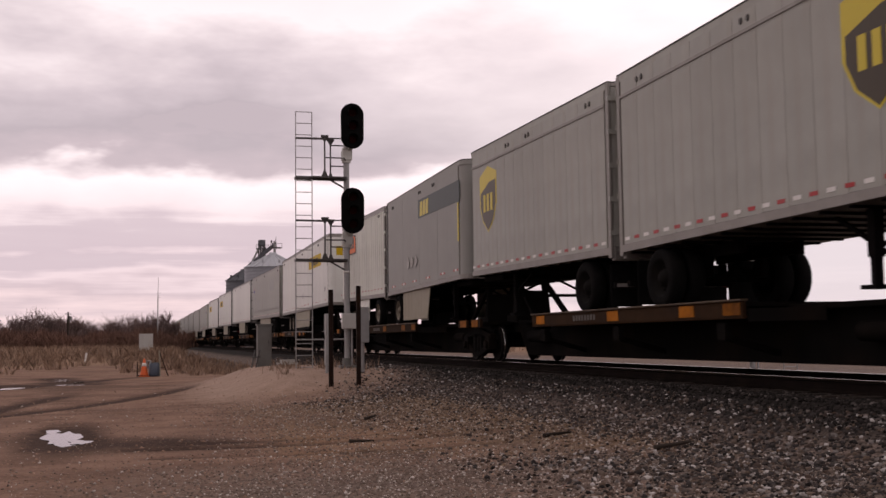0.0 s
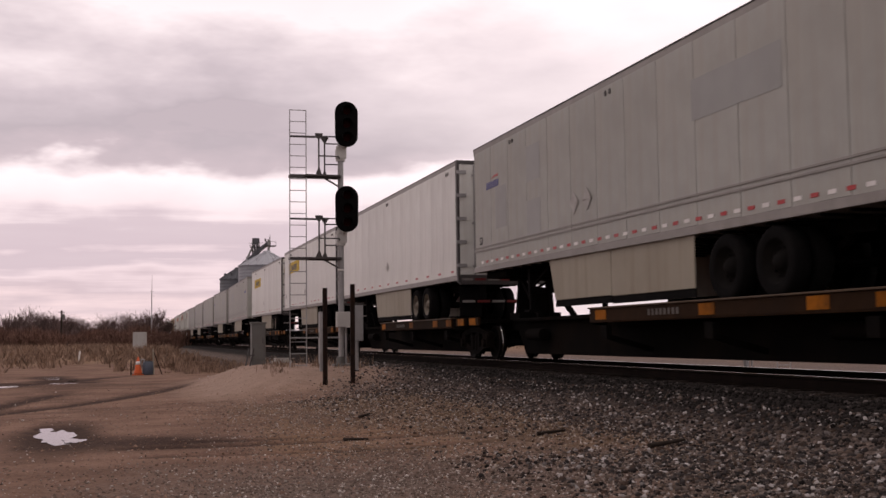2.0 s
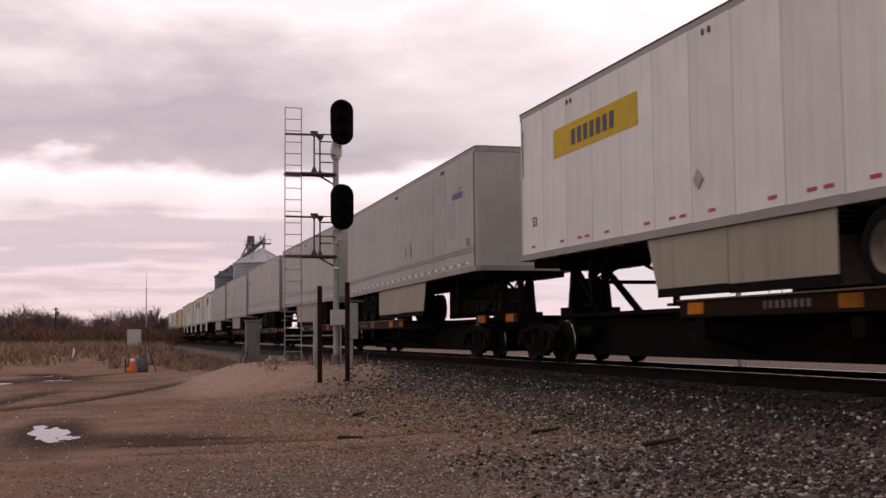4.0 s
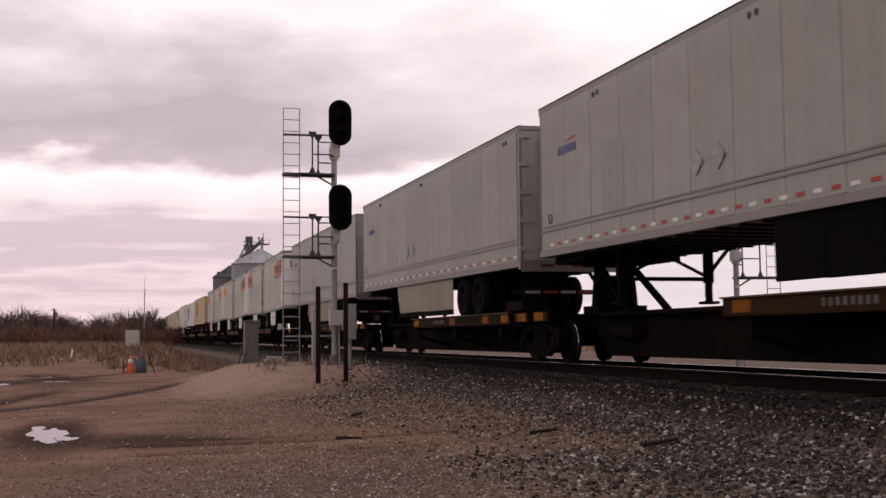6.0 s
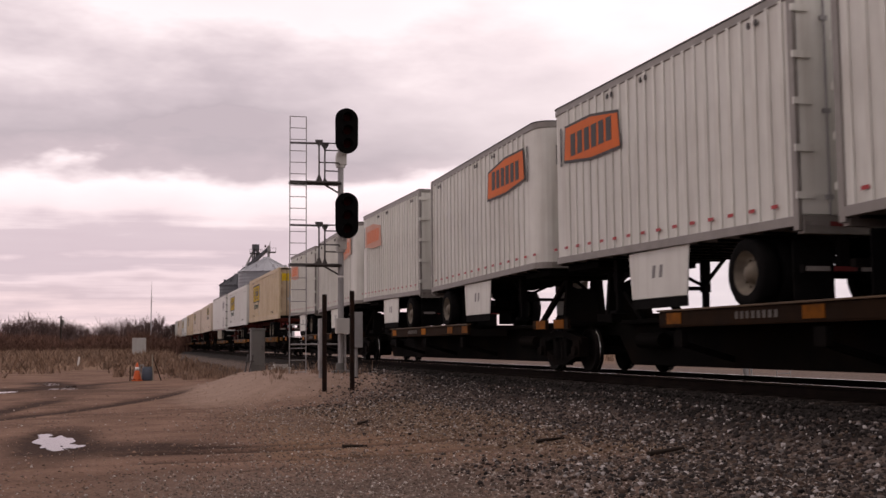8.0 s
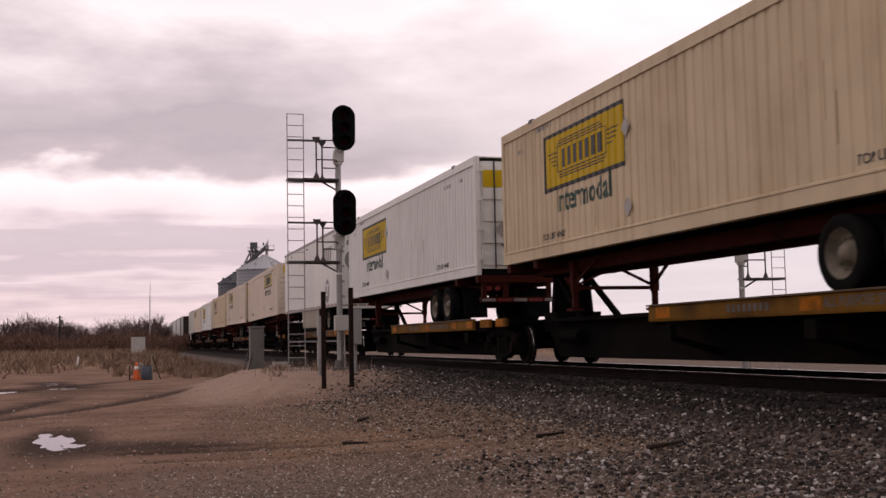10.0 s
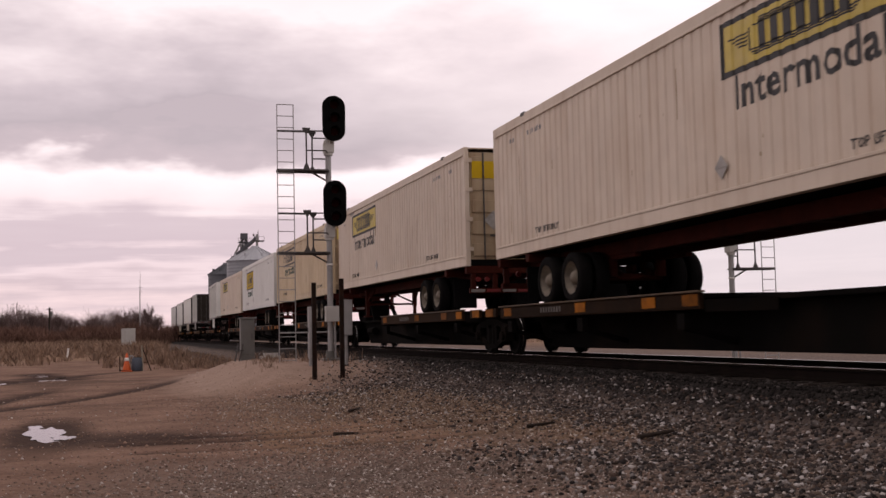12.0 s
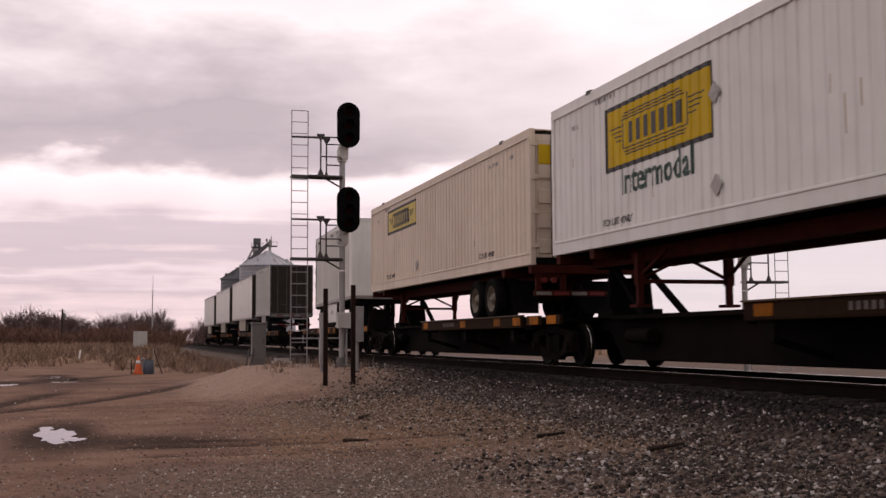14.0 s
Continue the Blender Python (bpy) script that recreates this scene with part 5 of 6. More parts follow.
            for i in range(ring):
                a, b = 2 * math.pi * i / ring, 2 * math.pi * (i + 1) / ring
                w.rod((-1.0, y + way * 0.35 + 0.27 * math.cos(a), 1.5 + 0.27 * math.sin(a)), (-1.0, y + way * 0.35 + 0.27 * math.cos(b), 1.5 + 0.27 * math.sin(b)), 0.018, 6)
            for i in range(6):
                a = 2 * math.pi * i / 6
                w.rod((-1.0, y + way * 0.35, 1.5), (-1.0, y + way * 0.35 + 0.27 * math.cos(a), 1.5 + 0.27 * math.sin(a)), 0.012, 5)
            part("hand_brake_wheel", w, SPINE, t, "spoked hand brake wheel")
            rail_ = Shape()
            for yy in (y + way * 0.2, y + way * 0.9):
                rail_.rod((-1.2, yy, 0.95), (-1.2, yy, 1.3), 0.016, 6)
            rail_.rod((-1.2, y + way * 0.2, 1.3), (-1.2, y + way * 0.9, 1.3), 0.016, 6)
            part("grab_iron", rail_, SPINE, t)
        elif end == "joint":
            truck(t, y)
        # boxes, hose and reservoir by the truck
        part("air_reservoir", Shape().rod((-0.56, y + way * 2.6, 0.6), (-0.56, y + way * 3.5, 0.6), 0.13, 14), SPINE, t)
    return t


SPEED = 27.923
MOVERS = []


def ride(ob, s, length, nose_near):
    """Put a load on the train: s is where its near end stands at the start."""
    MOVERS.append((ob, s + length if nose_near else s, 180 if nose_near else 0))


# loads in order from the head: kind, near end, length, nose towards the head
LOADS = [
    ("shield", 9.05, 8.5, True), ("shield", 17.95, 8.45, False), ("stripe", 27.15, 8.95, True), ("orange", 36.5, 8.45, False),
    ("yellow", 47.95, 16.15, True), ("grey", 65.45, 16.15, False), ("plain", 82.95, 16.15, False), ("yellow", 100.5, 16.15, False), ("yellow", 117.7, 16.15, False),
    ("grey", 136.8, 16.15, True), ("grey", 155.0, 16.15, False), ("grey_bare", 172.25, 16.15, False), ("grey", 189.5, 16.15, False), ("grey", 206.8, 16.15, False),
    ("orange", 226.15, 8.45, True), ("orange", 235.45, 8.45, False), ("orange", 244.6, 8.45, True), ("orange_faded", 254.35, 8.45, False), ("orange_faded", 264.0, 8.45, True), ("orange_faded", 273.4, 8.45, False),
    ("tan", 286.4, 16.15, False), ("white", 304.55, 16.15, False), ("xlease", 322.95, 16.15, False),
    ("cream_nose", 342.15, 16.15, True), ("cream", 360.5, 16.15, False), ("tan_b", 378.0, 16.15, False), ("white", 395.3, 16.15, False), ("cream_plain", 412.7, 16.15, False),
    ("whitepup", 432.6, 8.45, True), ("darkpup", 458.4, 8.6, False), ("plain_far", 469.0, 16.15, False), ("plain_far", 487.6, 16.15, False), ("dark53", 506.4, 16.15, False),
]


def build_loads():
    made = {}
    sets = {
        "shield": lambda: van("shield", 8.47, GREY, "grey-white short trailer with a gold shield logo", "short trailers in pairs"),
        "stripe": lambda: van("stripe", 8.95, SILVER, "silver-grey short trailer with a dark green stripe", "short trailers in pairs"),
        "orange": lambda: van("orange", 8.45, PUP, "chalky white ribbed short trailer with orange logo panel", "short trailers in pairs"),
        "orange_faded": lambda: van("orange", 8.451, PUP, "chalky white ribbed short trailer with bleached orange logo", "short trailers in pairs", faded=True),
        "yellow": lambda: van("yellow", 16.15, WHITE, "clean white long trailer with yellow logo panel", "long trailers"),
        "grey": lambda: van("grey", 16.15, GREY, "dull grey-white long trailer with red and white tape", "long trailers", None, ((3.9, 4.0, 2.4, 0.62), (14.0, 3.4, 0.75, 0.95), (11.9, 4.1, 0.8, 0.75), (11.9, 2.95, 0.8, 0.75))),
        "grey_bare": lambda: van("grey", 16.149, GREY, "dull grey-white long trailer with no skirt panels", "long trailers", None, ((12.6, 3.2, 0.9, 1.3),), False),
        "plain": lambda: van("plain", 16.15, WHITE, "plain white long trailer with red reflectors", "long trailers"),
        "plain_far": lambda: van("plain", 16.151, GREY, "plain weathered grey-white long trailer", "long trailers", DARKGREY),
        "xlease": lambda: van("xlease", 16.15, WHITE, "white long trailer with grey disc and slanted logo", "long trailers"),
        "whitepup": lambda: van("plain_ribbed", 8.45, WHITE, "plain white ribbed short trailer", "short trailers in pairs"),
        "darkpup": lambda: van("plain_ribbed", 8.6, SILVER, "weathered grey short trailer with dark doors", "short trailers in pairs", DARKGREY),
        "dark53": lambda: van("plain", 16.152, SILVER, "weathered grey long trailer at the tail", "long trailers", DARKGREY),
        "tan": lambda: container(TAN, "rust-streaked tan corrugated container on a chassis", "bright"),
        "tan_b": lambda: container(TAN, "tan corrugated container with bleached logo panel and rust stains", "bleached"),
        "white": lambda: container(CWHITE, "white corrugated container with bright yellow logo panel", "bright", None, CWHITE),
        "cream": lambda: container(CREAM, "cream corrugated container with rust-stained doors", "plain"),
        "cream_nose": lambda: container(CREAM, "cream corrugated container with faded yellow logo panel", "plain", None, CREAM),
        "cream_plain": lambda: container(CREAM, "cream corrugated container with small faded logo panel", "plain", "small", CREAM),
    }
    frame_used = None
    for kind, s, length, near in LOADS:
        if kind not in made:
            made[kind] = sets[kind]()
            ob = made[kind]
        else:
            ob = copy_thing(made[kind], Matrix())
        ride(ob, s, length, near)
        if kind in ("tan", "tan_b", "white", "cream", "cream_nose", "cream_plain"):
            if frame_used is None:
                frame_used = ob2 = chassis("grimy red steel chassis under a container")
            else:
                ob2 = copy_thing(frame_used, Matrix())
            ride(ob2, s, length, near)


build_loads()

# flat cars: bounds along the train; kind of the ends; where wheels and noses of the loads stand
CARS = [
    [8.5, 26.75, 46.2],
    [46.95, 64.75, 82.3, 99.8, 117.15, 135.0],
    [136.0, 154.0, 171.7, 189.0, 206.3, 224.2],
    [225.0, 244.1, 263.5, 283.8],
    [284.8, 303.5, 321.9, 340.2],
    [341.0, 359.4, 377.3, 394.7, 412.1, 430.4],
    [431.2, 449.6, 468.0, 486.4, 504.9, 523.6],
]


def build_cars():
    for bounds in CARS:
        n = len(bounds) - 1
        for i in range(n):
            a, b = bounds[i], bounds[i + 1]
            loads = [q for q in LOADS if q[1] > a - 0.6 and q[1] + q[2] < b + 0.6]
            hitches, spans = [], []
            for kind, s, length, near in loads:
                front = (s if near else s + length) - a
                hitches.append((front + (0.75 if near else -0.75), -1 if near else 1))
                hitches[-1] = (hitches[-1][0], 1 if not near else -1)
                rear = (s + length if near else s) - a
                spans.append((rear - 9.0, rear - 0.3) if near else (rear + 0.3, rear + 9.0))
            if len(loads) == 2:
                mid = (loads[0][1] + loads[0][2] + loads[1][1]) / 2 - a
                deck = (mid - 4.2, mid + 4.2)
            elif loads and loads[0][2] > 10:
                deck = spans[0]
            else:
                deck = (4.5, 13.5)
            deck = (max(deck[0], 1.15), min(deck[1], b - a - 1.15))
            near_end = "coupler" if i == 0 else ""
            far_end = "coupler" if i == n - 1 else "joint"
            if a < 9:
                near_end = "joint"
            car = flat_car(b - a, deck, hitches, near_end, far_end, SILLY if 280 < bounds[0] < 330 else SILL)
            MOVERS.append((car, a, 0))


build_cars()


# ---- signals and lineside equipment ----
def ground_at(x, y):
    return float(height([x], [y])[0])


def signal_head(parent, x, y, z, face):
    plate = Shape().slab(oval(0.62, 1.22, 32), 0.03, on_end(face > 0, x, z, y))
    h = part("signal_head", plate, BLACK, parent, "black oval signal head with hooded lenses", bevel=0.008)
    back = Shape().slab(oval(0.42, 1.0, 24), 0.16, on_end(face < 0, x, z, y))
    part("lamp_case", back, BLACK, h)
    for dz in (0.36, 0.0, -0.36):
        s = Shape()
        n = 14
        for i in range(n):
            a0, a1 = math.pi * (-0.15 + 1.3 * i / n), math.pi * (-0.15 + 1.3 * (i + 1) / n)
            c = [(x + 0.13 * math.cos(a), z + dz + 0.13 * math.sin(a)) for a in (a0, a1)]
            y1 = y + face * 0.22
            s.add([(c[0][0], y, c[0][1]), (c[1][0], y, c[1][1]), (c[1][0], y1, c[1][1]), (c[0][0], y1, c[0][1])], [(0, 1, 2, 3)])
        part("hood", s, BLACK, h)
        part("lens", Shape().rod((x, y + face * 0.02, z + dz), (x, y + face * 0.05, z + dz), 0.105, 16), LENS, h)


def signal(x, y, base, heads, tops, decks, ladder, face, name_label):
    """A mast with two heads, work platforms and a ladder. ladder: its two sides' distance from the mast."""
    t = thing("railway_signal", name_label, "signal", "railway signals")
    top = tops
    part("mast", Shape().rod((x, y, base), (x, y, top), 0.078, 16), GALV, t, "grey steel mast")
    part("mast_base", Shape().box(x - 0.22, x + 0.22, y - 0.22, y + 0.22, base - 0.25, base + 0.06).rod((x, y, base), (x, y, base + 0.25), 0.13, 14), CASE, t, bevel=0.02)
    part("junction_box", Shape().box(x - 0.17, x + 0.2, y - 0.3, y - 0.08, base + 1.02, base + 1.42), PALECASE, t, "pale grey junction box", bevel=0.015)
    part("conduit", Shape().rod((x + 0.1, y - 0.12, base), (x + 0.1, y - 0.12, base + 1.1), 0.025, 8), GALV, t)
    part("mast_band", Shape().lathe([(base + 2.5, 0.082), (base + 2.5, 0.09), (base + 2.55, 0.09), (base + 2.55, 0.082)], (x, y, 0), "z", 16), TAPE, t)
    way = 1 if ladder[0] > 0 else -1
    for zh, zp in zip(heads, decks):
        signal_head(t, x + 0.11, y + face * 0.28, zh, face)
        b = Shape().rod((x, y, zh - 0.95), (x, y, zh - 0.55), 0.12, 12)
        b.box(x - 0.12, x + 0.14, y - 0.13, y + 0.13, zh - 0.88, zh - 0.62)
        b.beam((x, y, zh - 0.75), (x + 0.11, y + face * 0.2, zh - 0.45), 0.09)
        b.rod((x + 0.11, y + face * 0.16, zh - 0.62), (x + 0.11, y + face * 0.16, zh + 0.2), 0.04, 8)
        part("head_bracket", b, PALECASE, t, bevel=0.008)
        s = Shape()
        lo, hi = sorted((0.05 * way, way * 0.95))
        s.box(x + lo, x + hi, y - 0.26, y + 0.3, zp - 0.035, zp + 0.005)
        for dy in (-0.28, 0.3):
            s.beam((x, y + dy * 0.4, zp - 0.03), (x + ladder[1], y + dy * 0.4, zp - 0.02), 0.05, 0.07)
        s.beam((x, y, zp - 0.3), (x + way * 0.45, y, zp - 0.05), 0.04)
        part("work_platform", s, POST, t, "dark grated work platform")
        r = Shape()
        for dx, dy in ((0.62, -0.24), (0.38, 0.28), (0.62, 0.28), (0.38, -0.24)):
            if (dx, dy) in ((0.62, -0.24), (0.38, 0.28)):
                r.rod((x + way * dx, y + dy, zp), (x + way * dx, y + dy, zp + 1.08), 0.022, 8)
                r.box(x + way * dx - 0.1, x + way * dx + 0.1, y + dy - 0.02, y + dy + 0.02, zp + 1.05, zp + 1.1)
                r.add([(x + way * dx - 0.1, y + dy, zp + 1.05), (x + way * dx + 0.1, y + dy, zp + 1.05), (x + way * dx, y + dy, zp + 0.9), (x + way * dx, y + dy + 0.015, zp + 0.95)], [(0, 1, 2), (0, 2, 3), (1, 3, 2), (0, 3, 1)])
                r.add([(x + way * dx - 0.09, y + dy, zp), (x + way * dx + 0.09, y + dy, zp), (x + way * dx, y + dy, zp + 0.22), (x + way * dx, y + dy + 0.015, zp + 0.1)], [(0, 1, 2), (0, 2, 3), (1, 3, 2), (0, 3, 1)])
        for z, d1 in ((1.02, -0.24), (0.92, 0.28), (0.5, -0.24), (0.36, 0.28)):
            a = 0.62 if d1 < 0 else 0.38
            r.rod((x + way * a, y + d1, zp + z), (x + way * 0.1, y + d1, zp + z), 0.018, 6)
            r.rod((x + way * 0.1, y + d1, zp + z), (x, y, zp + z - 0.05), 0.018, 6)
        part("platform_railing", r, POST, t)
        arm = Shape().beam((x + way * 0.62, y - 0.24, zp + 1.0), (x + ladder[1], y - 0.1, zp + 1.02), 0.04, 0.05)
        part("ladder_bracket", arm, POST, t)
    s = Shape()
    y_l = y - 0.12
    for dx in ladder:
        s.rod((x + dx, y_l, base - 0.05), (x + dx, y_l, top_of_ladder), 0.013, 8)
    lad = part("ladder", s, GALV, t, "galvanised steel ladder")
    n = int((top_of_ladder - base) / 0.305)
    for i in range(n + 1):
        z = top_of_ladder - 0.01 - i * 0.305
        if z > base:
            part("rung", Shape().rod((x + ladder[0], y_l, z), (x + ladder[1], y_l, z), 0.011, 6), GALV, lad)
    low = Shape()
    for z in (base + 0.95, ):
        low.rod((x, y, z - 0.2), (x + ladder[1], y_l, z - 0.2), 0.02, 6)
    part("ladder_stay", low, GALV, t)
    return t


top_of_ladder = 6.60
signal(5.32, 29.0, ground_at(5.32, 29.0), (6.23, 3.97), 6.0, (4.87, 2.69), (-0.94, -1.37), -1, "railway signal with two black heads and a ladder")
top_of_ladder = 7.0
signal(16.45, 27.6, ground_at(16.45, 27.6), (6.4, 3.45), 6.4, (4.9, 2.13), (0.90, 1.32), 1, "railway signal seen beyond the train")


def post(x, y, top, label, round_=False, r=0.04, mat_=RUST, lean=0.0):
    z = ground_at(x, y) - 0.1
    s = Shape()
    if round_:
        s.rod((x, y, z), (x + lean, y, top), r, 10)
    else:
        # rolled steel section: web and two flanges
        w, a, b = 0.006, r, r + 0.012
        s.prism([(x + p, y + q) for p, q in ((-b, -r), (-a, -r), (-a, -w), (a, -w), (a, -r), (b, -r), (b, r), (a, r), (a, w), (-a, w), (-a, r), (-b, r))], z, top)
    return solo("steel_post", s, mat_, label, "post", "posts beside the signal", bevel=0.003)


post(4.38, 26.0, 1.76, "rusty dark steel post beside the signal")
post(5.04, 26.0, 1.85, "rusty dark steel post beside the signal")


def tall_box(x, y, foot, z0, z1, w, label):
    t = thing("equipment_cover", label, "equipment box", "covers behind the posts")
    part("cover", Shape().box(x - w / 2, x + w / 2, y - 0.12, y + 0.12, z0, z1), GALV, t, bevel=0.015)
    part("stand", Shape().rod((x - 0.03, y, foot - 0.1), (x - 0.03, y, z1 - 0.1), 0.05, 10), GALV, t)
    part("hasp", Shape().box(x - w / 2 - 0.012, x - w / 2, y - 0.03, y + 0.03, (z0 + z1) / 2, (z0 + z1) / 2 + 0.12), POST, t)


tall_box(4.52, 27.2, ground_at(4.52, 27.2), -0.05, 1.22, 0.17, "narrow galvanised cover on a post")
tall_box(5.40, 27.2, ground_at(5.40, 27.2), 0.50, 1.38, 0.24, "galvanised equipment cover on a post")


def relay_case(x, y, w, d, z1, label, shade):
    z0 = ground_at(x, y) - 0.1
    t = thing("relay_case", label, "equipment cabinet")
    part("case", Shape().box(x - w / 2, x + w / 2, y - d / 2, y + d / 2, z0, z1), shade, t, bevel=0.02)
    part("lid", Shape().box(x - w / 2 - 0.03, x + w / 2 + 0.03, y - d / 2 - 0.03, y + d / 2 + 0.03, z1, z1 + 0.05), shade, t, bevel=0.015)
    part("door", Shape().box(x - w * 0.42, x + w * 0.42, y - d / 2 - 0.02, y - d / 2, z0 + 0.25, z1 - 0.06), shade, t, bevel=0.008)
    part("handle", Shape().box(x + w * 0.25, x + w * 0.3, y - d / 2 - 0.05, y - d / 2 - 0.02, z0 + 0.7, z0 + 0.85), POST, t)
    return t


relay_case(3.55, 32.8, 0.40, 0.40, 1.02, "grey lineside relay case on the sandy mound", CASE)
relay_case(0.73, 110.0, 1.28, 0.9, 1.36, "pale grey equipment cabinet among dry grass", PALECASE)
s = Shape()
for a, b in ((-0.28, 0.1), (-0.16, -0.12)):
    s.rod((3.55 + a - 0.1, 32.5, ground_at(3.3, 32.5)), (3.55 + a, 32.5 + b, 0.32), 0.02, 6)
s.rod((3.17, 32.5, 0.1), (3.42, 32.45, 0.12), 0.02, 6)
solo("pipe_stand", s, POST, "dark bent pipe stand beside the relay case", "pipe stand")


def tie_pile():
    x, y = 4.35, 34.5
    s = Shape()
    for i, (dx, dz, r) in enumerate(((0, 0, 8), (0.2, 0.0, -6), (0.1, 0.09, 15))):
        a = radians(r)
        z = ground_at(x, y) + 0.09 + dz
        s.beam((x + dx - 0.22 * math.cos(a), y - 0.22 * math.sin(a), z - 0.05), (x + dx + 0.22 * math.cos(a), y + 0.22 * math.sin(a), z - 0.05), 0.14, 0.1)
    solo("scrap_timber", s, PALECASE, "short pale timber offcuts beside the track", "timber")


tie_pile()


def marker_group():
    """Cone, barrel and pipe frame on the dirt."""
    y = 47.0
    z = ground_at(0.25, y)
    c = thing("traffic_cone", "orange traffic cone with a pale collar", "cone")
    part("cone", Shape().lathe([(z + 0.03, 0.17), (z + 0.72, 0.035), (z + 0.73, 0.0)], (0.25, y, 0), "z", 18), CONE, c)
    part("foot", Shape().box(0.03, 0.47, y - 0.22, y + 0.22, z - 0.01, z + 0.04), CONE, c, bevel=0.02)
    part("collar", Shape().lathe([(z + 0.42, 0.098), (z + 0.42, 0.102), (z + 0.55, 0.076), (z + 0.55, 0.07)], (0.25, y, 0), "z", 18), TAPE, c)
    b = thing("plastic_barrel", "blue-grey plastic barrel on the dirt", "barrel")
    part("drum", Shape().lathe([(z, 0.0), (z, 0.2), (z + 0.05, 0.23), (z + 0.28, 0.235), (z + 0.5, 0.22), (z + 0.55, 0.19), (z + 0.55, 0.0)], (0.66, y + 0.1, 0), "z", 20), PLASTIC, b)
    part("rim", Shape().lathe([(z + 0.53, 0.2), (z + 0.57, 0.2), (z + 0.57, 0.17)], (0.66, y + 0.1, 0), "z", 20), POST, b)
    part("pipe", Shape().rod((0.5, y, z + 0.5), (0.5, y, z + 0.62), 0.03, 8).rod((0.5, y, z + 0.62), (0.36, y, z + 0.62), 0.03, 8).rod((0.36, y, z + 0.62), (0.36, y, z + 0.3), 0.03, 8), GALV, b)
    f = thing("riser_guard", "thin steel pipe frame round a riser", "frame")
    part("rail", Shape().rod((-0.02, y - 0.15, z - 0.05), (-0.02, y - 0.15, z + 0.6), 0.022, 8), RUST, f)
    part("rail", Shape().rod((0.88, y, z - 0.05), (0.84, y, z + 1.05), 0.03, 8), SKIRT, f)
    part("brace", Shape().rod((1.2, y - 0.1, z), (0.86, y, z + 0.95), 0.02, 8), RUST, f)
    part("brace", Shape().rod((0.9, y - 0.1, z + 0.35), (1.1, y - 0.1, z + 0.35), 0.015, 8).rod((0.0, y - 0.15, z + 0.05), (0.5, y - 0.15, z + 0.03), 0.02, 6), RUST, f)


marker_group()
xm, ym = -3.3, 75.0
solo("marker_post", Shape().rod((xm, ym, ground_at(xm, ym) - 0.1), (xm + 0.12, ym, ground_at(xm, ym) + 0.75), 0.06, 10), TAPE, "leaning white plastic marker post in grass", "marker post")
solo("stick", Shape().rod((5.45, 11.2, ground_at(5.45, 11.2) + 0.03), (5.95, 11.35, ground_at(5.95, 11.35) + 0.05), 0.03, 7, 0.018), WOOD, "dark weathered stick lying on gravel", "stick", "sticks on the gravel")
for x0, y0, x1, y1 in ((3.55, 17.8, 3.8, 18.2), (2.7, 14.6, 3.05, 14.7), (4.9, 13.2, 5.3, 13.3)):
    solo("stick", Shape().rod((x0, y0, ground_at(x0, y0) + 0.03), (x1, y1, ground_at(x1, y1) + 0.035), 0.026, 7, 0.015), WOOD, "dark weathered stick lying on gravel", "stick", "sticks on the gravel")


def far_masts():
    t = thing("radio_mast", "thin grey radio mast behind bare trees", "mast")
    x, y = 2.95, 180.0
    z0 = ground_at(x, y)
    part("mast", Shape().rod((x, y, z0), (x, y, 8.0), 0.10, 8, 0.07).rod((x, y, 8.0), (x + 0.05, y, 10.8), 0.05, 6, 0.02), GALV, t)
    part("aerial", Shape().beam((x - 0.25, y, 8.3), (x + 0.35, y, 8.3), 0.05).beam((x - 0.1, y, 7.6), (x + 0.4, y, 7.6), 0.04), GALV, t)
    t = thing("utility_pole", "weathered wooden utility pole behind brush", "pole")
    x, y = -10.4, 180.0
    part("pole", Shape().rod((x, y, ground_at(x, y) - 0.2), (x, y, 5.4), 0.16, 8, 0.12), WOOD, t)
    part("transformer", Shape().rod((x + 0.28, y, 4.0), (x + 0.28, y, 4.8), 0.2, 10), CASE, t)
    part("crossarm", Shape().beam((x - 0.5, y, 5.1), (x + 0.5, y, 5.1), 0.1), WOOD, t)


far_masts()


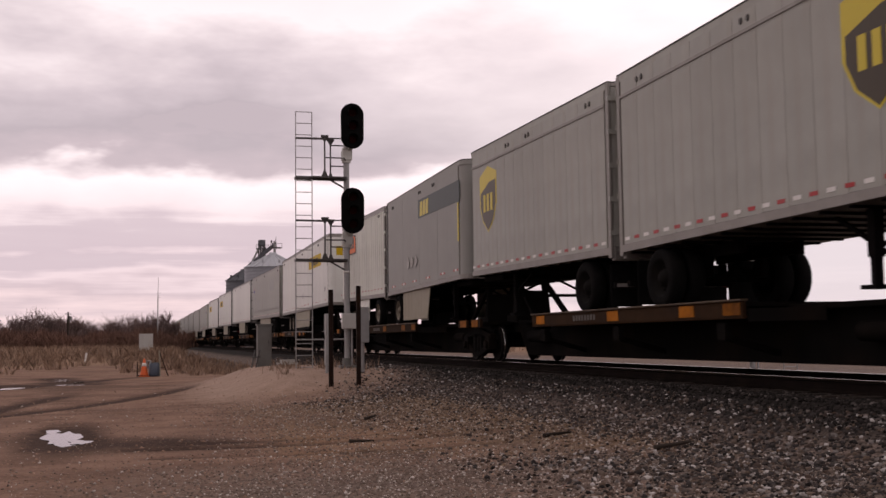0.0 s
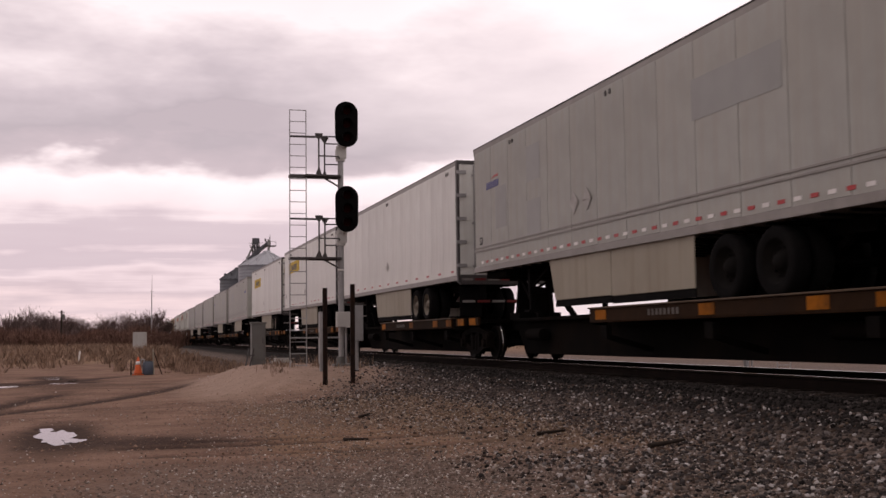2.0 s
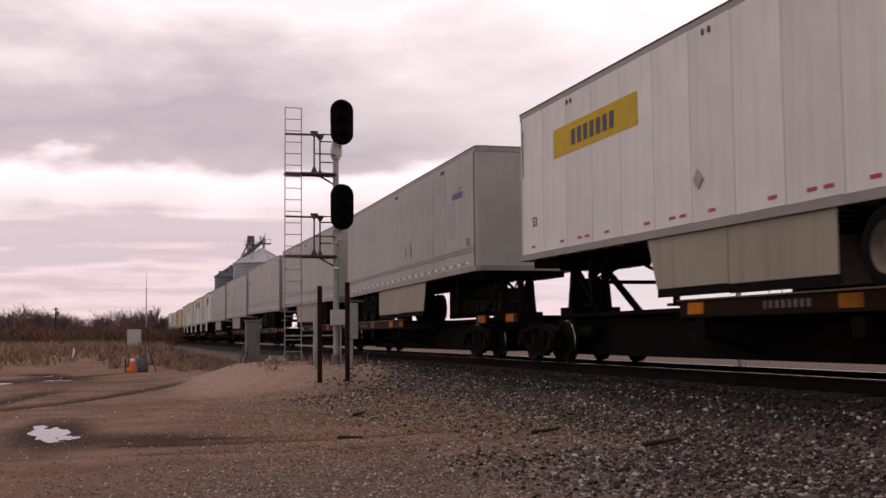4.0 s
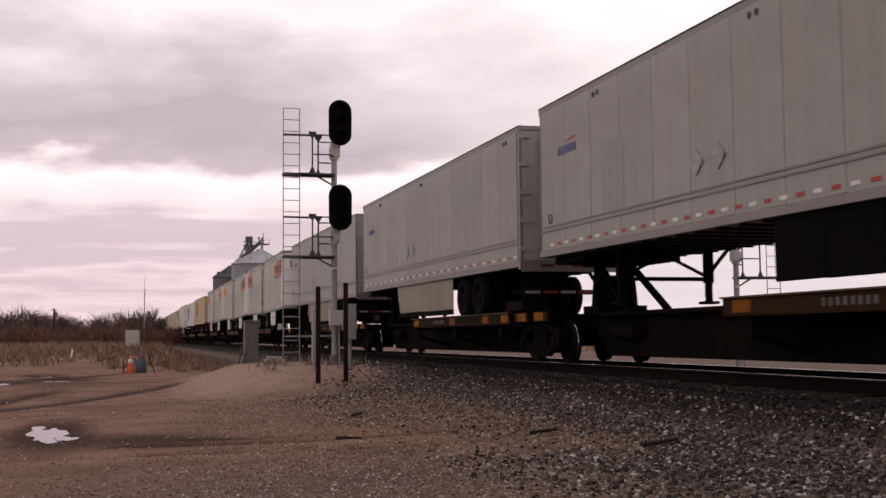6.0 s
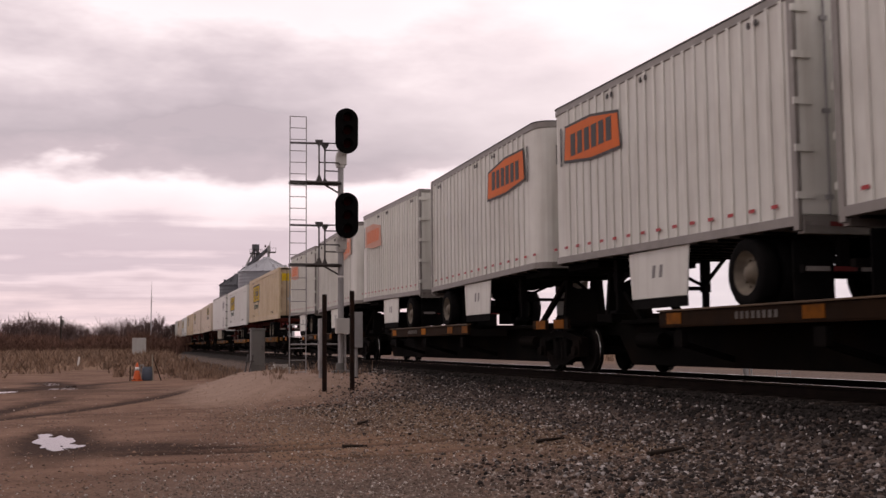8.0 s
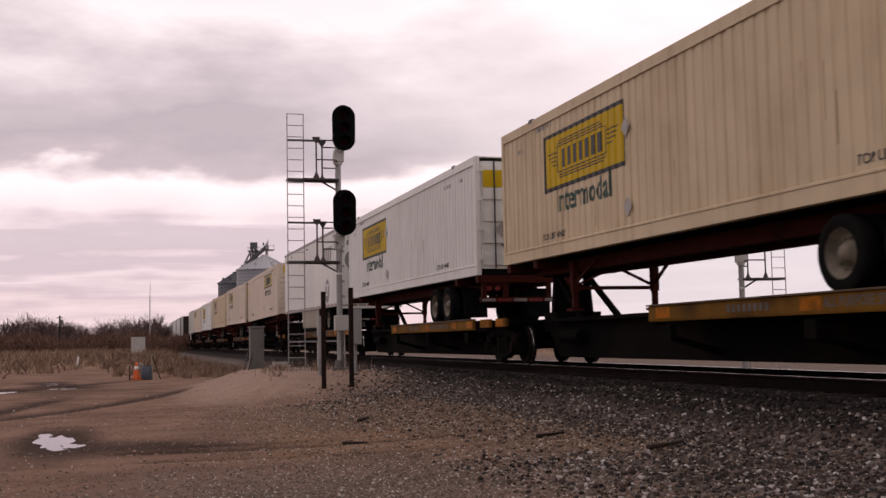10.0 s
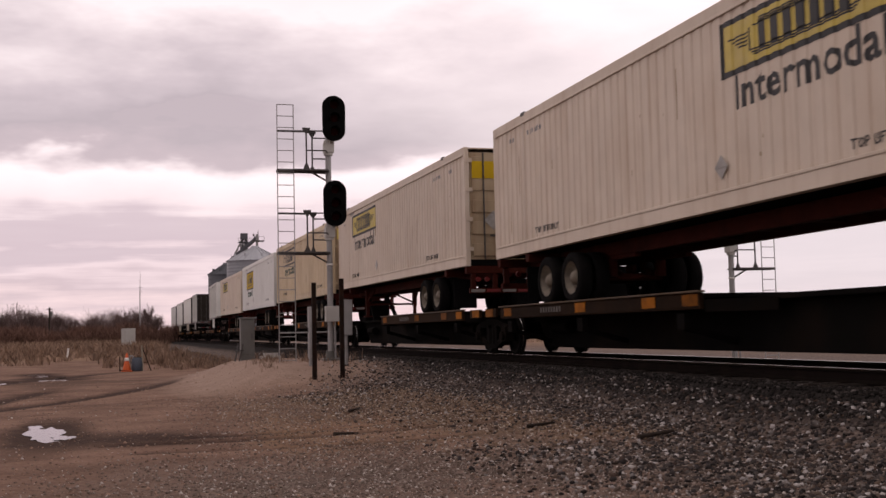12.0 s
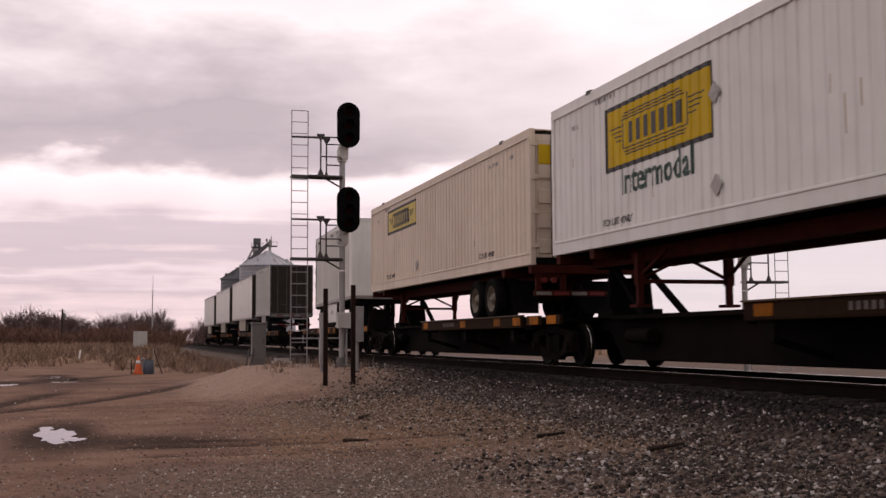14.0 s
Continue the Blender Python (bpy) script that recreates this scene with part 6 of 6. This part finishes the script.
# ---- grain elevator beyond the track ----
def grain_bin(x, y, r, eave, peak, wall_mat, roof_mat, label):
    t = thing("grain_bin", label, "grain bin", "bins of the grain elevator")
    z0 = ground_at(x, y) - 0.3
    rings = []
    n = int((eave - z0) / 0.8)
    for i in range(n):
        a, b = z0 + (eave - z0) * i / n, z0 + (eave - z0) * (i + 1) / n
        rings += [(a, r), (a * 0.5 + b * 0.5, r + 0.06), (b, r)]
    part("wall", Shape().lathe(rings, (x, y, 0), "z", 40), wall_mat, t, "corrugated steel bin wall")
    s = Shape()
    m = 24
    for i in range(m):
        a0, a1 = 2 * math.pi * i / m, 2 * math.pi * (i + 1) / m
        am = (a0 + a1) / 2
        p = lambda a, q, z: (x + q * math.cos(a), y + q * math.sin(a), z)
        s.add([p(a0, r + 0.25, eave - 0.1), p(a1, r + 0.25, eave - 0.1), p(a1, 0.9, peak - 0.1), p(a0, 0.9, peak - 0.1)], [(0, 1, 2, 3)])
    s.lathe([(peak - 0.1, 1.0), (peak + 0.3, 1.0), (peak + 0.4, 0.0)], (x, y, 0), "z", 16)
    roof = part("roof", s, roof_mat, t, "ribbed conical steel roof")
    for i in range(m):
        a0 = 2 * math.pi * i / m
        part("roof_rib", Shape().beam(p(a0, r + 0.25, eave - 0.05), p(a0, 0.9, peak - 0.05), 0.22, 0.2), roof_mat, roof)
    lad = Shape()
    for dx in (-0.25, 0.25):
        lad.rod((x + dx, y - r - 0.2, z0), (x + dx, y - r - 0.2, eave), 0.04, 6)
    part("ladder", lad, GALV, t)
    for i in range(8):
        a = 2 * math.pi * i / 8 + 0.2
        vents = Shape().rod((x + r * 0.75 * math.cos(a), y + r * 0.75 * math.sin(a), eave + (peak - eave) * 0.25), (x + r * 0.75 * math.cos(a), y + r * 0.75 * math.sin(a), eave + (peak - eave) * 0.25 + 0.8), 0.3, 8)
        part("roof_vent", vents, roof_mat, t)
    return t


grain_bin(32.5, 280, 7.0, 18.95, 22.45, BIN, BINROOF, "large grey corrugated grain bin with pale conical roof")
grain_bin(27.0, 297, 4.8, 16.5, 19.3, BINDARK, BINDARK, "darker grey grain bin behind the large one")


def elevator_leg():
    t = thing("elevator_leg", "steel bucket elevator tower with sloping conveyor", "elevator tower")
    x, y = 30.8, 290.0
    s = Shape()
    for dx in (-0.8, 0.8):
        for dy in (-0.8, 0.8):
            s.beam((x + dx, y + dy, -1), (x + dx, y + dy, 24.9), 0.2)
    for i in range(12):
        z = i * 2.1
        s.beam((x - 0.8, y - 0.8, z), (x + 0.8, y - 0.8, z + 2.1), 0.12)
        s.beam((x + 0.8, y - 0.8, z), (x + 0.8, y + 0.8, z + 2.1), 0.12)
    part("tower", s, POST, t)
    part("leg_casing", Shape().box(x - 0.5, x - 0.1, y - 0.4, y + 0.4, -1, 26.0).box(x + 0.15, x + 0.55, y - 0.4, y + 0.4, -1, 26.0), BINDARK, t)
    part("head_house", Shape().box(x - 0.9, x + 0.9, y - 0.7, y + 0.7, 25.2, 26.8).box(x - 1.5, x + 1.7, y - 1, y + 1, 24.4, 24.6), BINDARK, t, bevel=0.1)
    r = Shape()
    for z in (25.0, 25.5):
        for a, b in (((-1.5, -1), (1.7, -1)), ((-1.5, 1), (1.7, 1)), ((-1.5, -1), (-1.5, 1))):
            r.beam((x + a[0], y + a[1], z), (x + b[0], y + b[1], z), 0.06)
    part("railing", r, POST, t)
    c = Shape().beam((27.3, 288, 19.8), (33.6, 284, 25.3), 0.8, 0.75)
    for k in range(9):
        u = k / 8
        px, py, pz = 27.3 + 6.3 * u, 288 - 4 * u, 19.8 + 5.5 * u
        c.beam((px, py - 0.5, pz), (px, py - 0.5, pz + 1.3), 0.08)
    part("conveyor", c, BINDARK, t, "sloping covered conveyor")
    part("spout", Shape().rod((33.4, 283.6, 21.8), (33.4, 283.6, 26.0), 0.32, 8).rod((x + 0.5, y, 24), (27.2, 296, 19.2), 0.22, 8).rod((x - 0.6, y, 25), (x - 3.6, y - 1, 18.8), 0.25, 8), GALV, t)
    g = Shape().box(32.3, 35.2, 282.8, 285, 24.2, 24.4)
    for gx in (32.35, 33.75, 35.15):
        g.beam((gx, 282.9, 24.3), (gx, 282.9, 25.4), 0.08)
    g.beam((32.3, 282.9, 25.35), (35.2, 282.9, 25.35), 0.08)
    part("gallery", g, POST, t)
    part("hoist", Shape().beam((33.8, 284, 24), (33.8, 284, 27.2), 0.09).beam((32.6, 284, 25.6), (32.6, 284, 26.2), 0.35), POST, t)


elevator_leg()


# ---- plants ----
def tufts(name, places, material, blades, tall, label, category, lean=0.35, wide=0.012):
    """Thin tapered blades in clumps, one object of stuff."""
    r = np.random.RandomState(7 + len(places))
    P = np.repeat(np.array(places), blades, 0)
    n = len(P)
    spread = tall * 0.45
    x, y = P[:, 0] + r.normal(0, spread, n), P[:, 1] + r.normal(0, spread, n)
    z = height(x, y) - 0.02
    h = tall * P[:, 2] * r.uniform(0.5, 1.15, n)
    a, b = r.uniform(0, 6.283, n), r.uniform(0, 6.283, n)
    dx, dy = np.cos(a) * h * lean * r.uniform(0.2, 1, n), np.sin(a) * h * lean * r.uniform(0.2, 1, n)
    w = wide * r.uniform(0.6, 1.4, n)
    wx, wy = np.cos(b) * w, np.sin(b) * w
    V = np.empty((n, 5, 3))
    V[:, 0] = np.stack([x - wx, y - wy, z], 1)
    V[:, 1] = np.stack([x + wx, y + wy, z], 1)
    V[:, 2] = np.stack([x + dx * 0.4 - wx * 0.8, y + dy * 0.4 - wy * 0.8, z + h * 0.6], 1)
    V[:, 3] = np.stack([x + dx * 0.4 + wx * 0.8, y + dy * 0.4 + wy * 0.8, z + h * 0.6], 1)
    V[:, 4] = np.stack([x + dx, y + dy, z + h], 1)
    i = np.arange(n)[:, None] * 5
    F = np.concatenate([i + np.array([[0, 1, 3]]), i + np.array([[0, 3, 2]]), i + np.array([[2, 3, 4]])], 0)
    me = bpy.data.meshes.new(name)
    me.from_pydata(V.reshape(-1, 3).tolist(), [], F.tolist())
    me.materials.append(material)
    return tagged(new(name, me), label, category, kind="stuff")


def scatter(n, x0, x1, y0, y1, seed, keep):
    r = np.random.RandomState(seed)
    x, y = r.uniform(x0, x1, n), r.uniform(y0, y1, n)
    k = keep(x, y, r.uniform(0, 1, n))
    return [(a, b, s) for a, b, s in zip(x[k], y[k], r.uniform(0.6, 1.3, n)[k])]


grass_places = scatter(5200, -45, 4.6, 70, 190, 1, lambda x, y, u: (u < 0.25 + 0.7 * np.clip(waves(x * 0.5, y * 0.5, 31) + 0.5, 0, 1)) & (x > -0.28 * y - 4) & ~((x > -6) & (y < 84) & (u > 0.3)))
low_places = scatter(700, 1.4, 5.9, 46, 90, 2, lambda x, y, u: u < 0.25 + 0.6 * np.exp(-((x - 3.8) / 1.2) ** 2))
grass_places += scatter(420, -26, 3.5, 52, 74, 12, lambda x, y, u: (u < 0.2 + 0.8 * np.clip(waves(x * 0.4, y * 0.4, 33), 0, 1)) & (x > -0.28 * y - 2) & (np.abs(x + 2.5) > 1.2)) + scatter(60, -0.6, 2.2, 102, 108, 13, lambda x, y, u: u < 2)
grass_places = [(a, b, c * (1.0 + 0.8 * min(1.0, max(0.0, (b - 80) / 25)))) for a, b, c in grass_places]
tufts("dry_grass", grass_places, STRAW, 12, 0.5, "tall dry straw-coloured grass", "grass", 0.95, 0.04)
tufts("short_grass", low_places, STRAW, 10, 0.26, "short dry grass on the roadbed slope", "grass", 0.6, 0.015)
weeds = scatter(60, 3.0, 6.6, 27, 36, 3, lambda x, y, u: u < 0.5) + [(3.45, 27.3, 0.8), (3.5, 27.2, 0.7), (4.4, 25.9, 0.5), (5.1, 25.9, 0.5)]
tufts("dry_weeds", weeds, STRAW, 14, 0.28, "small dry weeds on the sandy mound", "weeds", 0.7, 0.008)
tufts("low_grass_beyond_track", scatter(1800, 34, 120, 60, 220, 4, lambda x, y, u: u < 1), STRAW, 8, 0.5, "dry grass beyond the track", "grass", 0.4, 0.03)


def thicket(name, places, material, label, tall, twigs, category="brush"):
    """Bare bushes: fans of forked twigs, one object of stuff."""
    r = np.random.RandomState(len(places) + 5)
    V, F = [], []

    def blade(p, q, w, a):
        n = len(V)
        wx, wy = w * math.cos(a), w * math.sin(a)
        V.extend([(p[0] - wx, p[1] - wy, p[2]), (p[0] + wx, p[1] + wy, p[2]), (q[0] + wx * 0.4, q[1] + wy * 0.4, q[2]), (q[0] - wx * 0.4, q[1] - wy * 0.4, q[2])])
        F.append((n, n + 1, n + 2, n + 3))

    for x, y, s in places:
        z = ground_at(x, y)
        s *= 0.98 + 0.14 * math.sin(x * 0.31 + 1.1) + 0.09 * math.sin(x * 0.83)
        for _ in range(twigs):
            h = tall * s * r.uniform(0.45, 1.0)
            a = r.uniform(0, 6.283)
            d = r.uniform(0.1, 0.55) * h
            p = (x + r.normal(0, 0.5), y + r.normal(0, 0.8), z - 0.1)
            m = (p[0] + d * 0.5 * math.cos(a), p[1] + d * 0.5 * math.sin(a), z + h * 0.6)
            blade(p, m, 0.05, r.uniform(-0.5, 0.5))
            for _ in range(4):
                e = (m[0] + r.normal(0, 0.22) * h, m[1] + r.normal(0, 0.2) * h, z + h * r.uniform(0.65, 1.05))
                blade(m, e, 0.035, r.uniform(-0.5, 0.5))
                g = ((m[0] + e[0]) / 2, (m[1] + e[1]) / 2, (m[2] + e[2]) / 2)
                for _ in range(2):
                    blade(g, (g[0] + r.normal(0, 0.14) * h, g[1] + r.normal(0, 0.1) * h, g[2] + r.uniform(0.0, 0.28) * h), 0.028, r.uniform(-0.5, 0.5))
    me = bpy.data.meshes.new(name)
    me.from_pydata(V, [], F)
    me.materials.append(material)
    return tagged(new(name, me), label, category, kind="stuff")


thicket("brush", scatter(1250, -75, 8.0, 165, 215, 6, lambda x, y, u: (x > -0.3 * y - 8)), BRUSH, "red-brown bare brush along the field edge", 2.7, 14)
thicket("far_woods", scatter(620, -100, 21.5, 222, 262, 8, lambda x, y, u: (u < 0.45 + 0.5 * np.sin(x * 0.16 + 1.0) ** 2) & (np.abs(x - 9.28) > 3.0)), TWIG, "bare brown trees along the horizon", 5.6, 24, "trees")
thicket("brush_beyond_track", scatter(650, 20, 260, 240, 420, 9, lambda x, y, u: (x > 0.05 * y + 12)), TWIG, "bare brush beyond the track", 3.2, 12)


def tree(x, y, tall, seed):
    r = random.Random(seed)
    t = thing("bare_tree", "bare leafless tree at the field edge", "tree", "bare trees")
    z = ground_at(x, y)
    part("trunk", Shape().rod((x, y, z - 0.2), (x + r.uniform(-0.2, 0.2), y, z + tall * 0.5), 0.16, 8, 0.09), TWIG, t)
    s = Shape()

    def grow(p, d, length, w, depth):
        q = p + d * length
        s.rod(p, q, w, 4, w * 0.6)
        if depth:
            for _ in range(4):
                e = (d + Vector((r.uniform(-1, 1), r.uniform(-1, 1), r.uniform(-0.2, 0.7))) * 0.75).normalized()
                grow(p + (q - p) * r.uniform(0.4, 1.0), e, length * r.uniform(0.55, 0.8), w * 0.6, depth - 1)

    for _ in range(6):
        grow(Vector((x, y, z + tall * r.uniform(0.2, 0.5))), Vector((r.uniform(-0.7, 0.7), r.uniform(-0.7, 0.7), 1)).normalized(), tall * 0.28, 0.07, 3)
    part("crown", s, TWIG, t, "open crown of bare branches")


for k, (x, y, tall) in enumerate(((-13.5, 190, 5.8), (-15.5, 192, 6.5), (-17.2, 188, 5.8), (-19.5, 193, 5.8), (2.0, 185, 5.6), (3.4, 188, 6.6), (4.4, 190, 6.2), (5.3, 195, 5.8), (6.2, 208, 5.6), (-7.5, 192, 5.0), (0.5, 195, 5.2), (-4.5, 205, 5.2), (-10.5, 203, 5.4))):
    tree(x, y, tall, k)


# ---- loose stone ----
def stones(name, x, y, size, material, label, seed, sink=0.3, tiny=False):
    """Many small angular stones as one object of stuff."""
    r = np.random.RandomState(seed)
    n = len(x)
    g = (1 + 5 ** 0.5) / 2
    base = np.array([(-1, g, 0), (1, g, 0), (-1, -g, 0), (1, -g, 0), (0, -1, g), (0, 1, g), (0, -1, -g), (0, 1, -g), (g, 0, -1), (g, 0, 1), (-g, 0, -1), (-g, 0, 1)]) / 1.9
    tri = np.array([(0, 11, 5), (0, 5, 1), (0, 1, 7), (0, 7, 10), (0, 10, 11), (1, 5, 9), (5, 11, 4), (11, 10, 2), (10, 7, 6), (7, 1, 8), (3, 9, 4), (3, 4, 2), (3, 2, 6), (3, 6, 8), (3, 8, 9), (4, 9, 5), (2, 4, 11), (6, 2, 10), (8, 6, 7), (9, 8, 1)])
    if tiny:
        base = np.array([(1, 0, 0), (-1, 0, 0), (0, 1, 0), (0, -1, 0), (0, 0, 1), (0, 0, -1.0)])
        tri = np.array([(0, 2, 4), (2, 1, 4), (1, 3, 4), (3, 0, 4), (2, 0, 5), (1, 2, 5), (3, 1, 5), (0, 3, 5)])
    m = len(base)
    V = base[None] * r.uniform(0.6, 1.25, (n, m, 1)) * (size[:, None, None] * r.uniform(0.6, 1.25, (n, 1, 3)))
    a = r.uniform(0, 6.283, n)
    c, s = np.cos(a)[:, None], np.sin(a)[:, None]
    X, Y = V[:, :, 0] * c - V[:, :, 1] * s, V[:, :, 0] * s + V[:, :, 1] * c
    b = r.uniform(-0.7, 0.7, n)[:, None]
    Y, Z = Y * np.cos(b) - V[:, :, 2] * np.sin(b), Y * np.sin(b) + V[:, :, 2] * np.cos(b)
    z = height(x, y) + size * (1 - 2 * sink) * 0.5
    P = np.stack([X + x[:, None], Y + y[:, None], Z * 0.8 + z[:, None]], 2).reshape(-1, 3)
    F = (tri[None] + (np.arange(n) * m)[:, None, None]).reshape(-1, 3)
    me = bpy.data.meshes.new(name)
    me.vertices.add(len(P))
    me.vertices.foreach_set("co", P.astype(np.float32).ravel())
    me.loops.add(F.size)
    me.loops.foreach_set("vertex_index", F.astype(np.int32).ravel())
    me.polygons.add(len(F))
    me.polygons.foreach_set("loop_start", np.arange(0, F.size, 3, dtype=np.int32))
    me.update(calc_edges=True)
    me.materials.append(material)
    return tagged(new(name, me), label, "gravel", kind="stuff")


def build_stones():
    r = np.random.RandomState(21)
    # coarse ballast on the shoulder and beside it
    n = 95000
    y = 5.5 + 55 * r.uniform(0, 1, n) ** 1.7
    x = r.uniform(3.2, 7.9, n)
    edge = 4.3 - 0.055 * (y - 8) * (y < 24) + 0.4 * waves(x, y, 11) + 0.9 * smooth_step(24, 28, y) * 2.0
    keep = r.uniform(0, 1, n) < smooth_step(-2.0, 1.6, x - edge) ** 1.7 * (1 - 0.85 * ochre_mask(x, y))
    keep &= rut_mask(x, y) < 0.35 + 0.5 * r.uniform(0, 1, n)
    keep &= x < 7.35 + 0.25 * waves(x * 2, y * 2, 14)
    x, y = x[keep], y[keep]
    size = 0.011 + 0.027 * r.uniform(0, 1, len(x)) ** 1.8
    tan = r.uniform(0, 1, len(x)) < 0.85 * tan_mask(x, y)
    stones("ballast_stones", x[~tan], y[~tan], size[~tan], STONE, "coarse mixed grey ballast stones", 22)
    stones("brown_gravel", x[tan], y[tan], size[tan] * 0.72, TANSTONE, "brown-stained gravel between dirt and ballast", 26)
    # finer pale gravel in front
    # darker stones in a band beside the near rail
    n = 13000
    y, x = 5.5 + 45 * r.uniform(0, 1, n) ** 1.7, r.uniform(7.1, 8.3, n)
    stones("grimy_ballast", x, y, r.uniform(0.014, 0.036, n), DARKSTONE, "dark ballast stones beside the rails", 25)
    n = 120000
    y = 6.5 + 21 * r.uniform(0, 1, n) ** 1.5
    x = r.uniform(-3.0, 6.5, n)
    u = r.uniform(0, 1, n)
    keep = u < 0.035 + 0.96 * np.clip(np.exp(-((y - 9) / 3.2) ** 2) * smooth_step(-2.0, 2.0, x) + 0.75 * smooth_step(0.6, 3.0, x + 0.4 * waves(x * 1.5, y * 1.5, 19)) * smooth_step(27, 23, y), 0, 1)
    keep &= rut_mask(x, y) < 0.3 + 0.5 * r.uniform(0, 1, n)
    keep &= (puddle_mask(x, y, 1.4) < 0.4) & (r.uniform(0, 1, n) > 0.75 * ochre_mask(x, y))
    stones("pale_gravel", x[keep], y[keep], 0.006 + 0.016 * r.uniform(0, 1, keep.sum()) ** 2, PALE, "fine pale crushed gravel on dirt", 23, tiny=True)
    n = 500
    y, x = 8 + 34 * r.uniform(0, 1, n), r.uniform(-6, 5, n)
    keep = puddle_mask(x, y, 1.4) < 0.3
    stones("scattered_pebbles", x[keep], y[keep], 0.006 + 0.022 * r.uniform(0, 1, keep.sum()) ** 3, PALE, "scattered pebbles on the dirt", 24)
    n = 10000
    y, x = 7.5 + 30 * r.uniform(0, 1, n) ** 1.6, r.uniform(-5.5, 5.5, n)
    keep = (puddle_mask(x, y, 1.3) < 0.35) & (r.uniform(0, 1, n) < np.clip(0.5 + 0.9 * waves(x * 1.4, y * 1.4, 37), 0.05, 1)) & (x > -0.13 * y - 1.5)
    stones("dirt_clods", x[keep], y[keep], 0.006 + 0.026 * r.uniform(0, 1, keep.sum()) ** 3, CLOD, "small dry clods of brown dirt", 27, 0.45, True)


build_stones()


def build_ties():
    def tie():
        return Shape().box(-1.3, 1.3, -0.115, 0.115, -0.36, -0.182)

    me = tie().mesh("tie", WOOD)
    r = random.Random(3)
    for i in range(300):
        y = 2.0 + i * 0.52
        part("tie", me, WOOD, track, at=pose(TRACK + r.uniform(-0.03, 0.03), y + r.uniform(-0.03, 0.03), r.uniform(-0.012, 0.012), 0, 0, r.uniform(-1.2, 1.2)))
    s = Shape()
    for i in range(1100):
        y = 2.0 + (300 + i) * 0.52
        s.box(TRACK - 1.3, TRACK + 1.3, y - 0.115, y + 0.115, -0.36, -0.182)
    part("far_ties", s, WOOD, track)["kind"] = "stuff"


build_ties()


def motions():
    for ob, s, turn in MOVERS:
        walk(ob, [(t, pose(TRACK, s - SPEED * t, 0, 0, 0, turn)) for t in range(0, 15)])


motions()
